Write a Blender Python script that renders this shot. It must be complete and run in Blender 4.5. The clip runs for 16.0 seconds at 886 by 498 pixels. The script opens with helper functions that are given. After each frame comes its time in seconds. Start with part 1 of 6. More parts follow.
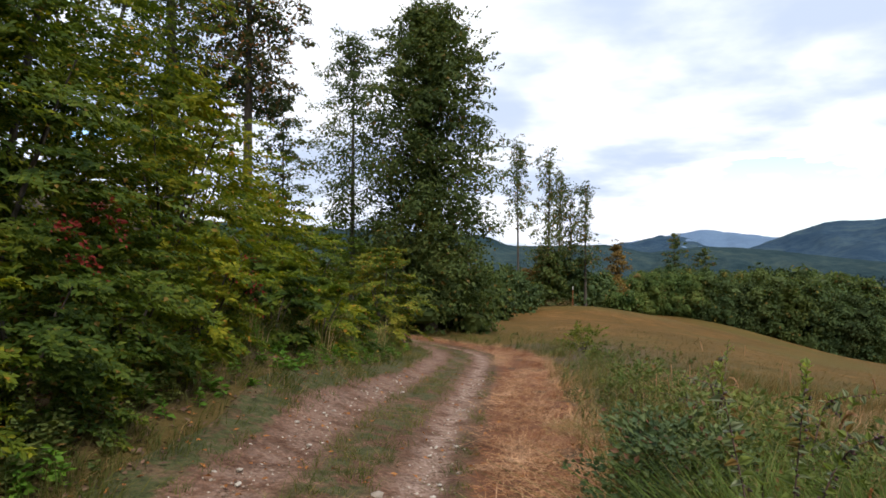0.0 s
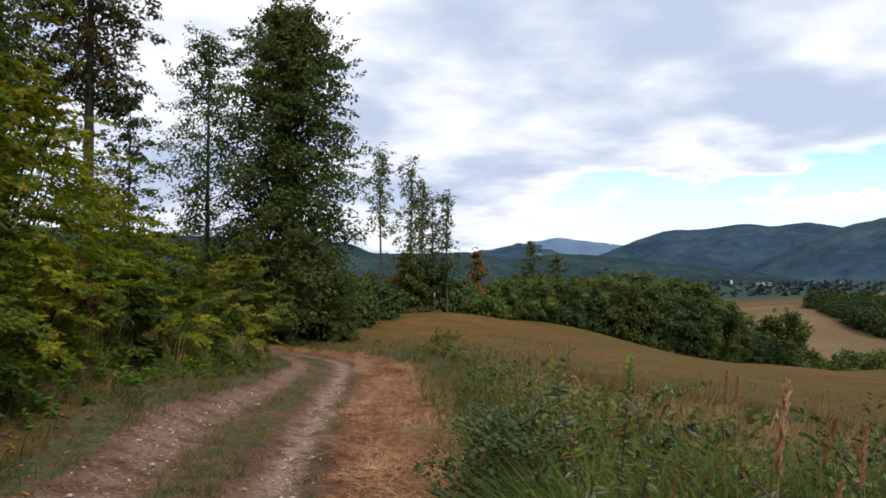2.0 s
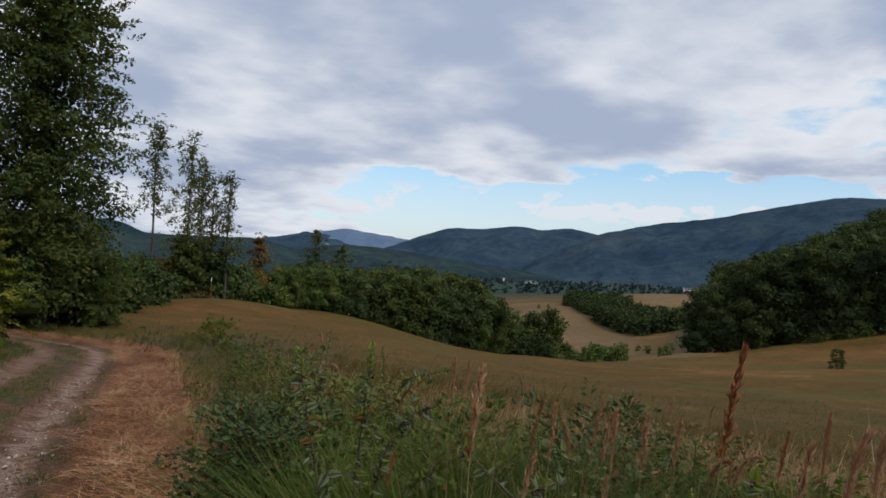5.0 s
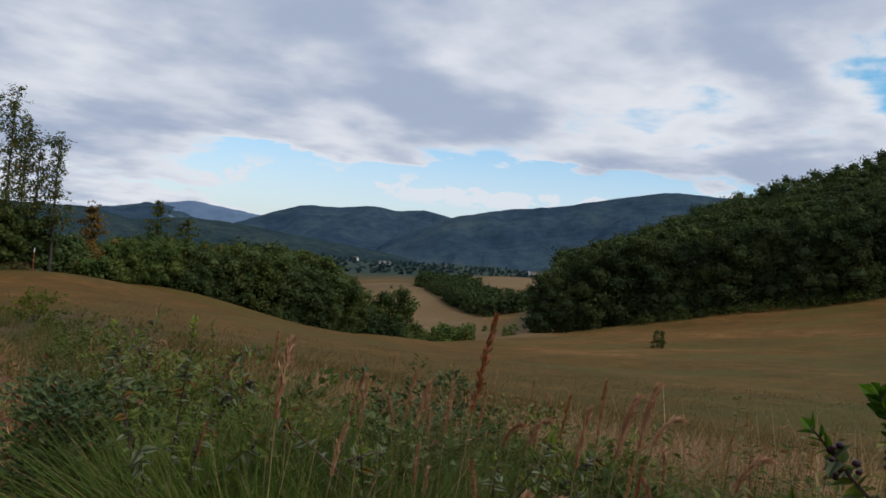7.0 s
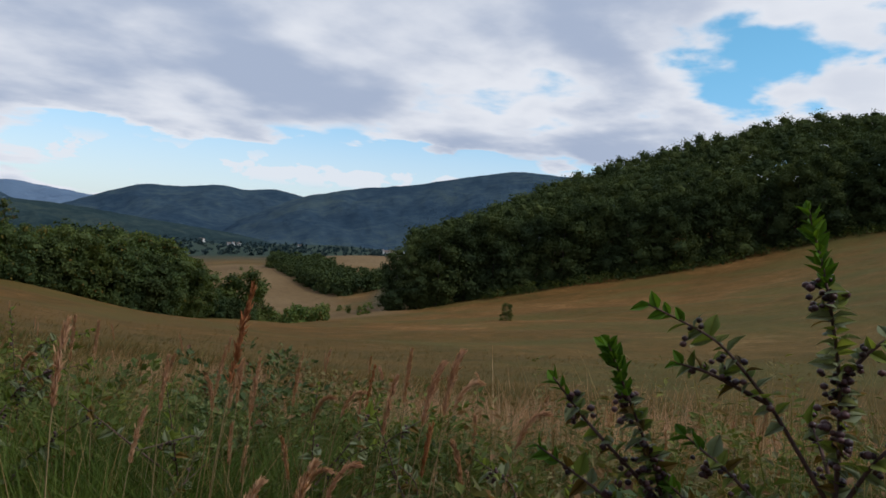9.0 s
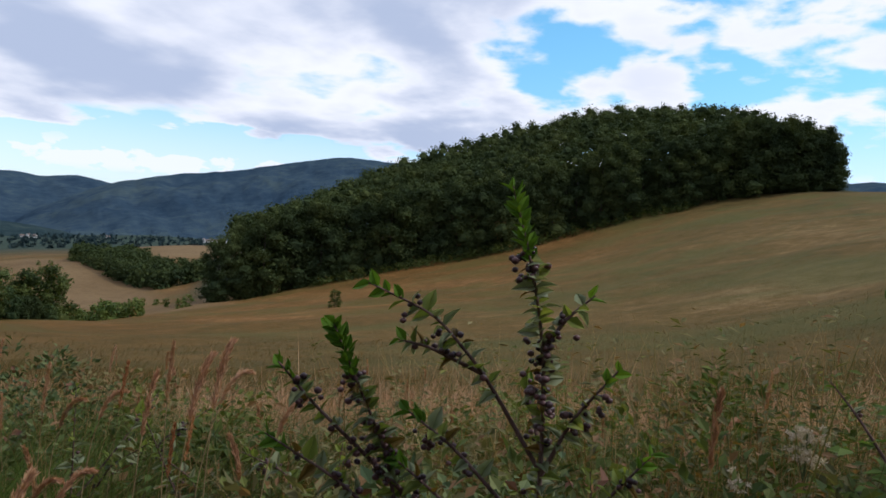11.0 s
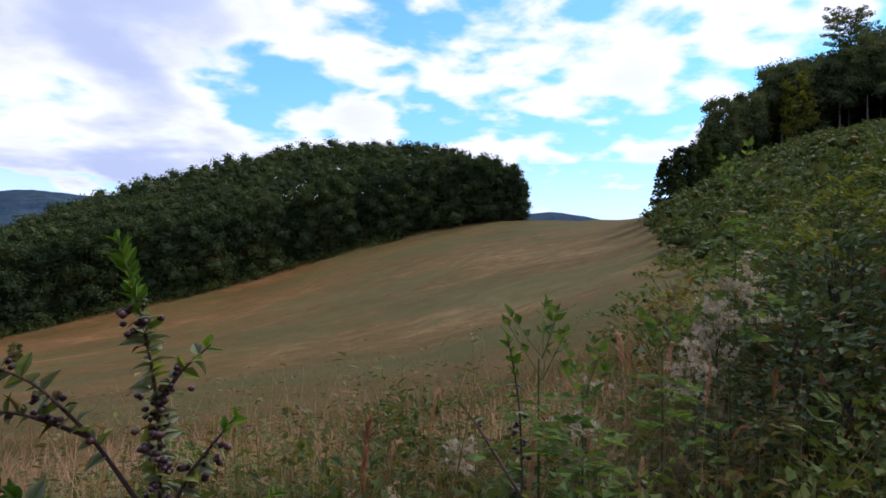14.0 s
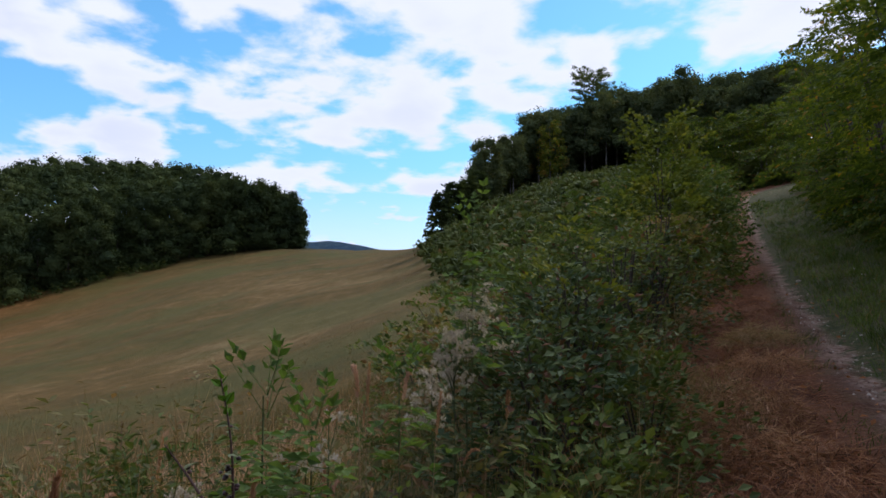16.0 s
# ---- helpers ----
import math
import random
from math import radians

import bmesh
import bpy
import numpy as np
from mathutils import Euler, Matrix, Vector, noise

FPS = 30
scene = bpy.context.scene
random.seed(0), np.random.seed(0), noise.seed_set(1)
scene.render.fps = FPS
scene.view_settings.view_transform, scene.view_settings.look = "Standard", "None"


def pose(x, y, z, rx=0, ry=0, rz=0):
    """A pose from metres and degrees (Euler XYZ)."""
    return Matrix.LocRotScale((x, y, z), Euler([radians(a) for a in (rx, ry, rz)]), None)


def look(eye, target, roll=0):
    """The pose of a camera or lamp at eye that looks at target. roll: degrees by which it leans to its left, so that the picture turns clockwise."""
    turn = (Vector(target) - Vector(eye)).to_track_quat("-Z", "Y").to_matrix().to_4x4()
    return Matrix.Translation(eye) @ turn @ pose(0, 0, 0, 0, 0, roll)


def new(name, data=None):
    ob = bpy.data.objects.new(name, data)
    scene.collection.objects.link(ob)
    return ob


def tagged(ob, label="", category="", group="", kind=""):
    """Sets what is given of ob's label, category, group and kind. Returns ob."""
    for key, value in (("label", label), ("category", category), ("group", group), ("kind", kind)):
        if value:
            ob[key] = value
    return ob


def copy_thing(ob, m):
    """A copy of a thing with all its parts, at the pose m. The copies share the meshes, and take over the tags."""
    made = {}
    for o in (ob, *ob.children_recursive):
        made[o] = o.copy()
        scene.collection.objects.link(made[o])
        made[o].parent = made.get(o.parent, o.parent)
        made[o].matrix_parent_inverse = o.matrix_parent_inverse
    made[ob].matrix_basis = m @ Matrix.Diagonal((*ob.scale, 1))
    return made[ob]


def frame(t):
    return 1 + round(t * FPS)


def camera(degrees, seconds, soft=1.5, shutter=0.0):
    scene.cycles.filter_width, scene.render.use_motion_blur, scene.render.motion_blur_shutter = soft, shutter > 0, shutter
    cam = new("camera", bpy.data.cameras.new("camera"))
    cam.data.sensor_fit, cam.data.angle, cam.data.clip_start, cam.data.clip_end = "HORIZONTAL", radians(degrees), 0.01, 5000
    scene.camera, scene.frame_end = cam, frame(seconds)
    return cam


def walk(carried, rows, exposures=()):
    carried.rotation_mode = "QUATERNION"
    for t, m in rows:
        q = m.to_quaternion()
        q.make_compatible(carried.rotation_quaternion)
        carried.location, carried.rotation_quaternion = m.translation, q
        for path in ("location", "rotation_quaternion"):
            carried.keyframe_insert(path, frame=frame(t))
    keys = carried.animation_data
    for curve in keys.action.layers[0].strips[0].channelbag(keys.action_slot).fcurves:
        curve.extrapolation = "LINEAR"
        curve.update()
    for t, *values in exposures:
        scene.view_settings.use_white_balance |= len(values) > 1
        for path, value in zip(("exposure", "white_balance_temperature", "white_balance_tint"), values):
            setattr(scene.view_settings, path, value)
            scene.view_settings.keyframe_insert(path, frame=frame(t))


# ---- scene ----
cam = camera(65.0, 16.0, soft=1.65)
walk(cam, [
    (0.0, pose(0.000, 0.000, 1.600, 89.87, -0.10, 0.18)),
    (0.5, pose(0.020, -0.003, 1.596, 90.01, -0.26, -2.88)),
    (1.0, pose(0.035, -0.004, 1.591, 90.14, -0.23, -5.42)),
    (1.5, pose(0.053, -0.005, 1.589, 90.27, -0.06, -8.38)),
    (2.0, pose(0.069, -0.009, 1.589, 90.51, 0.02, -11.01)),
    (2.5, pose(0.086, -0.013, 1.590, 90.54, 0.11, -13.35)),
    (3.0, pose(0.111, -0.015, 1.585, 90.42, 0.07, -15.80)),
    (3.5, pose(0.134, -0.015, 1.585, 90.60, -0.17, -18.66)),
    (4.0, pose(0.161, -0.020, 1.582, 90.56, -1.24, -21.83)),
    (6.5, pose(0.234, -0.150, 1.578, 89.46, -4.76, -37.54)),
    (7.0, pose(0.244, -0.177, 1.579, 89.37, -5.12, -40.36)),
    (7.5, pose(0.258, -0.205, 1.580, 89.50, -5.15, -43.88)),
    (8.0, pose(0.270, -0.227, 1.576, 89.23, -4.85, -46.77)),
    (10.5, pose(0.420, -0.396, 1.579, 88.41, -3.84, -62.40)),
    (11.0, pose(0.434, -0.419, 1.578, 88.40, -3.37, -66.48)),
    (11.5, pose(0.439, -0.444, 1.576, 88.14, -2.36, -70.91)),
    (12.0, pose(0.437, -0.466, 1.584, 89.11, -2.07, -74.32)),
    (12.5, pose(0.428, -0.495, 1.591, 90.00, -2.02, -78.15)),
    (13.0, pose(0.428, -0.522, 1.595, 90.35, -1.45, -81.91)),
    (13.5, pose(0.432, -0.553, 1.600, 90.62, -1.77, -85.95)),
    (14.0, pose(0.427, -0.581, 1.607, 91.94, -0.96, -89.32)),
    (14.5, pose(0.426, -0.612, 1.610, 92.70, -0.44, -94.26)),
    (15.0, pose(0.429, -0.648, 1.611, 93.30, -0.72, -98.72)),
    (15.5, pose(0.431, -0.681, 1.615, 93.90, -0.55, -102.78)),
    (16.0, pose(0.420, -0.715, 1.621, 94.56, -0.52, -107.41)),
], [(0.0, 0.58, 6500, 10), (1.5, 0.42, 6500, 10), (3.5, -0.1, 6400, 10), (6.5, -0.28, 6300, 10), (8.0, -0.28, 6300, 10), (10.5, 0.0, 6200, 12), (12.5, 0.23, 5980, 18), (14.5, 0.25, 5800, 22), (16.0, 0.0, 5830, 17)])

# ---- light: broken cloud, a high soft sun ----
SUN_AZ, SUN_EL = 160.0, 50.0
world = bpy.data.worlds.new("sky")
scene.world = world
world.use_nodes = True


class Nodes:
    """Short hand for wiring node trees."""

    def __init__(self, tree):
        self.tree = tree

    def add(self, kind, operation="", use_clamp=False, data_type="", blend_type="", interpolation_type="", sky_type="", sun_disc=True, attribute_name=""):
        n = self.tree.nodes.new(kind)
        if operation:
            n.operation = operation
        if use_clamp:
            n.use_clamp = True
        if data_type:
            n.data_type, n.blend_type = data_type, blend_type
        if interpolation_type:
            n.interpolation_type = interpolation_type
        if sky_type:
            n.sky_type, n.sun_disc = sky_type, sun_disc
        if attribute_name:
            n.attribute_name = attribute_name
        return n

    def put(self, socket, value):
        if isinstance(value, bpy.types.NodeSocket):
            self.tree.links.new(value, socket)
        elif value is not None:
            if isinstance(value, (tuple, list)) and len(value) == 3 and socket.type == "RGBA":
                value = (*value, 1)
            socket.default_value = value

    def math(self, op, a, b=None, c=None, clamp=False):
        n = self.add("ShaderNodeMath", operation=op, use_clamp=clamp)
        for s, v in zip(n.inputs, (a, b, c)):
            self.put(s, v)
        return n.outputs[0]

    def vec(self, op, a, b=None):
        n = self.add("ShaderNodeVectorMath", operation=op)
        for s, v in zip(n.inputs, (a, b)):
            self.put(s, v)
        return n.outputs["Value"] if op in ("DOT_PRODUCT", "LENGTH") else n.outputs[0]

    def noise(self, vector, scale, detail=4.0, rough=0.55, distort=0.0):
        n = self.add("ShaderNodeTexNoise")
        for k, v in (("Vector", vector), ("Scale", scale), ("Detail", detail), ("Roughness", rough), ("Distortion", distort)):
            self.put(n.inputs[k], v)
        return n.outputs[0]

    def ramp(self, value, stops, mode="LINEAR"):
        n = self.add("ShaderNodeValToRGB")
        n.color_ramp.interpolation = mode
        e = n.color_ramp.elements
        while len(e) < len(stops):
            e.new(0.5)
        for el, (p, c) in zip(e, stops):
            el.position = p
            el.color = (*c, 1) if isinstance(c, tuple) else (c, c, c, 1)
        self.put(n.inputs[0], value)
        return n.outputs[0]

    def mix(self, fac, a, b, mode="MIX"):
        n = self.add("ShaderNodeMix", data_type="RGBA", blend_type=mode)
        self.put(n.inputs[0], fac), self.put(n.inputs[6], a), self.put(n.inputs[7], b)
        return n.outputs[2]

    def smooth(self, value, lo, hi):
        n = self.add("ShaderNodeMapRange", interpolation_type="SMOOTHSTEP")
        for s, v in zip(n.inputs, (value, lo, hi, 0.0, 1.0)):
            self.put(s, v)
        return n.outputs[0]


def sky():
    k = Nodes(world.node_tree)
    world.node_tree.nodes.clear()
    tex = k.add("ShaderNodeTexSky", sky_type="NISHITA", sun_disc=False)
    tex.sun_elevation, tex.sun_rotation = radians(SUN_EL), radians(SUN_AZ)
    tex.air_density, tex.dust_density, tex.ozone_density = 1.0, 0.6, 2.0
    ray = k.vec("NORMALIZE", k.add("ShaderNodeTexCoord").outputs["Generated"])
    xyz = k.add("ShaderNodeSeparateXYZ")
    k.put(xyz.inputs[0], ray)
    x, y, z = xyz.outputs
    flat = k.math("ADD", k.math("MAXIMUM", z, 0.0), 0.16)
    comb = k.add("ShaderNodeCombineXYZ")
    k.put(comb.inputs[0], k.math("DIVIDE", x, flat))
    k.put(comb.inputs[1], k.math("DIVIDE", y, flat))
    k.put(comb.inputs[2], 3.3)
    p = comb.outputs[0]
    big = k.noise(p, 0.6, 4.0, 0.48, 0.1)
    small = k.noise(p, 2.3, 7.0, 0.52, 0.1)
    # the deck is closed to the north and broken into puffs towards the south-east
    az = k.math("ARCTAN2", x, y)
    broken = k.smooth(az, 0.75, 1.55)
    fine = k.math("ADD", 0.36, k.math("MULTIPLY", broken, 0.2))
    body = k.math("ADD", k.math("MULTIPLY", big, k.math("SUBTRACT", 1.0, fine)), k.math("MULTIPLY", small, fine))
    curl = k.math("SUBTRACT", k.noise(p, 4.6, 6.0, 0.55, 0.2), 0.5)
    body = k.math("ADD", body, k.math("MULTIPLY", curl, k.math("ADD", 0.06, k.math("MULTIPLY", broken, 0.24))))
    cover = k.math("SUBTRACT", k.math("ADD", body, 0.16), k.math("MULTIPLY", broken, 0.118))
    # clear strip above the hills
    ragged = k.math("MULTIPLY", k.math("SUBTRACT", k.noise(p, 2.0, 5.0, 0.55), 0.5), 0.09)
    strip = k.math("MULTIPLY", k.smooth(k.math("ADD", z, ragged), 0.125, 0.095), k.math("MULTIPLY", k.smooth(az, 0.15, 0.55), k.smooth(az, 1.3, 0.95)))
    cover = k.math("SUBTRACT", cover, k.math("MULTIPLY", strip, 0.26))
    haze = k.math("MULTIPLY", k.smooth(z, 0.24, 0.10), k.smooth(az, 1.45, 1.75))
    cover = k.math("SUBTRACT", cover, k.math("MULTIPLY", haze, 0.13))
    mask = k.smooth(cover, 0.465, 0.56)
    # small fair-weather puffs low over the hills
    puffs = k.add("ShaderNodeCombineXYZ")
    k.put(puffs.inputs[0], k.math("MULTIPLY", az, 13.0)), k.put(puffs.inputs[1], k.math("MULTIPLY", z, 24.0))
    low = k.math("MULTIPLY", k.smooth(z, 0.035, 0.06), k.smooth(z, 0.115, 0.075))
    heap_mask = k.math("MULTIPLY", k.smooth(k.noise(puffs.outputs[0], 1.0, 5.0, 0.5), 0.53, 0.58), low)
    mask = k.math("MAXIMUM", mask, k.math("MULTIPLY", heap_mask, 0.9))
    mask = k.math("MAXIMUM", mask, k.math("MULTIPLY", k.smooth(z, 0.20, 0.03), 0.5))  # haze low down
    thick = k.smooth(k.math("ADD", cover, k.math("MULTIPLY", k.noise(p, 1.1, 5.0, 0.48, 0.2), 0.6)), 0.80, 1.06)
    thick = k.math("MULTIPLY", thick, k.math("SUBTRACT", 1.0, k.math("MULTIPLY", k.smooth(az, 1.1, 1.5), 0.75)))
    cloud = k.mix(thick, (0.96, 0.98, 1.03), (0.48, 0.56, 0.72))
    blue = k.add("ShaderNodeBackground")
    k.put(blue.inputs[0], k.mix(1.0, tex.outputs[0], k.mix(k.smooth(z, 0.04, 0.3), (0.68, 0.86, 1.0), (0.63, 1.03, 1.02)), "MULTIPLY")), k.put(blue.inputs[1], 0.18)
    white = k.add("ShaderNodeBackground")
    k.put(white.inputs[0], cloud), k.put(white.inputs[1], 0.95)
    mixer = k.add("ShaderNodeMixShader")
    k.put(mixer.inputs[0], mask)
    world.node_tree.links.new(blue.outputs[0], mixer.inputs[1])
    world.node_tree.links.new(white.outputs[0], mixer.inputs[2])
    world.node_tree.links.new(mixer.outputs[0], k.add("ShaderNodeOutputWorld").inputs[0])


sky()
sun = new("sun", bpy.data.lights.new("sun", "SUN"))
sun.data.energy, sun.data.angle, sun.data.color = 2.5, radians(12), (1.0, 0.93, 0.82)
sa, se = radians(SUN_AZ), radians(SUN_EL)
sun.matrix_world = look((60 * math.sin(sa) * math.cos(se), 60 * math.cos(sa) * math.cos(se), 60 * math.sin(se)), (0, 0, 0))

# ---- materials ----
def surface(name, build, rough=0.8, through_light=0.0, spec=0.3):
    """A material whose build(k) returns colour and, or None, a height for the bump (value, metres)."""
    m = bpy.data.materials.new(name)
    m.use_nodes = True
    m.node_tree.nodes.clear()
    k = Nodes(m.node_tree)
    colour, relief = build(k)
    b = k.add("ShaderNodeBsdfPrincipled")
    k.put(b.inputs["Base Color"], colour), k.put(b.inputs["Roughness"], rough), k.put(b.inputs["Specular IOR Level"], spec)
    if relief:
        bump = k.add("ShaderNodeBump")
        k.put(bump.inputs["Height"], relief[0]), k.put(bump.inputs["Distance"], relief[1])
        k.put(b.inputs["Normal"], bump.outputs[0])
    end = b.outputs[0]
    if through_light:
        t = k.add("ShaderNodeBsdfTranslucent")
        k.put(t.inputs[0], k.mix(1.0, colour, (1.35, 1.3, 0.6), "MULTIPLY"))
        ms = k.add("ShaderNodeMixShader")
        k.put(ms.inputs[0], through_light)
        m.node_tree.links.new(end, ms.inputs[1]), m.node_tree.links.new(t.outputs[0], ms.inputs[2])
        end = ms.outputs[0]
    m.node_tree.links.new(end, k.add("ShaderNodeOutputMaterial").inputs[0])
    return m


def place(k):
    return k.add("ShaderNodeNewGeometry").outputs["Position"]


def leafy(name, dark, mid, light, spot=None, share=0.0, patch=0.35, rough=0.55, glow=0.35, vary=0.45):
    """Foliage: colour by leaf, in larger drifts, with a share of turned leaves."""
    def build(k):
        g = k.add("ShaderNodeNewGeometry")
        each = g.outputs["Random Per Island"]
        drift = k.noise(g.outputs["Position"], patch, 3.0, 0.5)
        own = k.add("ShaderNodeObjectInfo").outputs["Random"]
        v = k.math("ADD", k.math("ADD", k.math("MULTIPLY", each, vary), (0.45 - vary) / 2), k.math("MULTIPLY", k.math("SUBTRACT", drift, 0.5), 1.5))
        v = k.math("ADD", v, k.math("ADD", 0.2, k.math("MULTIPLY", own, 0.14)), clamp=True)
        c = k.ramp(v, [(0.1, dark), (0.5, mid), (0.9, light)])
        if spot:
            wild = k.math("FRACT", k.math("MULTIPLY", each, 37.7))
            c = k.mix(k.math("GREATER_THAN", wild, 1.0 - share), c, spot)
        return c, None
    return surface(name, build, max(rough, 0.6), glow, 0.1)


def barky(name, a, b):
    def build(k):
        p = place(k)
        st = k.vec("MULTIPLY", p, (14.0, 14.0, 3.0))
        n = k.noise(st, 1.0, 5.0, 0.6)
        return k.ramp(n, [(0.35, a), (0.65, b)]), (n, 0.03)
    return surface(name, build, 0.9)


M = {}
M["hedge"] = leafy("hedge leaves", (0.042, 0.070, 0.009), (0.118, 0.152, 0.014), (0.29, 0.265, 0.02), (0.34, 0.18, 0.03), 0.03, 1.5, glow=0.45)
M["hedge_dark"] = leafy("dark hedge leaves", (0.024, 0.045, 0.010), (0.058, 0.090, 0.014), (0.14, 0.165, 0.02), (0.2, 0.13, 0.03), 0.03, 1.4, glow=0.4)
M["yellow"] = leafy("yellowing leaves", (0.050, 0.080, 0.012), (0.13, 0.15, 0.018), (0.27, 0.24, 0.03), (0.3, 0.16, 0.03), 0.06, 0.8)
M["tree"] = leafy("tree leaves", (0.032, 0.049, 0.018), (0.058, 0.083, 0.025), (0.110, 0.132, 0.036), (0.15, 0.10, 0.03), 0.03, 0.35)
M["tree_brown"] = leafy("browning tree leaves", (0.022, 0.036, 0.012), (0.036, 0.048, 0.016), (0.085, 0.066, 0.024), (0.18, 0.08, 0.03), 0.12, 0.35)
M["birch"] = leafy("birch leaves", (0.033, 0.053, 0.020), (0.066, 0.089, 0.030), (0.127, 0.142, 0.045), (0.20, 0.12, 0.04), 0.08, 0.4)
M["fresh"] = leafy("yellow-green leaves", (0.05, 0.075, 0.014), (0.10, 0.125, 0.022), (0.19, 0.19, 0.03), None, 0, 2.0)
M["russet"] = leafy("russet leaves", (0.060, 0.045, 0.015), (0.13, 0.085, 0.025), (0.22, 0.13, 0.035), None, 0, 0.6)
M["red"] = leafy("red leaves", (0.09, 0.014, 0.013), (0.17, 0.022, 0.019), (0.25, 0.04, 0.03), None, 0, 2.0)
M["grove"] = leafy("grove leaves", (0.034, 0.060, 0.027), (0.070, 0.102, 0.038), (0.135, 0.160, 0.050), (0.16, 0.13, 0.03), 0.02, 0.16, vary=0.25)
M["forest"] = leafy("forest leaves", (0.026, 0.041, 0.020), (0.043, 0.062, 0.024), (0.080, 0.098, 0.031), None, 0, 0.13, rough=0.95, glow=0.2, vary=0.22)
M["hill"] = leafy("hill wood leaves", (0.042, 0.060, 0.032), (0.068, 0.090, 0.041), (0.12, 0.138, 0.05), (0.13, 0.11, 0.03), 0.02, 0.13, rough=0.95, glow=0.25, vary=0.25)
M["shoot"] = leafy("sapling leaves", (0.045, 0.080, 0.020), (0.085, 0.140, 0.034), (0.15, 0.215, 0.06), None, 0, 6.0, 0.5, 0.4)
M["thicket"] = leafy("thicket leaves", (0.037, 0.066, 0.019), (0.078, 0.113, 0.029), (0.151, 0.174, 0.046), (0.16, 0.11, 0.035), 0.03, 0.6, glow=0.25)
M["slope"] = leafy("slope leaves", (0.038, 0.056, 0.015), (0.069, 0.091, 0.024), (0.120, 0.134, 0.037), (0.14, 0.10, 0.035), 0.03, 0.4, glow=0.2, vary=0.3)
M["weed"] = leafy("weed leaves", (0.045, 0.070, 0.023), (0.094, 0.122, 0.035), (0.192, 0.198, 0.055), (0.16, 0.09, 0.035), 0.05, 1.2)
M["weed_grey"] = leafy("dull weed leaves", (0.065, 0.070, 0.032), (0.125, 0.121, 0.053), (0.232, 0.197, 0.097), (0.22, 0.13, 0.07), 0.18, 1.2)
M["lush"] = leafy("lush leaves", (0.05, 0.11, 0.014), (0.09, 0.18, 0.022), (0.16, 0.26, 0.03), None, 0, 1.2, 0.45)
M["bramble"] = leafy("bramble leaves", (0.033, 0.057, 0.027), (0.073, 0.105, 0.046), (0.163, 0.185, 0.071), (0.14, 0.07, 0.045), 0.07, 1.6, glow=0.2)
M["grass"] = leafy("green grass", (0.042, 0.054, 0.015), (0.081, 0.092, 0.025), (0.157, 0.144, 0.044), (0.26, 0.18, 0.09), 0.07, 0.9, 0.5)
M["long"] = leafy("lush long grass", (0.032, 0.056, 0.013), (0.072, 0.112, 0.022), (0.155, 0.195, 0.046), (0.24, 0.18, 0.08), 0.05, 0.9, 0.5)
M["reed"] = leafy("grey-green grass", (0.060, 0.085, 0.050), (0.105, 0.135, 0.080), (0.18, 0.20, 0.12), (0.26, 0.20, 0.12), 0.08, 0.9, 0.5)
M["dry"] = leafy("dry grass", (0.16, 0.10, 0.045), (0.27, 0.18, 0.085), (0.42, 0.31, 0.17), (0.08, 0.10, 0.03), 0.12, 0.7, 0.6, 0.25)
M["field"] = leafy("field grass", (0.085, 0.058, 0.017), (0.135, 0.084, 0.027), (0.20, 0.13, 0.05), (0.055, 0.065, 0.018), 0.3, 0.09, 0.7, 0.25, 0.3)
M["straw"] = leafy("straw", (0.153, 0.059, 0.026), (0.295, 0.127, 0.058), (0.519, 0.274, 0.141), (0.09, 0.045, 0.025), 0.25, 1.8, 0.55, 0.15)
M["pale"] = leafy("bleached cut grass", (0.260, 0.132, 0.066), (0.448, 0.250, 0.136), (0.649, 0.412, 0.246), (0.13, 0.065, 0.035), 0.2, 1.8, 0.6, 0.2)
M["litter"] = leafy("old leaf litter", (0.045, 0.028, 0.022), (0.10, 0.060, 0.044), (0.19, 0.115, 0.078), (0.30, 0.11, 0.04), 0.06, 3.0, 0.8, 0.1)
M["plume"] = leafy("grass plumes", (0.30, 0.155, 0.095), (0.46, 0.265, 0.175), (0.61, 0.41, 0.29), None, 0, 3.0, 0.7, 0.3)
M["fluff"] = leafy("pale seed heads", (0.38, 0.32, 0.30), (0.50, 0.44, 0.41), (0.62, 0.56, 0.53), None, 0, 3.0, 0.9, 0.3)
M["dead"] = leafy("fallen leaves", (0.12, 0.05, 0.02), (0.28, 0.11, 0.035), (0.40, 0.17, 0.05), None, 0, 3.0, 0.7, 0.1)
M["bark"] = barky("bark", (0.030, 0.024, 0.019), (0.085, 0.070, 0.056))
M["beech_bark"] = barky("grey beech bark", (0.06, 0.055, 0.05), (0.15, 0.14, 0.125))
M["stem"] = barky("dark stems", (0.075, 0.042, 0.038), (0.15, 0.095, 0.085))
M["straw_stem"] = barky("straw stems", (0.20, 0.13, 0.06), (0.34, 0.25, 0.13))
M["green_stem"] = barky("green stems", (0.050, 0.070, 0.025), (0.11, 0.13, 0.05))
M["rust"] = leafy("rusty seed stalks", (0.28, 0.11, 0.05), (0.42, 0.18, 0.085), (0.54, 0.27, 0.13), None, 0, 3.0, 0.8, 0.1)
M["orange"] = surface("orange paint", lambda k: (k.ramp(k.noise(place(k), 9.0), [(0.3, (0.26, 0.08, 0.03)), (0.7, (0.34, 0.12, 0.05))]), None), 0.6)
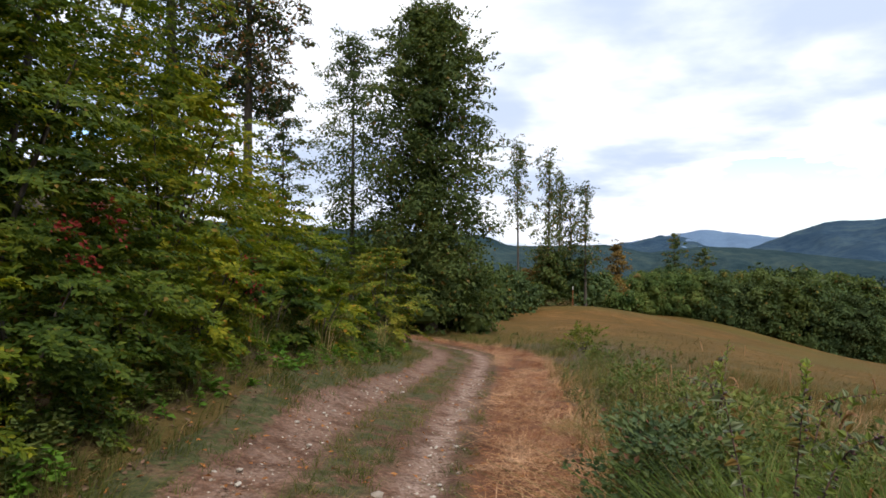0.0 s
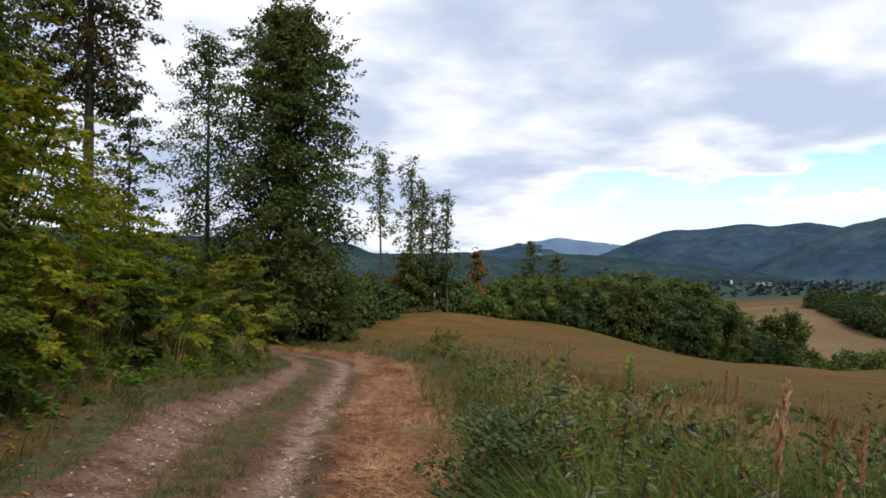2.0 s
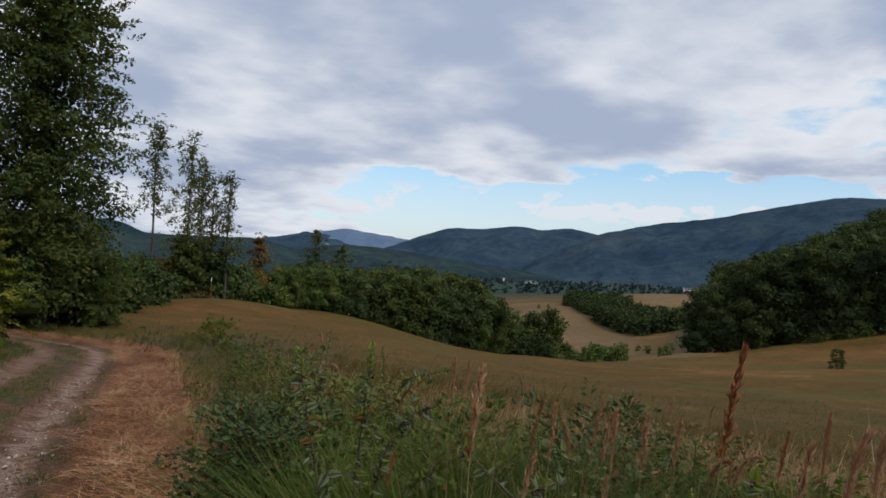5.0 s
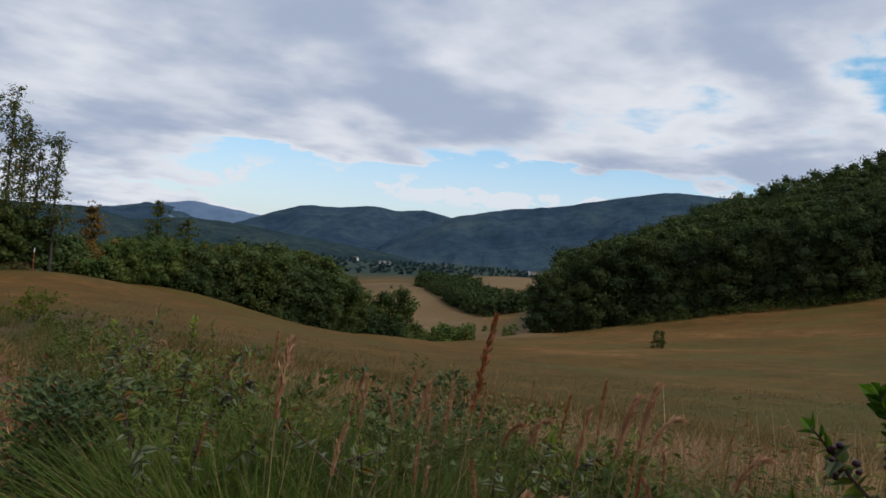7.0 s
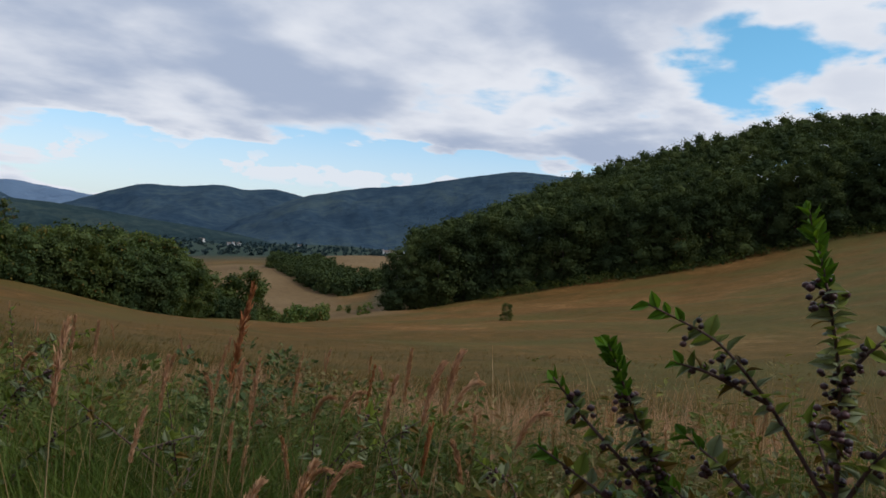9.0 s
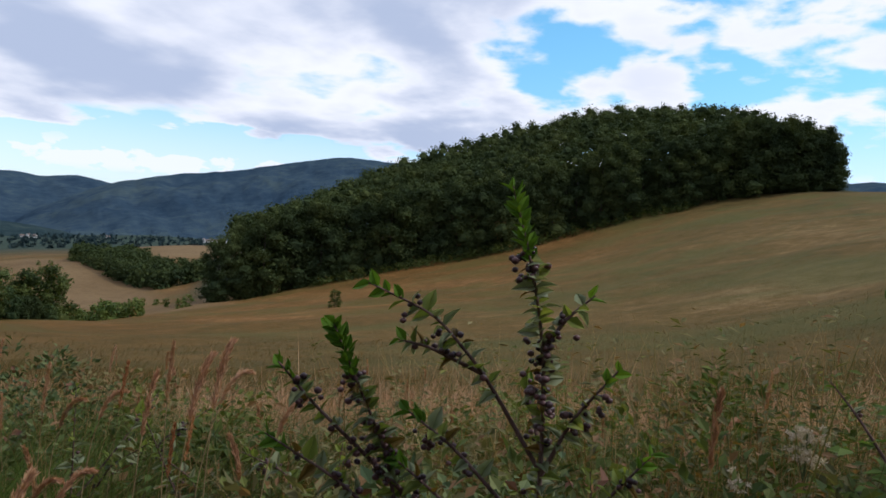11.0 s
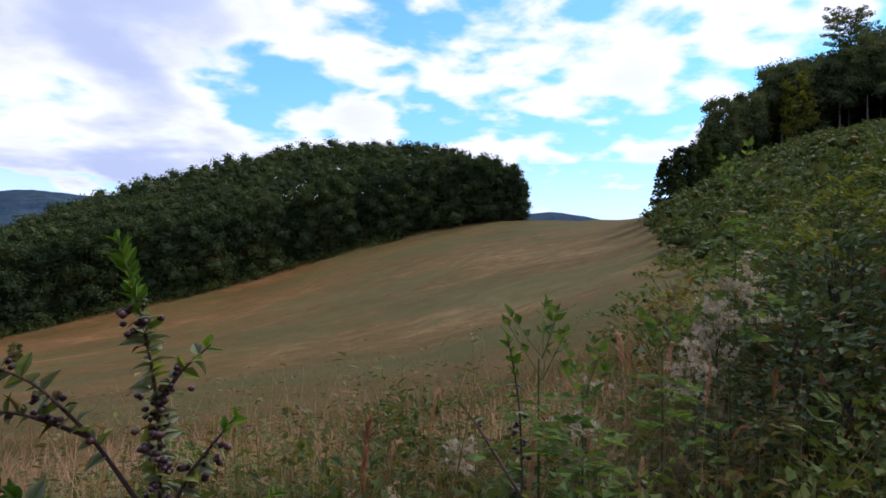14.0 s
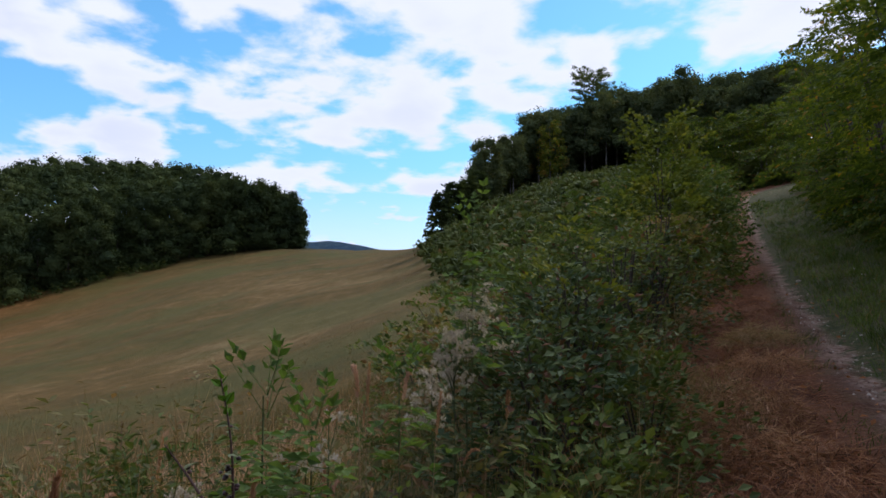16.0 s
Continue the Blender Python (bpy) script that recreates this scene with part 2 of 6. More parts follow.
M["berry"] = surface("black berries", lambda k: (k.ramp(k.add("ShaderNodeObjectInfo").outputs["Random"], [(0.2, (0.035, 0.018, 0.024)), (0.9, (0.105, 0.050, 0.052))]), None), 0.42, 0, 0.35)


def ground_cover(k):
    p = place(k)
    a = k.add("ShaderNodeAttribute", attribute_name="cover")
    sep = k.add("ShaderNodeSeparateColor")
    k.put(sep.inputs[0], a.outputs["Color"])
    big = k.noise(p, 0.035, 4.0, 0.55, 0.4)
    mid = k.noise(p, 0.35, 5.0, 0.6, 0.2)
    fine = k.noise(p, 5.0, 6.0, 0.7)
    hair = k.noise(k.vec("MULTIPLY", p, (30.0, 30.0, 6.0)), 1.0, 3.0, 0.6)
    tone = k.math("ADD", k.math("MULTIPLY", big, 0.32), k.math("ADD", k.math("MULTIPLY", mid, 0.26), k.math("ADD", k.math("MULTIPLY", fine, 0.17), k.math("MULTIPLY", k.noise(p, 1.4, 5.0, 0.75), 0.25))))
    meadow = k.ramp(tone, [(0.38, (0.060, 0.046, 0.013)), (0.47, (0.096, 0.062, 0.018)), (0.54, (0.138, 0.081, 0.026)), (0.63, (0.235, 0.148, 0.066))])
    meadow = k.mix(k.math("MULTIPLY", k.smooth(k.noise(p, 0.06, 5.0, 0.6, 0.5), 0.46, 0.62), 0.55), meadow, (0.080, 0.082, 0.024))
    meadow = k.mix(k.math("MULTIPLY", hair, 0.4), meadow, k.mix(1.0, meadow, (0.55, 0.58, 0.5), "MULTIPLY"))
    xyz = k.add("ShaderNodeSeparateXYZ")
    k.put(xyz.inputs[0], p)
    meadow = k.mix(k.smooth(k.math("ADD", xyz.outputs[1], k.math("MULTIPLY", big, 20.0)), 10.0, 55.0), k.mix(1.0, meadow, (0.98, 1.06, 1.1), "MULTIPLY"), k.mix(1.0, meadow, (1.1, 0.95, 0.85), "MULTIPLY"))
    woods = k.ramp(k.noise(p, 0.08, 6.0, 0.75), [(0.35, (0.014, 0.027, 0.022)), (0.6, (0.030, 0.050, 0.034))])
    earth = k.ramp(k.math("ADD", k.math("MULTIPLY", fine, 0.6), k.math("MULTIPLY", mid, 0.4)), [(0.35, (0.050, 0.036, 0.024)), (0.65, (0.11, 0.085, 0.055))])
    hay = k.ramp(k.math("ADD", k.math("MULTIPLY", k.noise(p, 0.02, 4.0), 0.6), k.math("MULTIPLY", mid, 0.4)), [(0.35, (0.105, 0.066, 0.030)), (0.65, (0.175, 0.118, 0.058))])
    c = k.mix(sep.outputs[0], meadow, woods)
    c = k.mix(sep.outputs[1], c, hay)
    c = k.mix(sep.outputs[2], c, earth)
    return c, (k.math("ADD", k.math("MULTIPLY", fine, 0.6), k.math("MULTIPLY", hair, 0.3)), 0.12)


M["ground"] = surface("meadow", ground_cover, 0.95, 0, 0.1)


def far_woods(name, a, b, c, scale):
    """Woods seen from afar: crowns as fine grain and relief, stands and clearings as larger patches. The colours a, b,
    c include distance haze.
    """
    def build(k):
        p = place(k)
        n = k.noise(p, scale, 7.0, 0.75)
        w = k.noise(k.vec("MULTIPLY", p, (1.0, 1.0, 2.2)), scale * 0.13, 5.0, 0.6, 0.6)
        v = k.math("ADD", k.math("MULTIPLY", n, 0.5), k.math("MULTIPLY", w, 0.5))
        return k.ramp(v, [(0.40, a), (0.51, b), (0.64, c)]), (n, 0.35 / scale)
    return surface(name, build, 1.0, 0, 0.0)


# bluish distance haze painted into the base colours, paler with each farther ridge
M["ridge_near"] = far_woods("haze-tinted wooded hill", (0.020, 0.037, 0.044), (0.032, 0.053, 0.058), (0.056, 0.076, 0.068), 0.05)
M["ridge_mid"] = far_woods("haze-tinted wooded mountain", (0.026, 0.049, 0.080), (0.040, 0.067, 0.096), (0.068, 0.098, 0.106), 0.03)
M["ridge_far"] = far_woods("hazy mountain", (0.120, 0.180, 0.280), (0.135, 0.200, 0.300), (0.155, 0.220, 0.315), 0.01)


def dirt(k):
    p = place(k)
    big = k.noise(p, 0.8, 4.0, 0.55)
    grit = k.noise(p, 22.0, 5.0, 0.7)
    v = k.add("ShaderNodeTexVoronoi")
    k.put(v.inputs["Vector"], p), k.put(v.inputs["Scale"], 34.0)
    a = k.add("ShaderNodeAttribute", attribute_name="rut").outputs["Fac"]
    clods = k.noise(p, 5.5, 5.0, 0.65)
    soil = k.ramp(k.math("ADD", k.math("MULTIPLY", big, 0.25), k.math("ADD", k.math("MULTIPLY", clods, 0.35), k.math("MULTIPLY", grit, 0.4))), [(0.36, (0.046, 0.023, 0.014)), (0.5, (0.122, 0.061, 0.038)), (0.65, (0.27, 0.155, 0.105))])
    gravel = k.mix(k.smooth(k.noise(v.outputs["Position"], 50.0, 1.0), 0.3, 0.7), (0.18, 0.110, 0.078), (0.41, 0.29, 0.235))
    patchy = k.math("MULTIPLY", a, k.smooth(k.noise(p, 3.5, 4.0, 0.6), 0.36, 0.56))
    c = k.mix(patchy, soil, gravel)
    bits = k.noise(k.vec("MULTIPLY", p, (60.0, 60.0, 20.0)), 1.0, 3.0, 0.7, 1.5)
    chaff = k.ramp(k.math("ADD", k.math("MULTIPLY", bits, 0.7), k.math("MULTIPLY", big, 0.3)), [(0.36, (0.060, 0.023, 0.012)), (0.5, (0.150, 0.061, 0.030)), (0.66, (0.32, 0.16, 0.082))])
    turf = k.ramp(k.noise(p, 9.0, 5.0, 0.7), [(0.36, (0.038, 0.042, 0.016)), (0.52, (0.068, 0.072, 0.027)), (0.66, (0.12, 0.088, 0.050))])
    grown = k.add("ShaderNodeAttribute", attribute_name="turf").outputs["Fac"]
    patches = k.math("MULTIPLY", grown, k.smooth(k.noise(p, 3.2, 5.0, 0.65), 0.43, 0.56))
    c = k.mix(k.math("ADD", patches, k.math("MAXIMUM", k.math("SUBTRACT", grown, 1.0), 0.0), clamp=True), c, turf)
    c = k.mix(k.add("ShaderNodeAttribute", attribute_name="chaff").outputs["Fac"], c, chaff)
    return c, (k.math("SUBTRACT", grit, k.math("MULTIPLY", v.outputs["Distance"], 0.6)), 0.03)


M["dirt"] = surface("gravelly dirt", dirt, 0.95, 0, 0.15)
M["stone"] = surface("pale limestone", lambda k: (k.mix(k.noise(place(k), 18.0, 4.0), k.ramp(k.add("ShaderNodeObjectInfo").outputs["Random"], [(0.1, (0.24, 0.20, 0.17)), (0.9, (0.56, 0.52, 0.47))]), (0.30, 0.25, 0.20)), (k.noise(place(k), 40.0, 4.0), 0.01)), 0.9)
M["gravel"] = surface("loose gravel", lambda k: (k.ramp(k.add("ShaderNodeNewGeometry").outputs["Random Per Island"], [(0.05, (0.10, 0.062, 0.044)), (0.55, (0.22, 0.155, 0.115)), (0.95, (0.46, 0.40, 0.34))]), None), 0.95)
M["wall"] = surface("white render", lambda k: (k.ramp(k.noise(place(k), 0.8, 3.0), [(0.3, (0.62, 0.62, 0.60)), (0.7, (0.8, 0.8, 0.78))]), None), 0.9)
M["roof"] = surface("roof tiles", lambda k: (k.ramp(k.noise(place(k), 1.2, 3.0), [(0.3, (0.15, 0.11, 0.10)), (0.7, (0.24, 0.19, 0.17))]), None), 0.85)
M["glass"] = surface("dark panes", lambda k: (k.ramp(k.noise(place(k), 1.0), [(0.3, (0.02, 0.025, 0.03)), (0.7, (0.05, 0.06, 0.07))]), None), 0.15, 0, 0.6)

# ---- geometry helpers ----
rng = np.random.default_rng(7)


class Geo:
    """Triangles gathered piece by piece."""

    def __init__(self):
        self.v, self.f, self.n = [], [], 0

    def add(self, v, f):
        v = np.asarray(v, float).reshape(-1, 3)
        self.v.append(v), self.f.append(np.asarray(f, int).reshape(-1, 3) + self.n)
        self.n += len(v)
        return self

    def moved(self, at, turn=0.0, size=1.0):
        c, s = math.cos(turn), math.sin(turn)
        v = np.concatenate(self.v) * size @ np.array([[c, s, 0], [-s, c, 0], [0, 0, 1]]) + np.asarray(at)
        return v, np.concatenate(self.f)

    def mesh(self, name, material, smooth=False):
        me = bpy.data.meshes.new(name)
        v, f = np.concatenate(self.v), np.concatenate(self.f)
        me.vertices.add(len(v)), me.vertices.foreach_set("co", v.astype(np.float32).ravel())
        me.loops.add(f.size), me.loops.foreach_set("vertex_index", f.astype(np.int32).ravel())
        me.polygons.add(len(f)), me.polygons.foreach_set("loop_start", np.arange(0, f.size, 3, dtype=np.int32))
        me.polygons.foreach_set("use_smooth", np.full(len(f), smooth))
        me.materials.append(material)
        me.update(calc_edges=True)
        return me


def part(name, geo, material, parent, label="", smooth=False):
    me = geo if isinstance(geo, bpy.types.Mesh) else geo.mesh(name, material, smooth)
    ob = new(name, me)
    if parent:
        ob.parent = parent
    return tagged(ob, label)


def thing(name, label, category, group="", kind="", at=(0, 0, 0), turn=0.0):
    ob = new(name)
    ob.empty_display_size = 0.2
    ob.matrix_basis = pose(*at, 0, 0, turn)
    return tagged(ob, label, category, group, kind)


def unit(a):
    return a / np.maximum(np.linalg.norm(a, axis=-1, keepdims=True), 1e-9)


def leaf_geo(geo, c, axis, normal, length, width):
    """Pointed, slightly folded leaves: two triangles each."""
    axis, n = unit(axis), len(c)
    side = unit(np.cross(axis, normal))
    up = np.cross(side, axis)
    length, width = np.broadcast_to(length, n)[:, None], np.broadcast_to(width, n)[:, None]
    mid = c + axis * length * 0.45 + up * width * 0.22
    v = np.stack([c, mid + side * width * 0.5, c + axis * length, mid - side * width * 0.5], 1).reshape(-1, 3)
    b = np.arange(n)[:, None] * 4
    geo.add(v, np.stack([b + [0, 1, 2], b + [0, 2, 3]], 1))


def blade_geo(geo, c, height, width, lean, bend=0.5):
    """Grass blades in two joints: three triangles each. lean: horizontal vectors, by which the tip leaves the root."""
    n = len(c)
    height, width = np.broadcast_to(height, n)[:, None], np.broadcast_to(width, n)[:, None]
    a = rng.uniform(0, 2 * np.pi, n)
    side = np.stack([np.cos(a), np.sin(a), np.zeros(n)], 1) * width / 2
    lean = np.concatenate([lean, np.zeros((n, 1))], 1)
    up = np.array([0, 0, 1.0])
    mid = c + lean * (1 - bend) * 0.6 + up * height * 0.6
    tip = c + lean + up * height
    v = np.stack([c - side, c + side, mid - side * 0.8, mid + side * 0.8, tip], 1).reshape(-1, 3)
    b = np.arange(n)[:, None] * 5
    geo.add(v, np.stack([b + [0, 1, 3], b + [0, 3, 2], b + [2, 3, 4]], 1))


def tube(geo, pts, radii, sides=6):
    pts = np.asarray(pts, float)
    t = unit(np.gradient(pts, axis=0))
    ref = np.array([0.3, 0.9, 0.1]) if abs(t[:, 2]).mean() > 0.7 else np.array([0, 0, 1.0])
    a = unit(np.cross(t, ref))
    b = np.cross(t, a)
    ang = np.linspace(0, 2 * np.pi, sides, endpoint=False)
    r = np.broadcast_to(radii, len(pts))[:, None, None]
    v = pts[:, None] + r * (np.cos(ang)[None, :, None] * a[:, None] + np.sin(ang)[None, :, None] * b[:, None])
    f = []
    for i in range(len(pts) - 1):
        for j in range(sides):
            p, q = i * sides + j, i * sides + (j + 1) % sides
            f += [(p, q, q + sides), (p, q + sides, p + sides)]
    geo.add(v, f)


def sprays(geo, base, direction, length, per=26, leaf=0.08, droop=0.25, flat=0.5, wide=0.45, face=0.55, slim=0.62):
    """Leafy sprays: flat fans of leaves along twigs that start at base."""
    n = len(base)
    direction = unit(direction)
    length = np.broadcast_to(length, n)
    side = unit(np.cross(direction, [0, 0, 1.0]) + 1e-6)
    s = rng.uniform(0.12, 1.0, (n, per))
    w = rng.uniform(-1, 1, (n, per)) * (1.15 - s) * wide
    pos = base[:, None] + direction[:, None] * (s * length[:, None])[..., None] + side[:, None] * (w * length[:, None])[..., None]
    pos[..., 2] -= droop * (s ** 2) * length[:, None]
    pos += rng.normal(0, 0.035, pos.shape) * length[:, None, None] * np.array([1, 1, 1.6])
    axis = direction[:, None] * 1.0 + side[:, None] * (np.sign(w) * 0.8)[..., None] + rng.normal(0, 0.35, pos.shape)
    axis[..., 2] -= 0.15
    normal = np.array([0, 0, 1.0]) * flat * 0.7 + direction[:, None] * face + rng.normal(0, 0.4, pos.shape)
    size = leaf * rng.uniform(0.65, 1.3, n * per)
    leaf_geo(geo, pos.reshape(-1, 3), axis.reshape(-1, 3), normal.reshape(-1, 3), size, size * slim)


def bough_geo(top, shape, n, twigs, per, leaf, lo=0.03, hi=1.0, inner=0.35, tilt=0.6, droop=0.22, rise=0.1, ragged=0.3, slim=0.55, spread=0.45, lumps=0.25):
    """Flat boughs with twigs on both sides, each twig with two rows of leaves."""
    h = lo + (hi - lo) * (np.arange(n) + rng.uniform(0, 1, n)) / n
    ang = np.arange(n) * 2.3999 + rng.normal(0, 0.35, n)
    R = shape(h) * (1 + lumps * np.sin(ang * 3 + h * 17) * 0.6 + lumps * np.sin(ang * 5 - h * 31 + 2) * 0.4) * rng.uniform(1 - ragged, 1 + ragged, n)
    z0 = np.zeros(n)
    out, side, up = np.stack([np.sin(ang), np.cos(ang), z0], 1), np.stack([np.cos(ang), -np.sin(ang), z0], 1), np.array([0, 0, 1.0])
    L = np.clip(R * (1 - inner), 0.25, 1.9)
    lift = rise + (h - 0.5) * 0.5 + rng.normal(0, 0.12, n)
    s = np.linspace(0.08, 1, twigs)[None] + rng.uniform(-0.03, 0.03, (n, twigs))
    turn = np.where(np.arange(twigs) % 2, 1.0, -1.0)[None]
    base = out[:, None] * (R[:, None] - L[:, None] * (1 - s))[..., None] + up * (h[:, None] * top + L[:, None] * (lift[:, None] * s - droop * s ** 2))[..., None]
    d = unit(out[:, None] * 0.8 + side[:, None] * (turn * np.clip(1.15 - s, 0, 1))[..., None] + up * (lift[:, None] - 2 * droop * s)[..., None] + rng.normal(0, 0.12, (n, twigs, 3)))
    tl = L[:, None] * spread * (1.1 - 0.7 * s) * rng.uniform(0.7, 1.2, (n, twigs))
    t = np.linspace(0.1, 1, per)
    pos = base[:, :, None] + d[:, :, None] * (tl[..., None] * t)[..., None] + rng.normal(0, 0.12 * leaf, (n, twigs, per, 3))
    nrm = up + out[:, None] * tilt + rng.normal(0, 0.22, (n, twigs, 3))
    across = unit(np.cross(nrm, d))
    flip = np.where(np.arange(per) % 2, 1.0, -1.0)[None, None, :, None]
    axis = d[:, :, None] * 0.75 + across[:, :, None] * flip * 0.8 + rng.normal(0, 0.2, pos.shape) - up * 0.12
    nn = nrm[:, :, None] + rng.normal(0, 0.3, pos.shape)
    size = leaf * rng.uniform(0.65, 1.3, n * twigs * per)
    g = Geo()
    leaf_geo(g, pos.reshape(-1, 3), axis.reshape(-1, 3), nn.reshape(-1, 3), size, size * slim)
    return g


def ball_points(fine):
    bm = bmesh.new()
    bmesh.ops.create_icosphere(bm, subdivisions=fine, radius=1.0)
    v, f = np.array([p.co[:] for p in bm.verts]), np.array([[p.index for p in q.verts] for q in bm.faces])
    bm.free()
    return v, f


BALLS = {fine: ball_points(fine) for fine in (1, 2)}


def hearts(geo, c, r, squash, fine):
    """Dense inner foliage of clumps: lumpy balls under the leaves."""
    v, f = BALLS[fine]
    for p, q in zip(c, np.broadcast_to(r, len(c))):
        w = rng.uniform(0, 6.28, 3)
        lumpy = 0.8 + 0.13 * (np.sin(v[:, 0] * 4 + w[0]) + np.sin(v[:, 1] * 5 + w[1]) + np.sin(v[:, 2] * 4 + w[2])) * rng.uniform(0.5, 1.2, len(v))
        geo.add(p + v * lumpy[:, None] * q * np.array([1, 1, squash]), f)


def lump_geo(geo, c, r, per, leaf, squash=0.8, up=0.5, slim=0.72, stretch=None, core=0.75, fuzz=0.3):
    """Clumps of foliage: leaves on the skin of uneven balls at c with radii r, facing outwards."""
    n = len(c)
    k = np.repeat(np.arange(n), per)
    d = unit(rng.normal(0, 1, (n * per, 3)))
    rr = np.broadcast_to(r, n)[k] * rng.uniform(core, 1.08, n * per)
    off = d * rr[:, None] * np.array([1, 1, squash])
    if stretch is not None:  # pulled out along a direction
        along = unit(stretch)[k]
        off += along * ((off * along).sum(1, keepdims=True)) * 0.8
    nrm = d + np.array([0, 0, up]) + rng.normal(0, fuzz, (n * per, 3))
    axis = np.cross(nrm, rng.normal(0, 1, (n * per, 3)))
    size = leaf * rng.uniform(0.65, 1.35, n * per)
    leaf_geo(geo, c[k] + off, axis, nrm, size, size * slim)


def lump_crown(top, shape, n, size, per, leaf, lo=0.05, hi=0.97, fill=0.0, squash=0.8, up=0.5, ragged=0.2, reach=(0.5, 0.95), solid=2):
    """A crown of foliage clumps round a trunk, with a loose dark filling."""
    g = Geo()
    h = lo + (hi - lo) * (np.arange(n) + rng.uniform(0, 1, n)) / n
    a = np.arange(n) * 2.3999 + rng.normal(0, 0.3, n)
    R = shape(h) * rng.uniform(*reach, n) * rng.uniform(1 - ragged, 1 + ragged, n)
    c = np.stack([np.sin(a) * R, np.cos(a) * R, h * top], 1)
    r = size * rng.uniform(0.7, 1.25, n) * np.clip(1.25 - 0.5 * h, 0.5, 1.1)
    lump_geo(g, c, r, per, leaf, squash, up, core=0.5, fuzz=0.85)
    if solid:
        hearts(g, c, r * 0.64, squash, solid)
    if fill:
        m = int(n * fill)
        h, out, r = shell(m, shape, top, lo, hi * 0.82)
        b = out * (r * rng.uniform(0.2, 0.72, m))[:, None]
        b[:, 2] = h * top
        leaf_geo(g, b, rng.normal(0, 1, (m, 3)), out + rng.normal(0, 0.4, (m, 3)), leaf * 2.4, leaf * 1.8)
    return g


def bough_crown(top, shape, n, size, per, leaf, lo=0.05, hi=0.98, steps=3, rise=0.25, droop=0.15, ragged=0.35, squash=0.55, up=0.6, first=0.35):
    """A crown of separate boughs, each a row of foliage clumps that shrink outwards."""
    g = Geo()
    h = lo + (hi - lo) * (np.arange(n) + rng.uniform(0, 1, n)) / n
    a = np.arange(n) * 2.3999 + rng.normal(0, 0.4, n)
    R = shape(h) * rng.uniform(1 - ragged, 1 + ragged * 0.7, n)
    for i in range(steps):
        s = first + (1 - first) * i / max(1, steps - 1)
        q = a + rng.normal(0, 0.12, n)
        c = np.stack([np.sin(q) * R * s, np.cos(q) * R * s, h * top + R * (rise * s - droop * s ** 2) + rng.normal(0, 0.06, n)], 1)
        out = np.stack([np.sin(q), np.cos(q), np.full(n, rise - 2 * droop * s)], 1)
        lump_geo(g, c, size * (1.15 - 0.55 * i / max(1, steps - 1)) * rng.uniform(0.75, 1.2, n) * np.clip(1.2 - 0.55 * h, 0.45, 1.1), per, leaf, squash, up, 0.6, out, 0.5)
    return g


def shell(n, shape, top, lo=0.0, hi=1.0):
    """Points on a crown's skin: heights spread from lo to hi of top, radius by shape(h)."""
    h = rng.uniform(lo, hi, n)
    a = rng.uniform(0, 2 * np.pi, n)
    out = np.stack([np.sin(a), np.cos(a), np.zeros(n)], 1)
    return h, out, shape(h)


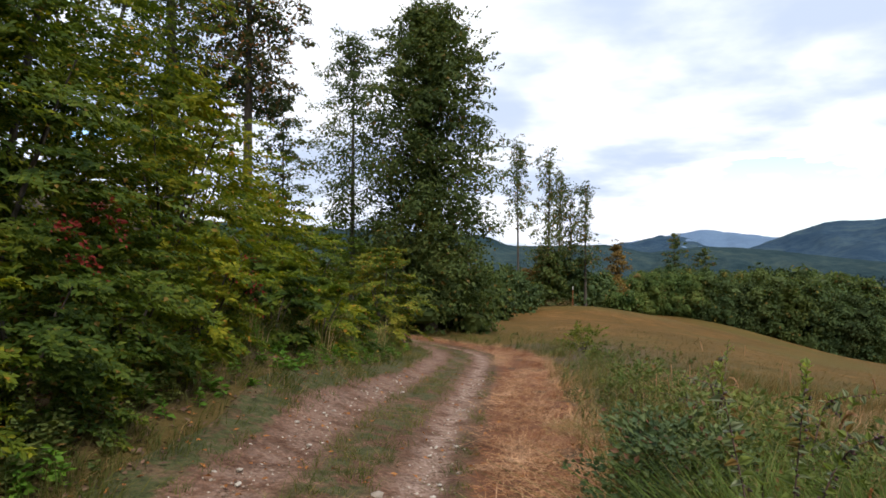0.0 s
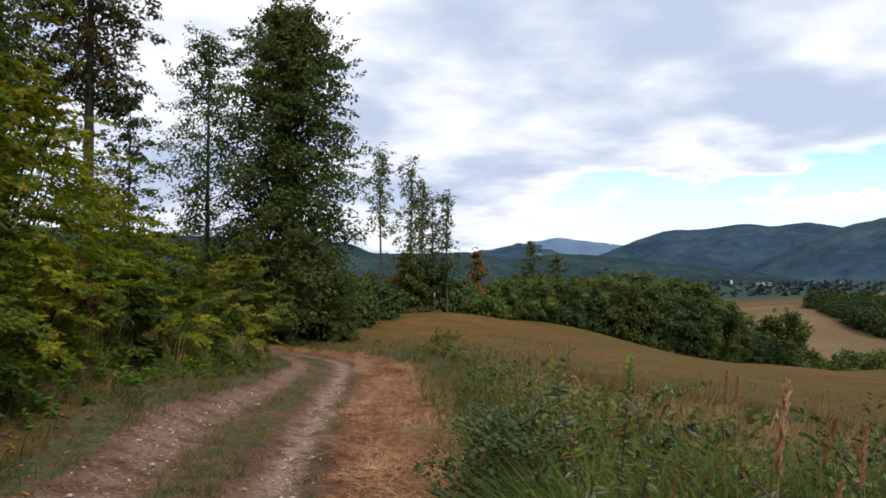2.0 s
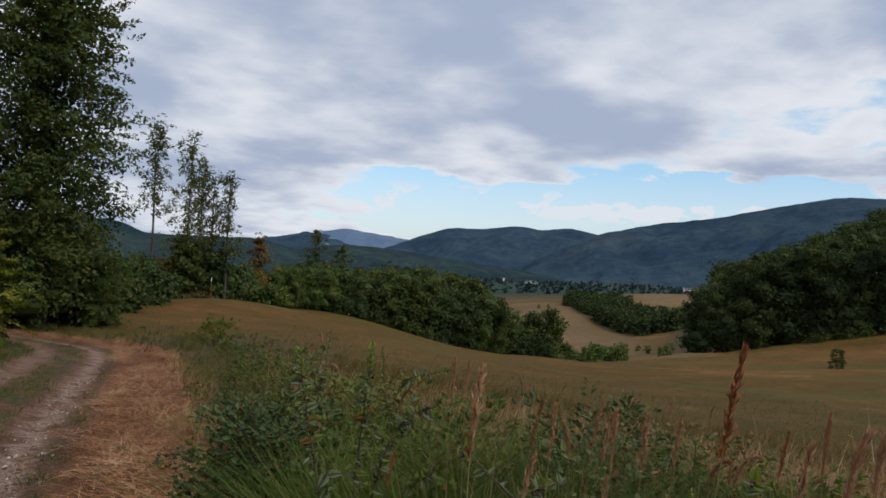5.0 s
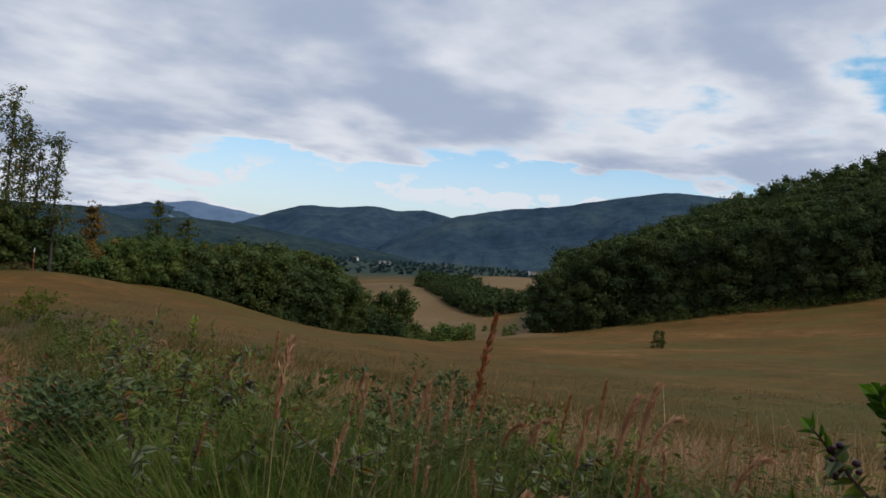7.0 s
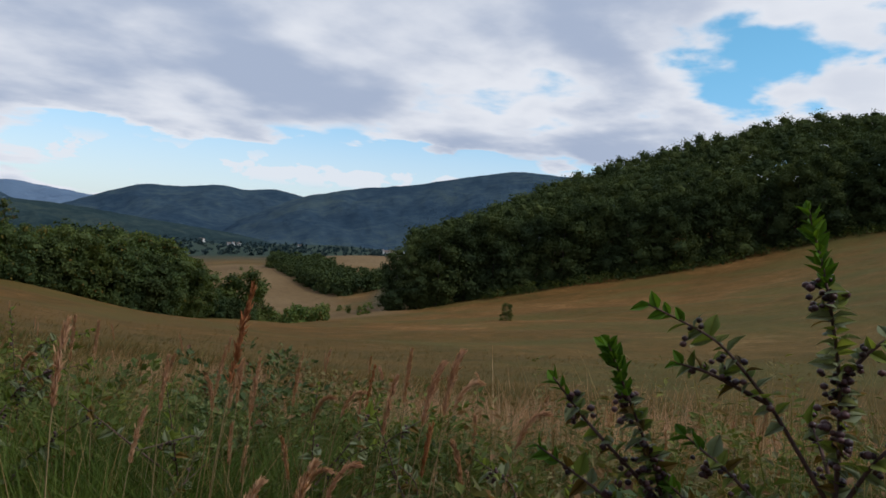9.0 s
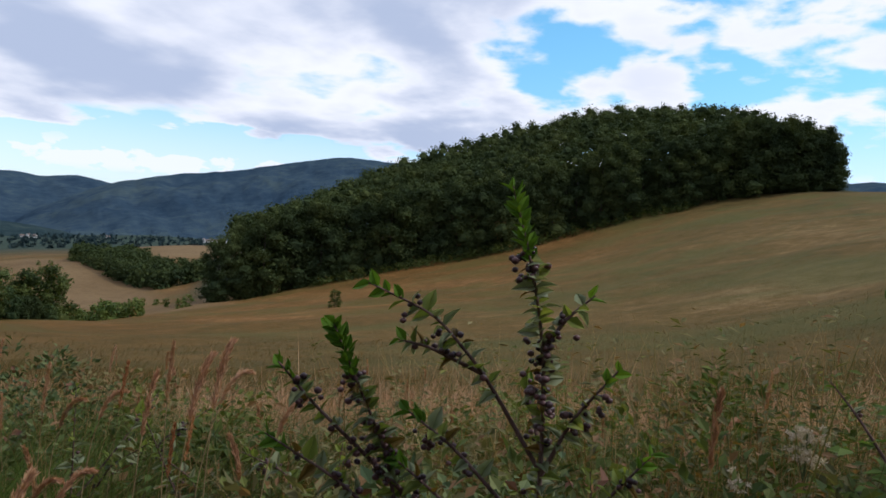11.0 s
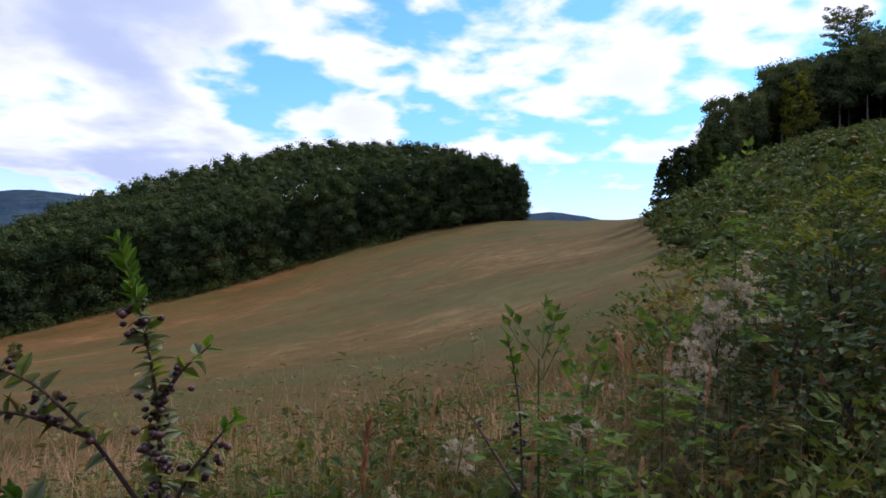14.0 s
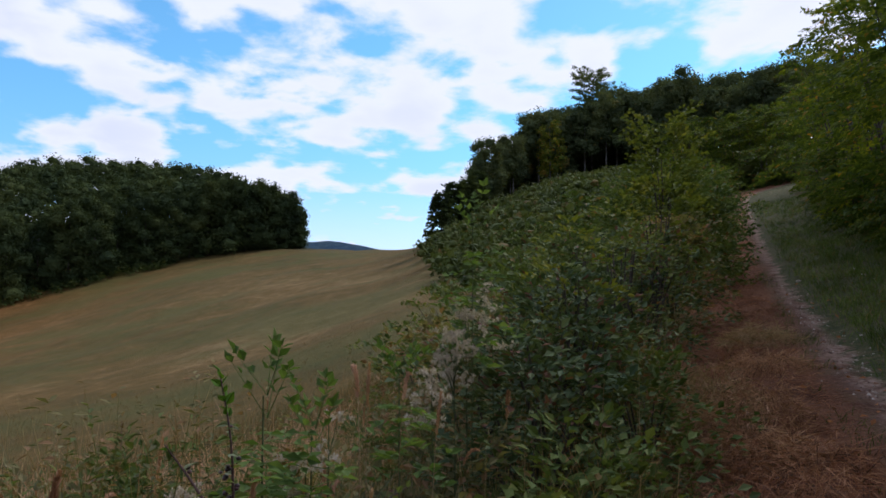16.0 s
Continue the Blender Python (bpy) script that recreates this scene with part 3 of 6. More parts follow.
# ---- lie of the land: height along bearings (degrees clockwise from the first view), as distance, height ----
LAND = {
    -180: ((5, 0.9), (15, 3.5), (40, 10), (120, 35), (400, 90), (1500, 150), (4600, 150)),
    -135: ((2, 0.3), (4, 1.0), (10, 2.8), (40, 10), (150, 38), (900, 110), (4600, 150)),
    -90: ((1.3, 0.05), (2.5, 0.5), (5, 1.5), (15, 4), (40, 9), (150, 35), (900, 100), (4600, 120)),
    -35: ((3, 0), (5.3, 0.1), (8, 1.1), (15, 2.8), (40, 6), (150, 22), (900, 50), (4600, 60)),
    -18: ((4, 0), (6.2, 0.05), (9, 0.5), (15, 0.9), (30, 1), (80, 3), (300, 10), (4600, 10)),
    -5: ((4, -0.1), (10, -0.5), (22, -1.6), (32, -2), (60, -2), (200, -8), (900, -20), (4600, -40)),
    4: ((4, -0.15), (10, -0.6), (22, -1.75), (32, -2.3), (50, -2.8), (80, -6), (200, -20), (900, -40), (4600, -50)),
    12: ((6, -0.3), (15, -1), (30, -2), (50, -2.4), (70, -5), (150, -20), (900, -45), (4600, -60)),
    20: ((6, -0.3), (15, -1.1), (40, -2.9), (58, -3.8), (90, -8), (200, -25), (900, -45), (4600, -60)),
    30: ((6, -0.3), (15, -1.3), (40, -4.4), (65, -7.6), (120, -18), (300, -36), (900, -38), (4600, -60)),
    36: ((6, -0.3), (15, -1.4), (40, -4.6), (75, -9), (150, -24), (290, -36), (400, -24), (480, -28), (900, -38), (1300, -50), (4600, -60)),
    41: ((6, -0.35), (15, -1.5), (40, -5), (85, -10.6), (150, -21), (300, -34), (400, -27), (500, -30), (900, -34), (1300, -46), (4600, -60)),
    45: ((6, -0.4), (15, -1.6), (40, -5), (80, -10), (110, -13), (150, -16.5), (240, -30), (330, -34), (480, -24), (560, -17), (700, -30), (4600, -60)),
    50: ((6, -0.4), (15, -1.6), (40, -5), (80, -9.4), (120, -13.2), (150, -16.5), (250, -22), (480, -27), (570, -20), (700, -34), (1300, -50), (4600, -60)),
    62: ((6, -0.4), (15, -1.6), (40, -4.6), (80, -7.6), (120, -9.4), (160, -9.3), (220, 4), (300, 8), (700, -30), (4600, -60)),
    72: ((6, -0.4), (15, -1.5), (40, -4), (80, -5.8), (120, -5.6), (165, -3.3), (225, 18.5), (300, 24), (600, -20), (4600, -60)),
    80: ((6, -0.4), (15, -1.4), (40, -3.2), (80, -3.2), (120, -1), (175, 4), (225, 27), (300, 30), (600, -20), (4600, -60)),
    88: ((6, -0.35), (15, -1.2), (40, -2.2), (80, -0.3), (120, 4), (185, 11.6), (225, 27), (300, 27), (600, -20), (4600, -60)),
    96: ((6, -0.3), (15, -0.7), (40, -0.4), (80, 2.8), (130, 8.5), (195, 17), (230, 19), (400, 0), (4600, -60)),
    105: ((6, -0.1), (15, 0.1), (40, 1.8), (80, 5.6), (130, 10.8), (180, 16), (230, 16), (500, -10), (4600, -60)),
    110: ((6, 0), (15, 0.6), (40, 2.4), (70, 7.5), (90, 12), (120, 16), (200, 16), (500, -20), (4600, -60)),
    116: ((5, 0.1), (10, 0.6), (20, 1.6), (40, 4.2), (70, 11.5), (95, 17), (130, 24), (190, 37), (300, 42), (4600, 0)),
    125: ((4, 0.3), (10, 1.2), (20, 2.7), (40, 6.5), (80, 16), (115, 23), (150, 29), (200, 42), (300, 46), (4600, 0)),
    135: ((4, 0.55), (10, 1.5), (20, 3.2), (30, 5.3), (60, 12), (110, 23), (150, 30), (200, 44), (300, 50), (4600, 20)),
    150: ((5, 0.8), (10, 1.8), (20, 4), (40, 9), (140, 32), (400, 60), (1500, 100), (4600, 100)),
}
GA = np.arange(-180, 180, 2.0)
GD = np.concatenate([[0.0], np.geomspace(0.5, 4600, 190)])


def land_grid():
    keys = sorted(LAND)
    prof = np.array([np.interp(GD, [0.0] + [d for d, z in LAND[a]], [0.0] + [z for d, z in LAND[a]]) for a in keys])
    at = np.array(keys + [180.0])
    prof = np.vstack([prof, prof[:1]])
    g = np.array([np.interp(GA, at, prof[:, j]) for j in range(len(GD))]).T
    for _ in range(3):
        g = (np.roll(g, 1, 0) + 2 * g + np.roll(g, -1, 0)) / 4
        g[:, 1:-1] = (g[:, :-2] + 2 * g[:, 1:-1] + g[:, 2:]) / 4
    g[:, 0] = 0
    return g


GRID = land_grid()


def height(x, y):
    x, y = np.asarray(x, float), np.asarray(y, float)
    a, d = (np.degrees(np.arctan2(x, y)) + 180) / 2.0, np.clip(np.hypot(x, y), 0, 4599)
    i = np.floor(a).astype(int)
    fa = a - i
    j = np.clip(np.searchsorted(GD, d, side="right") - 1, 0, len(GD) - 2)
    fd = (d - GD[j]) / (GD[j + 1] - GD[j])
    i0, i1 = i % len(GA), (i + 1) % len(GA)
    z = (GRID[i0, j] * (1 - fa) + GRID[i1, j] * fa) * (1 - fd) + (GRID[i0, j + 1] * (1 - fa) + GRID[i1, j + 1] * fa) * fd
    rough = np.clip((d - 8) / 40, 0, 1) * 0.12 * (np.sin(x * 0.31 + np.sin(y * 0.23)) + np.sin(y * 0.41 + x * 0.17))
    return z + rough


def bearing(a, d):
    a = np.radians(a)
    return np.stack([np.asarray(d) * np.sin(a), np.asarray(d) * np.cos(a)], -1)


def on_land(xy, lift=0.0):
    xy = np.asarray(xy, float).reshape(-1, 2)
    return np.column_stack([xy, height(xy[:, 0], xy[:, 1]) + lift])


# centre line of the cart track, from the far bend past the viewer and up the hill
LINE = np.array([(-24, 41), (-13, 33.2), (-6, 28.8), (-2.4, 26.2), (-0.25, 23.4), (0.45, 20.3), (0.33, 16.5), (-0.08, 12), (-0.42, 8.5), (-0.68, 6), (-0.84, 3.5), (-0.82, 1), (-0.35, -1.6), (1.2, -3.55), (3.65, -5.4), (6.0, -7.3), (8.6, -9.35), (12.5, -12.6), (18, -17.2), (25, -23), (32, -29.6), (36, -37)])


def spline(p, n):
    """A Catmull-Rom curve through p, at even steps."""
    q = np.vstack([2 * p[0] - p[1], p, 2 * p[-1] - p[-2]])
    out = []
    for i in range(len(p) - 1):
        a, b, c, d = q[i:i + 4]
        t = np.linspace(0, 1, 60, endpoint=False)[:, None]
        out.append(0.5 * (2 * b + (c - a) * t + (2 * a - 5 * b + 4 * c - d) * t ** 2 + (3 * b - a - 3 * c + d) * t ** 3))
    out = np.vstack(out + [p[-1:]])
    s = np.concatenate([[0], np.cumsum(np.linalg.norm(np.diff(out, axis=0), axis=1))])
    e = np.linspace(0, s[-1], n)
    return np.stack([np.interp(e, s, out[:, 0]), np.interp(e, s, out[:, 1])], 1)


TRACK = spline(LINE, 520)
T_DIR = unit(np.gradient(TRACK, axis=0))
T_OUT = np.stack([-T_DIR[:, 1], T_DIR[:, 0]], 1)  # towards the field


def off_track(xy):
    """Signed distance from the centre line, positive towards the field, and the index along it."""
    d, idx = [], []
    for chunk in np.array_split(xy, max(1, len(xy) // 4000)):
        r = chunk[:, None] - TRACK[None]
        i = np.argmin((r ** 2).sum(2), 1)
        q = chunk - TRACK[i]
        d.append(np.hypot(q[:, 0], q[:, 1]) * np.sign((q * T_OUT[i]).sum(1))), idx.append(i)
    return np.concatenate(d), np.concatenate(idx)


def build_ground():
    az = np.radians(np.arange(0, 360, 1.5))
    d = np.concatenate([np.linspace(0.15, 12, 70), np.geomspace(12.2, 4590, 170)])
    A, D = np.meshgrid(az, d)
    x, y = (D * np.sin(A)).ravel(), (D * np.cos(A)).ravel()
    z = height(x, y)
    n = len(az)
    near = D.ravel() < 60
    off = np.full(len(x), 99.0)
    off[near], _ = off_track(np.stack([x[near], y[near]], 1))
    z -= 0.05 * np.exp(-(off / 1.1) ** 2)
    i, j = np.meshgrid(np.arange(len(d) - 1), np.arange(n), indexing="ij")
    p, q = (i * n + j).ravel(), (i * n + (j + 1) % n).ravel()
    f = np.concatenate([np.stack([p, q, q + n], 1), np.stack([p, q + n, p + n], 1)])
    g = Geo().add(np.stack([x, y, z], 1), f)
    g.add([[0, 0, -0.04]] + [[x[k], y[k], z[k]] for k in range(n)], [(0, k + 1, (k + 1) % n + 1) for k in range(n)])
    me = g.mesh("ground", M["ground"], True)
    b = np.degrees(np.arctan2(x, y))
    dd = D.ravel()
    soft = lambda v, lo, hi: np.clip((v - lo) / (hi - lo), 0, 1)
    woods = soft(dd, 480, 640) + soft(dd, 110, 150) * soft(b, 104, 112) + (soft(b, 46, 49) * soft(103 - b, 0, 4) * soft(dd, 185, 210))
    woods = np.maximum(woods, soft(35 - b, 0, 6) * soft(dd, 75, 110) * (b > -120))
    hay = soft(b, 33, 35) * soft(45.5 - b, 0, 1.5) * soft(dd, 210, 260) * soft(470 - dd, 0, 30)
    hay = np.maximum(hay, soft(b, 42.5, 44) * soft(51 - b, 0, 1) * soft(dd, 450, 480) * soft(680 - dd, 0, 50))
    hay = np.maximum(hay, 0.8 * soft(b, 39.5, 41) * soft(50 - b, 0, 1) * soft(dd, 112, 122) * soft(230 - dd, 0, 20))
    earth = np.clip(np.exp(-(np.maximum(np.abs(off - 0.6) - 1.2, 0) / 0.5) ** 2) + soft(-off, 1.5, 2.5) * (dd < 60), 0, 1) * 0.9
    earth = np.maximum(earth, (off > 0) * np.exp(-((off - 3.5) / 2.0) ** 2) * 0.85 * (dd < 25))
    col = np.zeros((g.n, 4), np.float32)
    col[:len(x), 0], col[:len(x), 1], col[:len(x), 2] = np.clip(woods, 0, 1) * (1 - np.clip(hay, 0, 1)), np.clip(hay, 0, 1), earth
    me.color_attributes.new("cover", "FLOAT_COLOR", "POINT").data.foreach_set("color", col.ravel())
    tagged(new("ground", me), "dry mown meadow falling to a valley between hills", "meadow", "", "structure")


build_ground()


def build_road():
    w = np.linspace(-1.5, 2.15, 40)
    n, m = len(TRACK), len(w)
    edge = np.array([[noise.noise(Vector((i * 0.11, s, 4.0))) for s in (0.0, 7.0)] for i in range(n)]) * 0.22
    ww = w[None] + edge[:, :1] * np.clip(-w / 1.5, 0, 1)[None] + edge[:, 1:] * np.clip(w / 2.15, 0, 1)[None]
    xy = TRACK[:, None] + T_OUT[:, None] * ww[..., None]
    z = height(xy[..., 0], xy[..., 1])
    rut = np.exp(-((w - 0.56) / 0.22) ** 2) + np.exp(-((w + 0.6) / 0.26) ** 2)
    crown = np.exp(-(w / 0.3) ** 2)
    z = z + 0.012 - 0.035 * rut[None] + 0.02 * crown[None]
    z += 0.006 * np.array([[noise.noise(Vector((p[0] * 4.5, p[1] * 4.5, 0))) for p in row] for row in xy])
    z += np.clip((w - 0.95) / 0.25, 0, 1)[None] * 0.06 * np.array([[noise.noise(Vector((p[0] * 2.3, p[1] * 2.3, 9.0))) for p in row] for row in xy])
    z[:, 0] -= 0.07
    z[:, -1] -= 0.07
    v = np.concatenate([xy, z[..., None]], 2).reshape(-1, 3)
    i, j = np.meshgrid(np.arange(n - 1), np.arange(m - 1), indexing="ij")
    p = (i * m + j).ravel()
    f = np.concatenate([np.stack([p, p + 1, p + m + 1], 1), np.stack([p, p + m + 1, p + m], 1)])
    me = Geo().add(v, f).mesh("road", M["dirt"], True)
    a = me.attributes.new("rut", "FLOAT", "POINT")
    a.data.foreach_set("value", np.tile(np.clip(0.9 * np.exp(-((w - 0.53) / 0.17) ** 2) + 0.45 * np.exp(-((w + 0.62) / 0.3) ** 2), 0, 1), (n, 1)).astype(np.float32).ravel())
    tf = me.attributes.new("turf", "FLOAT", "POINT")
    tf.data.foreach_set("value", np.clip(np.tile(np.exp(-((w + 0.02) / 0.27) ** 4) + 1.5 * (w < -0.95) + 0.6 * np.exp(-((w - 0.82) / 0.08) ** 2), (n, 1)) + 1.8 * np.clip((-3.0 - TRACK[:, 1:]) / 3.0, 0, 1) * np.clip((0.62 - w[None]) / 0.12, 0, 1), 0, 1.8).astype(np.float32).ravel())
    c = me.attributes.new("chaff", "FLOAT", "POINT")
    c.data.foreach_set("value", np.clip((np.tile(w, (n, 1)) - 0.86 + 0.5 * edge[:, :1] + 0.12 * (TRACK[:, 1:] < -3)) / 0.2, 0, 1).astype(np.float32).ravel())
    return tagged(new("road", me), "rutted farm track of reddish dirt and pale gravel", "track", "", "structure")


road = build_road()


# ---- distant ridges: skyline as bearing, elevation in degrees; their haze is in the base colour ----
def ridge(label, line, dist, foot, material, rough, seed, depth=0.45):
    b = np.arange(line[0][0], line[-1][0] + 0.01, 0.16)
    el = np.interp(b, [p[0] for p in line], [p[1] for p in line])
    for _ in range(18):
        el[1:-1] = (el[:-2] + 2 * el[1:-1] + el[2:]) / 4
    el = el + rough * np.array([noise.fractal(Vector((q * 0.9, seed, 0)), 1.0, 2.0, 5) for q in b])
    rows = np.concatenate([np.linspace(0, 1, 24), [1.06, 1.2]])
    V = []
    for k, s in enumerate(rows):
        d = dist * (1 - depth + depth * s)
        top = 1.6 + dist * np.tan(np.radians(el))
        rise = (0.35 * min(s, 1) + 0.65 * np.sin(min(s, 1) * np.pi / 2) ** 1.6) * (1 - max(0, s - 1) * 2.5)
        z = foot + (top - foot) * rise
        swell = np.array([noise.fractal(Vector((q * 0.3 + 0.7 * s, s * 5.0, seed + 5)), 1.0, 2.0, 3) for q in b])
        z = z + swell * dist * 0.008 * math.sin(math.pi * min(s, 1.0)) ** 0.8
        V.append(np.column_stack([bearing(b, d * np.ones(len(b))), z]))
    n, m = len(rows), len(b)
    i, j = np.meshgrid(np.arange(n - 1), np.arange(m - 1), indexing="ij")
    p = (i * m + j).ravel()
    f = np.concatenate([np.stack([p, p + 1, p + m + 1], 1), np.stack([p, p + m + 1, p + m], 1)])
    me = Geo().add(np.concatenate(V), f).mesh("backdrop", M[material], True)
    tagged(new("backdrop", me), label, "mountain", "", "structure")


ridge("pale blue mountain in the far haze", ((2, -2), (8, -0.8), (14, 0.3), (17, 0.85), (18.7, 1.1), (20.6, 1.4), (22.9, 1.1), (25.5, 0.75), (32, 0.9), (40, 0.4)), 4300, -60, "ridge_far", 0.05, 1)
ridge("blue haze-tinted wooded hill before the far mountain", ((9, -1.5), (12, -0.5), (14.3, 0.26), (16.9, 0.88), (18.4, 0.95), (20.5, 0.45), (23, 0.1), (27, -1.0)), 3700, -60, "ridge_mid", 0.05, 8)
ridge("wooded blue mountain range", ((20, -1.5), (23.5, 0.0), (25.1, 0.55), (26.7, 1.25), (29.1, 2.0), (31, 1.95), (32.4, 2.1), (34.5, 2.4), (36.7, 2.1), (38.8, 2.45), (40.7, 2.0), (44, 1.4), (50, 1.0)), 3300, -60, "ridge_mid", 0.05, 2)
ridge("broad haze-tinted wooded mountain across the valley", ((33, -2), (37, 0.2), (40.5, 1.9), (42.9, 2.5), (45.6, 3.1), (49, 3.5), (53, 4.4), (56, 5.0), (58, 5.4), (62, 5.2), (70, 5.2), (80, 4.6), (90, 2)), 2300, -60, "ridge_mid", 0.05, 3)
ridge("low haze-tinted wooded hill over the valley floor", ((-40, 1.5), (-24, 2.4), (-12, 1.6), (-2, 1.3), (3.3, 0.96), (5.3, 0.13), (9, 0.15), (13.2, 0.26), (15.2, -0.2), (16.4, -0.44), (17.8, -0.15), (20, 0.1), (22.5, 0.05), (25.5, -0.18), (28.6, -0.59), (31.6, -0.89), (34.9, -1.25), (38, -1.7), (44, -2.2)), 1500, -55, "ridge_near", 0.06, 4, 0.38)
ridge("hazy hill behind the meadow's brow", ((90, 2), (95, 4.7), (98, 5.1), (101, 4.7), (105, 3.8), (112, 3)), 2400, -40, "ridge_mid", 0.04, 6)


# ---- trees ----
def crown_geo(top, shape, n, per, leaf, spray, lo=0.0, hi=1.0, layers=0, inner=0.45, rise=0.3, droop=0.25, lumps=0.25, flat=0.6, face=0.55, slim=0.62, wide=0.45, ragged=0.0):
    h, out, r = shell(n, shape, top, lo, hi)
    ang = np.arctan2(out[:, 0], out[:, 1])
    if layers:  # boughs in uneven shelves
        ph = 0.8 * np.sin(ang * 2.0) + 0.5 * np.sin(ang * 5.0 + 1.0)
        h = np.clip((np.floor(h * layers + ph) - ph + 0.5 + rng.normal(0, 0.13, n)) / layers, lo, hi)
        r = shape(h)
    r = r * (1 + lumps * np.sin(ang * 3 + h * 17) * 0.6 + lumps * np.sin(ang * 5 - h * 31 + 2) * 0.4)
    if ragged:  # single boughs reach out, others fall short
        reach = rng.uniform(1 - ragged, 1 + ragged, (16, 9))
        r = r * reach[np.clip((h * 16).astype(int), 0, 15), ((ang / (2 * np.pi) + 0.5) * 8.999).astype(int)]
    base = out * (r * rng.uniform(inner, 0.95, n))[:, None]
    base[:, 2] = h * top
    d = out + rng.normal(0, 0.3, (n, 3))
    d[:, 2] += rise + (h - 0.55) * 0.9
    g = Geo()
    sprays(g, base, d, spray * rng.uniform(0.6, 1.3, n), per, leaf, droop, flat, wide, face, slim)
    return g


def trunk_geo(top, radius, lean=0.03, limbs=12, shape=None, lo=0.25, forks=1):
    g, lg = Geo(), []
    for k in range(forks):
        t = np.linspace(0, 1, 9)
        sway = rng.normal(0, lean, 2) * 0.4 * top
        pts = np.stack([sway[0] * t ** 2 + 0.04 * np.sin(t * 5) * k, sway[1] * t ** 2, t * top * 0.95 - 0.15 * (t == 0)], 1)
        tube(g, pts, radius * (1 - 0.85 * t) * (1 + 0.5 * np.exp(-t * 25)), 8)
    for k in range(limbs):
        h = lo + (0.92 - lo) * (k + rng.uniform(0, 1)) / limbs
        a = k * 2.4 + rng.uniform(-0.4, 0.4)
        r = (shape(np.array([h]))[0] if shape else top * 0.2) * rng.uniform(0.6, 0.9)
        t = np.linspace(0, 1, 5)
        b = Geo()
        pts = np.stack([np.sin(a) * r * t, np.cos(a) * r * t, h * top * (0.94 + 0.0 * t) + r * 0.45 * t - r * 0.12 * t ** 2], 1)
        tube(b, pts, radius * 0.36 * (1 - h * 0.6) * (1 - 0.8 * t), 5)
        lg.append(b)
    return g, lg


def make_tree(name, label, category, top, radius, shape, n, per, leaf, spray, leaves, bark, group="", limbs=10, lo=0.15, hi=1.0, forks=1, boughs=None, ready=None, **crown):
    ob = thing(name, label, category, group)
    tg, lg = trunk_geo(top, radius, limbs=limbs, shape=shape, lo=max(lo, 0.15), forks=forks)
    part("trunk", tg, M[bark], ob, smooth=True)
    for g in lg:
        part("limb", g, M[bark], ob, smooth=True)
    g = ready or (bough_geo(top, shape, *boughs, leaf, lo, hi, **crown) if boughs else crown_geo(top, shape, n, per, leaf, spray, lo, hi, **crown))
    if n and (boughs or ready):  # looser sprays between the boughs
        g.add(*crown_geo(top, shape, n, per, leaf, spray, lo, hi, inner=0.2, rise=0.3, lumps=0.4, ragged=0.4).moved((0, 0, 0)))
    part("crown", g, M[leaves], ob)
    return ob


def put(ob, az, d, turn=0.0, dz=0.0):
    xy = bearing(az, d)
    ob.matrix_basis = pose(xy[0], xy[1], float(height(xy[0], xy[1])) + dz, 0, 0, turn)
    return ob


def dome(R, mid=0.4):
    return lambda h: R * np.sqrt(np.clip(1 - (np.where(h < mid, (h - mid) / (mid + 0.12), (h - mid) / (1.03 - mid))) ** 2, 0.02, 1))


# the tall dark tree at the bend and its neighbours
big_shape = lambda h: 2.35 * np.interp(h, [0, 0.06, 0.25, 0.5, 0.72, 0.88, 1], [0.9, 1.15, 1.12, 1.05, 1.0, 0.8, 0.3])
put(make_tree("tree", "tall dense dark green broadleaf tree by the track", "tree", 14.3, 0.3, big_shape, 900, 18, 0.14, 0.8, "tree", "bark", limbs=16, lo=0.04, ready=bough_crown(14.0, big_shape, 190, 0.78, 52, 0.18, 0.06, 0.985, 4, 0.3, 0.25, 0.42, 0.65, first=0.2)), -1.3, 30)
thin = lambda h: 1.9 * np.interp(h, [0, 0.3, 0.6, 0.85, 1], [0.7, 0.95, 0.9, 0.75, 0.2])
put(make_tree("tree", "slender open-crowned tree beside the dark one", "tree", 13.2, 0.15, thin, 60, 18, 0.14, 0.8, "tree", "bark", limbs=16, lo=0.1, ready=bough_crown(13.2, thin, 78, 0.62, 46, 0.15, 0.1, 0.98, 3, 0.35, 0.3, 0.5, 0.7, first=0.4)), -7.6, 34)
tall = lambda h: 1.5 * np.interp(h, [0, 0.3, 0.6, 0.85, 1], [0.7, 1, 1.05, 0.8, 0.4])
put(make_tree("tree", "tall birch with browning drooping foliage above the hedge", "tree", 14.5, 0.2, tall, 120, 20, 0.13, 0.9, "tree_brown", "bark", limbs=14, lo=0.4, ready=bough_crown(14.5, tall, 90, 0.42, 60, 0.14, 0.4, 0.98, 3, 0.15, 0.45, 0.45)), -15.9, 24)
put(make_tree("tree", "tall dark broadleaf tree rising over the hedge", "tree", 16.5, 0.25, tall, 0, 0, 0.16, 0, "tree", "bark", limbs=12, lo=0.15, ready=bough_crown(16.5, tall, 110, 0.55, 52, 0.16, 0.15, 0.98, 3)), -21.5, 26)
young = lambda h: 1.3 * np.interp(h, [0, 0.4, 0.8, 1], [0.5, 1, 0.8, 0.2])
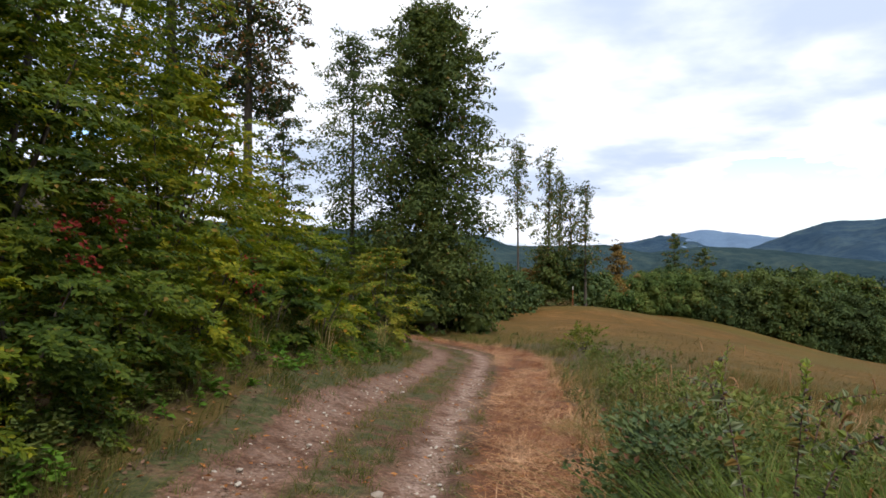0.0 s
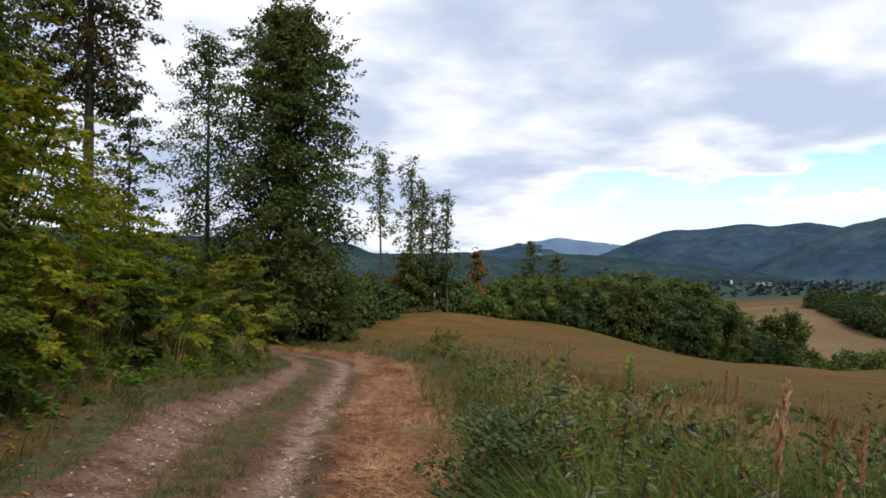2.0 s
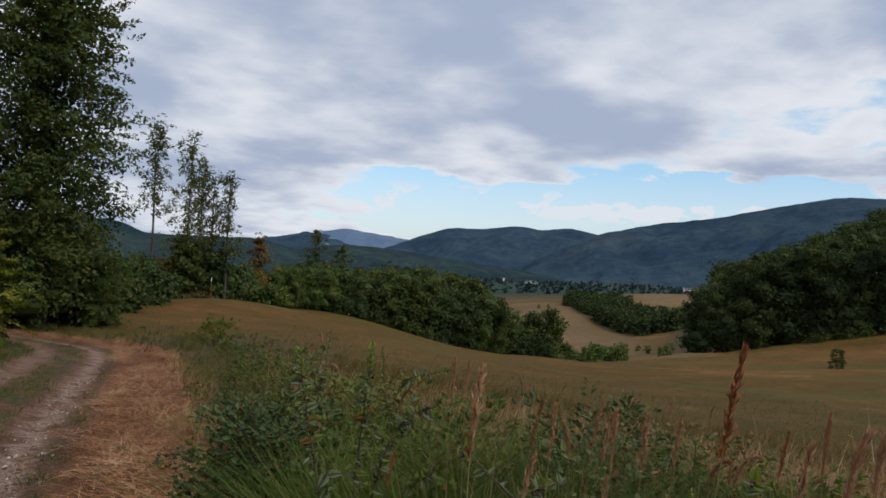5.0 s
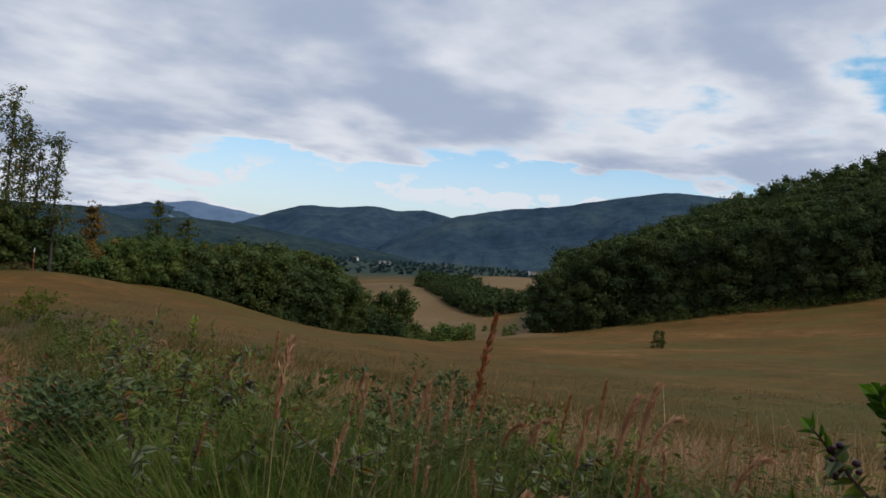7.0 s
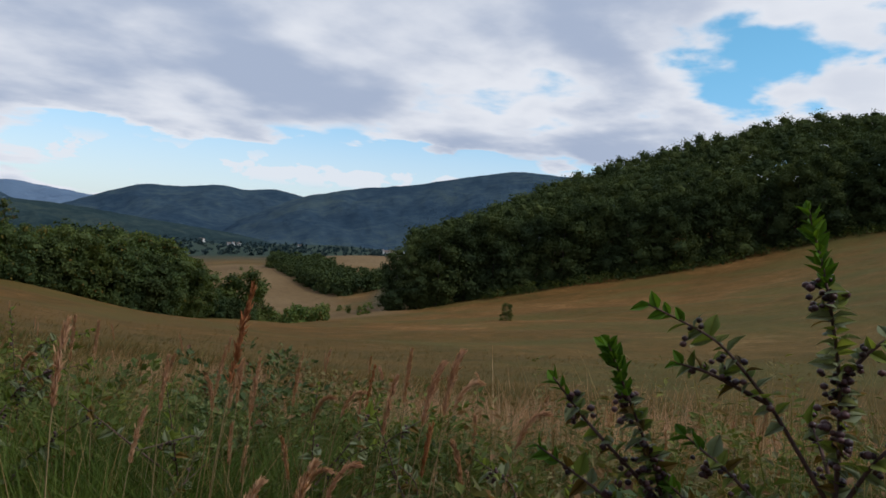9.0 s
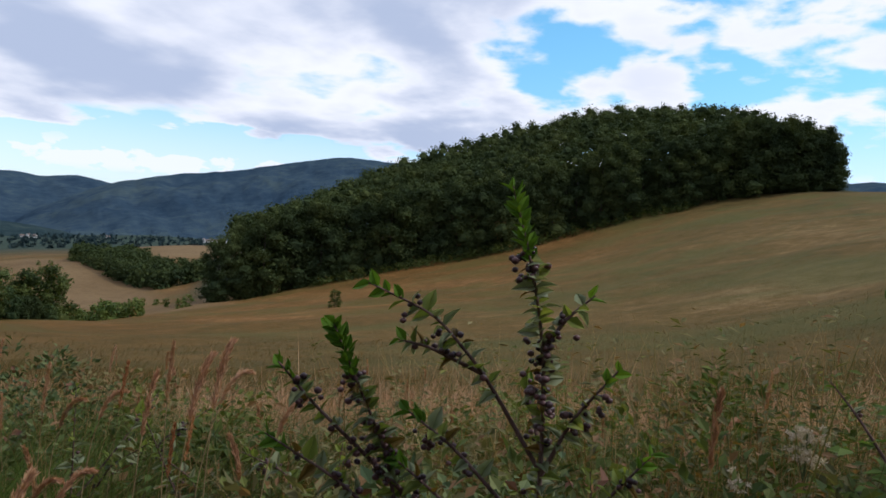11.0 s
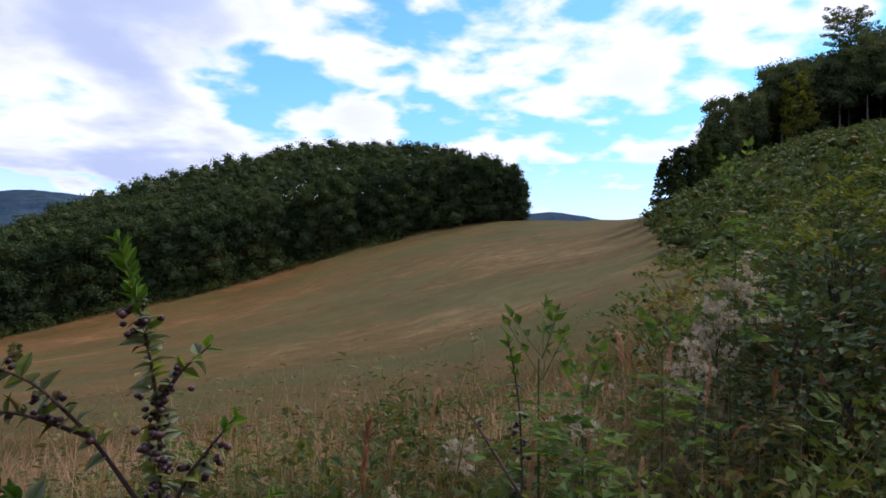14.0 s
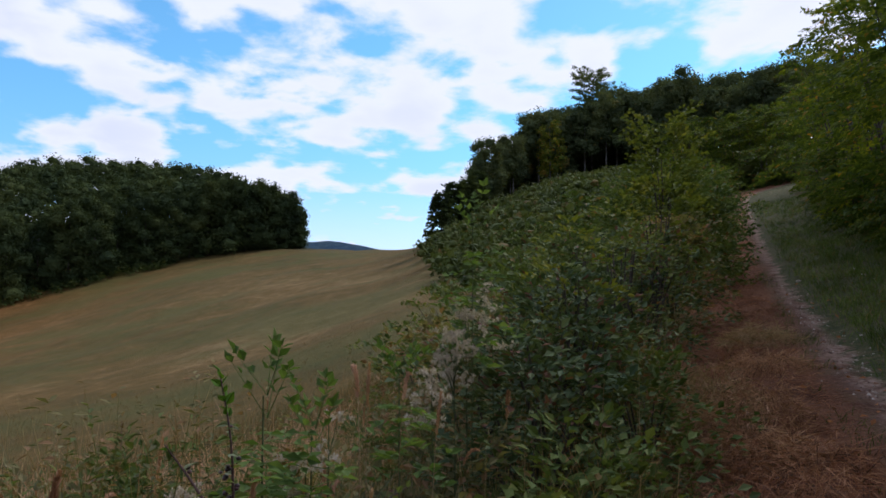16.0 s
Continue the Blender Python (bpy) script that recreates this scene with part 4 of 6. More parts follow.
put(make_tree("tree", "young open birch behind the hedge", "tree", 7.2, 0.07, young, 90, 18, 0.13, 0.9, "birch", "bark", limbs=12, lo=0.15, ready=bough_crown(7.2, young, 34, 0.32, 34, 0.13, 0.15, 0.97, 3, 0.4, 0.2, 0.4)), -13.2, 26)

# birches on the meadow's far edge
bs = lambda h: 1.05 * np.interp(h, [0, 0.3, 0.45, 0.7, 1], [0.6, 0.8, 1.0, 0.9, 0.45])
for az, d, top, n, lo in ((6.0, 46, 11.2, 26, 0.5), (8.4, 48, 10.8, 40, 0.14), (9.3, 50, 9.6, 34, 0.2), (10.2, 50, 8.8, 26, 0.2), (11.4, 49, 8.6, 24, 0.3)):
    put(make_tree("birch", "slender birch with thin drooping foliage at the meadow edge", "tree", top, 0.1, bs, 20, 16, 0.14, 0.7, "birch", "bark", "birches at the meadow edge", limbs=10, lo=lo, ready=bough_crown(top, bs, int(n * 0.95), 0.46, 38, 0.17, lo, 0.97, 2, 0.25, 0.5, 0.65, 1.1, first=0.4)), az, d)
rs = lambda h: 1.0 * np.interp(h, [0, 0.4, 0.8, 1], [0.3, 0.9, 0.8, 0.2])
for az, d, top in ((18.3, 72, 8.6), (20.4, 74, 7.6), (8.0, 55, 5.0), (13.8, 62, 6.0)):
    put(make_tree("tree", "small half-bare russet tree behind the grove", "tree", top, 0.1, rs, 20, 14, 0.2, 0.9, "birch" if az != 13.8 else "russet", "bark", limbs=9, lo=0.2, ready=bough_crown(top, rs, 26, 0.4, 30, 0.2, 0.2, 0.98, 3, 0.4, 0.2, 0.5)), az, d)


# ---- hedge along the inner side of the track ----
def shrub(name, label, category, top, R, n, per, leaf, spray, leaves, group="", stems=5, boughs=None, ready=None, **crown):
    ob = thing(name, label, category, group)
    for k in range(stems):
        a = k * 2 * math.pi / stems + 0.4
        t = np.linspace(0, 1, 6)
        g = Geo()
        tube(g, np.stack([np.sin(a) * R * 0.6 * t ** 1.4, np.cos(a) * R * 0.6 * t ** 1.4, top * 0.85 * t - 0.1], 1), 0.02 * top ** 0.5 * (1 - 0.8 * t), 5)
        part("stem", g, M["bark"], ob, smooth=True)
    g = ready or bough_geo(top, dome(R), *boughs, leaf, 0.02, 1.0, **crown) if ready or boughs else crown_geo(top, dome(R), n, per, leaf, spray, 0.02, 1.0, **crown)
    part("foliage", g, M[leaves], ob)
    return ob


HEDGE = (  # x, y, height, radius, sprays, leaves
    (-7.2, 3.4, 7.5, 2.4, 900, "hedge_dark"), (-5.7, 5.4, 7.4, 2.2, 1500, "hedge"), (-4.2, 6.3, 3.0, 1.5, 700, "hedge_dark"), (-5.2, 8.0, 6.6, 2.0, 1300, "hedge"),
    (-5.8, 10.8, 5.4, 1.8, 850, "hedge_dark"), (-3.9, 9.6, 3.2, 1.5, 750, "hedge"), (-4.5, 12.0, 3.1, 1.5, 700, "hedge"), (-4.1, 14.6, 2.3, 1.4, 700, "hedge"),
    (-3.4, 17.0, 2.3, 1.3, 500, "hedge_dark"), (-4.6, 19.0, 2.0, 1.5, 450, "hedge"), (-1.9, 21.5, 3.0, 1.1, 650, "yellow"), (-3.4, 24.5, 2.8, 1.5, 420, "hedge_dark"),
    (-3.6, 4.0, 1.5, 0.8, 330, "hedge"), (-3.15, 5.1, 1.4, 0.75, 330, "hedge_dark"), (-2.95, 6.4, 1.3, 0.75, 330, "hedge_dark"), (-2.75, 7.9, 1.3, 0.75, 330, "hedge"), (-2.45, 9.8, 1.2, 0.7, 300, "hedge_dark"), (-2.25, 12.4, 1.2, 0.7, 260, "hedge"), (-2.0, 14.8, 1.1, 0.7, 240, "hedge_dark"),
)
for x, y, top, R, n, mat in HEDGE:
    ob = shrub("shrub", "yellowing green hornbeam shrub on the bank" if mat != "hedge_dark" else "dense dark green hornbeam shrub in the hedge", "shrub", top, R, 0, 0, (0.064 if top < 2 else 0.074) if y < 9 else 0.1, 0, mat, "hedge shrubs", boughs=(int(n * 0.19), 15, 10) if y < 9 else (int(n * 0.14), 12, 9), rise=0.05, droop=0.2, lumps=0.3, inner=0.3, ragged=0.3, tilt=0.75)
    ob.matrix_basis = pose(x, y, float(height(x, y)) - 0.05)

for x, y, top, R in ((-8.4, 6.2, 8.6, 2.5), (-7.9, 9.2, 7.4, 2.3), (-7.0, 7.4, 7.2, 2.0)):
    ob = shrub("shrub", "tall dense dark green hornbeam behind the hedge", "shrub", top, R, 0, 0, 0.15, 0, "hedge_dark", "hedge shrubs", boughs=(170, 12, 8), rise=0.1, droop=0.2, inner=0.2, tilt=0.9, spread=0.55)
    ob.matrix_basis = pose(x, y, float(height(x, y)) - 0.05)

# shrubs under the birches and round the bend
for az, d, top, R, mat in ((-6, 36, 3.4, 2.2, "grove"), (-1.6, 30.6, 3.6, 2.6, "tree"), (1.4, 31.2, 2.4, 1.5, "tree"), (3.4, 38, 2.2, 1.6, "tree"), (5.6, 44, 2.4, 1.6, "grove"), (7.2, 50, 2.6, 1.7, "russet"), (8.6, 48, 3.6, 1.2, "tree"), (10.2, 50, 3.2, 1.6, "grove"), (12.2, 52, 2.6, 1.8, "grove"), (13.2, 54, 2.4, 1.6, "russet"), (4.2, 52, 3.0, 2.0, "grove"), (14.6, 50, 1.2, 1.3, "thicket")):
    put(shrub("shrub", "bushy shrub at the foot of the birches", "shrub", top, R, 0, 0, 0.2, 0, mat, "shrubs under the birches", stems=3, ready=lump_crown(top, dome(R), 20, R * 0.38, 110, 0.23, fill=8)), az, d)

# ---- grove across the meadow ----
grove_kinds = [shrub("tree", "round leafy tree of the grove, branched to the ground", "tree", 6.5, 2.4, 0, 0, 0.2, 0, m, "grove trees", stems=3, ready=lump_crown(6.1, dome(2.9, 0.5), 26, 1.15, 200, 0.26, fill=10)) for m in ("grove", "thicket", "forest", "tree")]
spots = []
for az in np.arange(14.6, 38.3, 1.35):
    for row in range(2 if az > 20 else 3):
        a = az + rng.uniform(-0.3, 0.3)
        d = np.interp(a, [14, 20, 30, 38.7], [56, 61, 68, 82]) + row * 4.5 + rng.uniform(0, 2)
        s = np.interp(a, [14, 17, 22, 27, 31, 34, 36, 38.5], [0.45, 0.62, 0.72, 1.12, 1.12, 0.75, 0.5, 0.3]) * (0.92 + 0.12 * row)
        spots.append((a, d, s * rng.uniform(0.88, 1.12)))
for i, (a, d, s) in enumerate(spots):
    kind = grove_kinds[(0, 3, 2, 3, 0)[i % 5] if a > 21 else (1, 0, 1)[i % 3]]
    xy = bearing(a, d)
    ob = copy_thing(kind, pose(xy[0], xy[1], float(height(*xy)) - 0.1, 0, 0, rng.uniform(0, 360)))
    ob.scale = (s, s, s * 1.02)
for i, k in enumerate(grove_kinds):
    put(k, 25 + 4 * i, 84)


# ---- woods ----
def wood_template(top, R, n, size, per, leaf, lo, fill=6, solid=2):
    """A broad crown of the wood in clumps, from lo of its height upwards."""
    return lump_crown(top, dome(R, 0.45 if lo < 0.2 else 0.65), n, size, per, leaf, lo, 0.9, fill, 0.85, 0.45, solid=solid)


def wood(name, label, spots, templates, material, kind="stuff"):
    g = Geo()
    for i, (x, y, s) in enumerate(spots):
        g.add(*templates[i % len(templates)].moved((x, y, float(height(x, y)) - 0.3), rng.uniform(0, 6.28), s))
    tagged(new(name, g.mesh(name, M[material])), label, "woods", "", kind)


edge_tree = [wood_template(18.3, 4.0, 24, 2.2, 250, 0.48, 0.03, 8) for _ in range(5)]
deep_tree = [wood_template(20.1, 4.2, 9, 2.4, 60, 0.56, 0.6, 2, 1) for _ in range(4)]


def forest_front(a):
    return np.interp(a, [48, 49, 55, 62, 72, 80, 88, 94, 97.5], [160, 152, 156, 160, 165, 175, 185, 192, 200])


rows = []
for row in range(1, 12):
    a = 48.8 + rng.uniform(0, 1.2)
    while a < 97.0:
        d = forest_front(a) + row * 6.6 + rng.uniform(-1.5, 1.5)
        if a < 94.9 - 0.12 * row and a > 49 + 0.15 * row:
            rows.append((*bearing(a, d), rng.uniform(0.95, 1.08)))
        a += math.degrees(6.8 / d) * rng.uniform(0.85, 1.2)
for a in np.arange(92.6, 95.8, 0.5):
    for row in range(1, 6):
        rows.append((*bearing(a + rng.uniform(-0.2, 0.2), forest_front(a) + row * 3.6), rng.uniform(0.86, 1.0) * np.interp(a, [92.6, 93.8, 94.9, 95.7], [1.08, 1.03, 0.92, 0.66])))
full_tree = [wood_template(17.5, 4.0, 15, 2.3, 44, 0.72, 0.03, 3, 1) for _ in range(3)]
rim = [math.degrees(math.atan2(r[0], r[1])) >= 90 or i > len(rows) * 0.76 for i, r in enumerate(rows)]
wood("forest", "dense dark beech wood on the meadow's far side", [r for r, e in zip(rows, rim) if not e], deep_tree, "forest")
wood("forest", "rounded end and back of the dark beech wood", [r for r, e in zip(rows, rim) if e], full_tree, "forest")
front = thing("tree", "dark beech at the wood's edge, leafy to the ground", "tree", "trees at the wood's edge")
part("crown", edge_tree[0], M["forest"], front)
tg = Geo()
tube(tg, [(0, 0, -0.3), (0.1, 0, 6), (0.2, 0.1, 13)], [0.25, 0.18, 0.06], 6)
trunk_mesh = tg.mesh("trunk", M["bark"], True)
part("trunk", trunk_mesh, None, front)
front_kinds = [front]
for g in edge_tree[1:]:
    o = thing("tree", "dark beech at the wood's edge, leafy to the ground", "tree", "trees at the wood's edge")
    part("crown", g, M["forest"], o), part("trunk", trunk_mesh, None, o)
    front_kinds.append(o)
a, i = 49.0, 0
while a < 95.7:
    d = forest_front(a) + rng.uniform(-1.5, 1.5)
    xy = bearing(a, d)
    m = pose(xy[0], xy[1], float(height(*xy)) - 0.3, 0, 0, rng.uniform(0, 360))
    s = rng.uniform(0.92, 1.1) * np.interp(a, [49, 52, 91, 93.6, 94.9, 95.7], [0.8, 1, 1.05, 1.02, 0.9, 0.64])
    if i < 5:
        o = front_kinds[i]
        o.matrix_basis = m
    else:
        o = copy_thing(front_kinds[i % 5], m)
    o.scale = (s, s, s)
    a += math.degrees(5.2 / d) * rng.uniform(0.8, 1.2)
    i += 1

# the wood on the hill, with bare trunks under its crowns
hill_kinds = []
for k in range(4):
    o = thing("tree", "tall dark beech with a bare trunk at the hilltop wood", "tree", "trees on the hill")
    part("crown", wood_template(17.0, 3.3, (24, 22, 20, 26)[k], 1.8, (240, 240, 240, 150)[k], (0.36, 0.36, 0.36, 0.44)[k], (0.3, 0.36, 0.42, 0.06)[k], 5), M["hill"], o)
    tg = Geo()
    t = np.linspace(0, 1, 6)
    tube(tg, np.stack([0.3 * t * (k - 1), 0.2 * t, 14 * t - 0.3], 1), 0.19 * (1 - 0.7 * t), 6)
    part("trunk", tg, M["beech_bark"], o, smooth=True)
    hill_kinds.append(o)
i = 0
for row in range(5):
    a = 110.6 + rng.uniform(0, 1)
    while a < 141:
        d = np.interp(a, [110, 116, 125, 140], [108, 128, 135, 138]) + row * 5.5 + rng.uniform(-1.5, 1.5)
        xy = bearing(a, d)
        m = pose(xy[0], xy[1], float(height(*xy)) - 0.2, 0, 0, rng.uniform(0, 360))
        s = rng.uniform(0.85, 1.1) * np.interp(a, [110, 113, 118, 124, 141], [0.6, 0.84, 0.99, 1.09, 1.07])
        if i < 4:
            o = hill_kinds[i]
            o.matrix_basis = m
        else:
            o = copy_thing(hill_kinds[3 if row > 1 and (row < 4 or a < 125) and (a < 127 or i % 3) else i % 3], m)
        o.scale = (s, s, s)
        a += math.degrees(4.4 / d) * rng.uniform(0.8, 1.25)
        i += 1
for az, d, top in ((107.6, 89, 6.0), (108.6, 93, 6.5), (109.7, 97, 6.5), (110.5, 101, 7)):
    put(make_tree("tree", "small dark spruce-like tree on the slope's edge", "tree", top, 0.12, lambda h: 1.7 * (1.02 - h) + 0.25, 260, 18, 0.4, 1.0, "forest", "bark", limbs=6, lo=0.05), az, d)

put(make_tree("tree", "smaller tree turning olive yellow before the hilltop wood", "tree", 12.5, 0.14, dome(2.5), 0, 0, 0.3, 1, "yellow", "beech_bark", limbs=6, ready=lump_crown(12.5, dome(2.5), 26, 1.0, 130, 0.3, 0.2, 0.96, 3, solid=1)), 116.4, 124)

airy = lambda h: 4.6 * np.interp(h, [0, 0.5, 0.78, 0.92, 1], [0.2, 0.7, 1, 0.9, 0.5])
put(make_tree("tree", "tall airy tree over the hilltop wood", "tree", 22.4, 0.3, airy, 60, 16, 0.4, 1.6, "tree", "bark", limbs=18, lo=0.45, ready=bough_crown(22.4, airy, 60, 1.0, 44, 0.36, 0.45, 0.97, 3, 0.45, 0.15, 0.3, 0.7)), 119.8, 142)

# far woods in the valley
small = [wood_template(9, 3.2, 8, 1.8, 14, 1.1, 0.0, 2, 1) for _ in range(3)]
pts = [(*bearing(a, d), rng.uniform(0.7, 1.2)) for a, d in zip(rng.uniform(38.7, 47.8, 420), rng.uniform(315, 475, 420)) if np.interp(a, [38.7, 41, 44, 47.8], [425, 365, 318, 330]) < d < np.interp(a, [38.7, 42, 44.5, 47.8], [480, 470, 395, 350])]
wood("far_woods", "dark wood on the valley's bare hill", pts, small, "forest")
pts = [(*bearing(a, d), rng.uniform(0.16, 0.36)) for a, d in zip(rng.uniform(37.5, 43.5, 60), rng.uniform(92, 150, 60))] + [(*bearing(a, d), rng.uniform(0.2, 0.34)) for a, d in ((46.3, 138), (46.8, 140), (45.2, 170), (49.5, 165), (44.5, 240), (43.5, 250), (36.5, 395), (37.3, 398))]
wood("bushes", "low green bushes in the valley", pts, small, "thicket")
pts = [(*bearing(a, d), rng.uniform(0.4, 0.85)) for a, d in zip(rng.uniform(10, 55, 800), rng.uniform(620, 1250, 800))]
# takes the near ridge's bluish colour, which has distance haze painted in
wood("far_woods", "scattered haze-tinted woods on the valley floor", pts, [wood_template(7, 4.4, 3, 2.6, 5, 2.8, 0.0, 1, 1) for _ in range(3)], "ridge_near")

# ---- slope of young growth below the hilltop wood ----
def clumps(name, label, xy, tall, leaf, per, material, category="thicket"):
    """Low leafy growth standing on the land: kind stuff."""
    g = Geo()
    n = len(xy)
    tall = np.broadcast_to(tall, n)
    base = on_land(xy)
    k = np.repeat(np.arange(n), per)
    off = rng.normal(0, 1, (n * per, 3))
    h = rng.uniform(0.1, 1, n * per)
    c = base[k] + np.stack([off[:, 0] * tall[k] * 0.35 * (1.2 - h), off[:, 1] * tall[k] * 0.35 * (1.2 - h), h * tall[k]], 1)
    nrm = np.stack([off[:, 0] * 0.5, off[:, 1] * 0.5, 0.6 + h], 1) + rng.normal(0, 0.3, (n * per, 3))
    size = leaf * rng.uniform(0.6, 1.4, n * per)
    leaf_geo(g, c, np.cross(nrm, rng.normal(0, 1, (n * per, 3))), nrm, size, size * 0.6)
    return tagged(new(name, g.mesh(name, M[material])), label, category, "", "stuff")


az = rng.uniform(105.8, 140, 900)
d = np.sqrt(rng.uniform(20 ** 2, 146 ** 2, 900))
keep = (az > np.interp(d, [20, 35, 60, 90, 130], [113, 108.5, 106.8, 106.2, 109])) & (d < np.interp(az, [105, 108, 112, 118, 140], [88, 98, 116, 136, 146]))
xy = bearing(az[keep], d[keep])
off, _ = off_track(xy)
xy = xy[np.abs(off) > 2.6]
dd = np.hypot(xy[:, 0], xy[:, 1])
tall = np.interp(dd, [20, 60, 130], [0.85, 1.2, 1.1])
bushes = [lump_crown(1.6, dome(1.25), 6, 0.66, 25, 0.25, 0.1, 0.95, 4, solid=1) for _ in range(4)]
wood("thicket", "green slope of young saplings and bramble", [(*p, q) for p, q in zip(xy, tall * rng.uniform(0.6, 1.25, len(xy)))], bushes, "slope")

# undergrowth at the wood's foot, a lone bush in the meadow
a = rng.uniform(56, 86, 420)
clumps("undergrowth", "low green growth along the wood's foot", bearing(a, forest_front(a) - rng.uniform(2, 7, 420)), rng.uniform(1.0, 2.6, 420), 0.45, 16, "tree")
put(shrub("shrub", "small dark bush alone in the meadow", "shrub", 2.3, 0.5, 150, 14, 0.15, 0.4, "tree", stems=3, flat=0.1, face=0.2), 58.4, 83, 0, -0.35)

# ---- unseen hedge added behind the viewer, round the inner side of the bend, to shade the track ----
# the last two are made tall so that their shade reaches the upper track
for x, y, top, R in ((-5.2, 1.6, 6.0, 2.0), (-4.9, -1.8, 5.5, 2.0), (-3.6, -5.0, 5.5, 2.0), (-1.0, -7.8, 6.0, 2.0), (2.0, -10.0, 8.5, 2.3), (5.0, -11.8, 9.0, 2.3)):
    ob = shrub("shrub", "unseen green hornbeam shrub added behind the viewer", "shrub", top, R, 140, 20, 0.26, 1.05, "hedge_dark", "hedge shrubs", rise=-0.05, droop=0.12, flat=1.4)
    ob.matrix_basis = pose(x, y, float(height(x, y)) - 0.05)

# ---- hedge along the upper track ----
def up_track(q, u):
    """A place beside the upper track, q metres from the viewer's spot, u metres from the centre line."""
    i = np.argmin(np.abs(np.hypot(*TRACK.T) - q) + 99 * (TRACK[:, 1] > -3))
    return TRACK[i] + T_OUT[i] * u


for q, top, R, n, mat in ((10.5, 8.4, 2.0, 700, "hedge_dark"), (13, 7.8, 2.1, 800, "hedge_dark"), (15.8, 7.4, 2.1, 760, "hedge_dark"), (19, 7.2, 2.2, 640, "hedge"), (22.5, 7.0, 2.2, 560, "hedge_dark"), (26.5, 6.8, 2.3, 480, "hedge_dark"), (31, 6.4, 2.3, 420, "hedge_dark"), (36, 6.0, 2.3, 360, "hedge_dark"), (41, 5.8, 2.3, 320, "hedge_dark")):
    x, y = up_track(q, -2.75)
    ob = shrub("shrub", "dense green hornbeam shrub beside the upper track", "shrub", top, R, 0, 0, 0.135, 0, mat, "upper hedge shrubs", boughs=(int(n * 0.14), 13, 8), rise=0.1, droop=0.2, lumps=0.3, inner=0.25, tilt=0.75)
    ob.matrix_basis = pose(x, y, float(height(x, y)) - 0.05)
for az in (127.5, 129.3, 131, 132.8, 134.6):
    put(shrub("shrub", "dark hornbeam thicket closing the upper track", "shrub", 5.2, 2.4, 0, 0, 0.16, 0, "hedge_dark", "upper hedge shrubs", boughs=(80, 12, 7), rise=0.1, droop=0.2, lumps=0.3, inner=0.2, tilt=0.75), az, 51)
for q in (9.5, 11.5, 13.5, 15.5, 18, 20.5, 23, 26):
    x, y = up_track(q, -1.75)
    ob = shrub("shrub", "low hornbeam sprouts skirting the upper hedge", "shrub", rng.uniform(1.3, 2.0), 0.95, 0, 0, 0.09, 0, "hedge_dark", "upper hedge skirt", stems=4, boughs=(44, 12, 8), rise=0.1, droop=0.2, inner=0.2, tilt=0.75)
    ob.matrix_basis = pose(x, y, float(height(x, y)) - 0.05)
# on the field side of the upper track
for x, y, top, R, n, mat in ((9.8, -7.3, 3.0, 0.3, 150, "fresh"), (11.0, -8.2, 2.0, 1.0, 420, "thicket"), (13.6, -10.0, 2.2, 1.4, 420, "thicket"), (16.5, -12.4, 2.4, 1.6, 320, "thicket"), (20.5, -15.6, 2.4, 1.8, 300, "hedge_dark"), (25.5, -19.5, 2.4, 1.9, 260, "hedge_dark")):
    ob = shrub("shrub", "young yellow-green sapling beside the track" if mat == "fresh" else "young hornbeam bush on the field side of the track", "shrub", top, R, int(n * 1.4), 20, 0.085, 0.55, mat, "bushes by the upper track", rise=0.5, droop=0.1, lumps=0.4)
    ob.matrix_basis = pose(x, y, float(height(x, y)) - 0.05)

# brambles and tall herbs next to the viewer, on the field side
for x, y, top, R, n, mat in ((2.95, -2.05, 0.8, 0.22, 110, "thicket"), (4.2, -3.2, 0.75, 0.26, 110, "thicket"), (3.7, -2.2, 1.2, 0.42, 190, "bramble"), (4.4, -2.7, 1.45, 0.5, 230, "bramble"), (5.4, -2.5, 1.3, 0.6, 200, "weed_grey"), (5.15, -3.25, 1.35, 0.5, 230, "bramble"), (6.4, -3.5, 1.5, 0.7, 210, "thicket"), (6.5, -4.7, 1.4, 0.55, 210, "bramble"), (7.8, -4.6, 1.6, 0.8, 200, "bramble"), (7.9, -6.0, 1.45, 0.6, 180, "weed_grey"), (9.3, -5.6, 1.6, 0.8, 180, "thicket"), (12, -6.2, 1.9, 1.1, 200, "thicket"), (7.8, -2.9, 1.2, 0.7, 160, "weed"), (15, -8.2, 2.0, 1.4, 200, "thicket"), (11.5, -4.4, 1.4, 1.0, 160, "weed"), (4.9, -3.1, 1.75, 0.2, 60, "fresh"), (5.9, -4.1, 1.8, 0.22, 60, "weed"), (7.1, -5.3, 2.0, 0.25, 70, "fresh"), (8.6, -5.2, 2.1, 0.28, 70, "thicket")):
    ob = shrub("bramble", "dark green bramble and tall herbs on the verge", "bush", top, R, int(n * 0.8), 18, 0.06 if x < 7 else 0.075, 0.4, mat, "verge brambles", stems=7, rise=0.5, droop=0.55, lumps=0.6, inner=0.15, ragged=0.4, flat=1.5, face=0.35, slim=0.6)
    ob.matrix_basis = pose(x, y, float(height(x, y)) - 0.04)


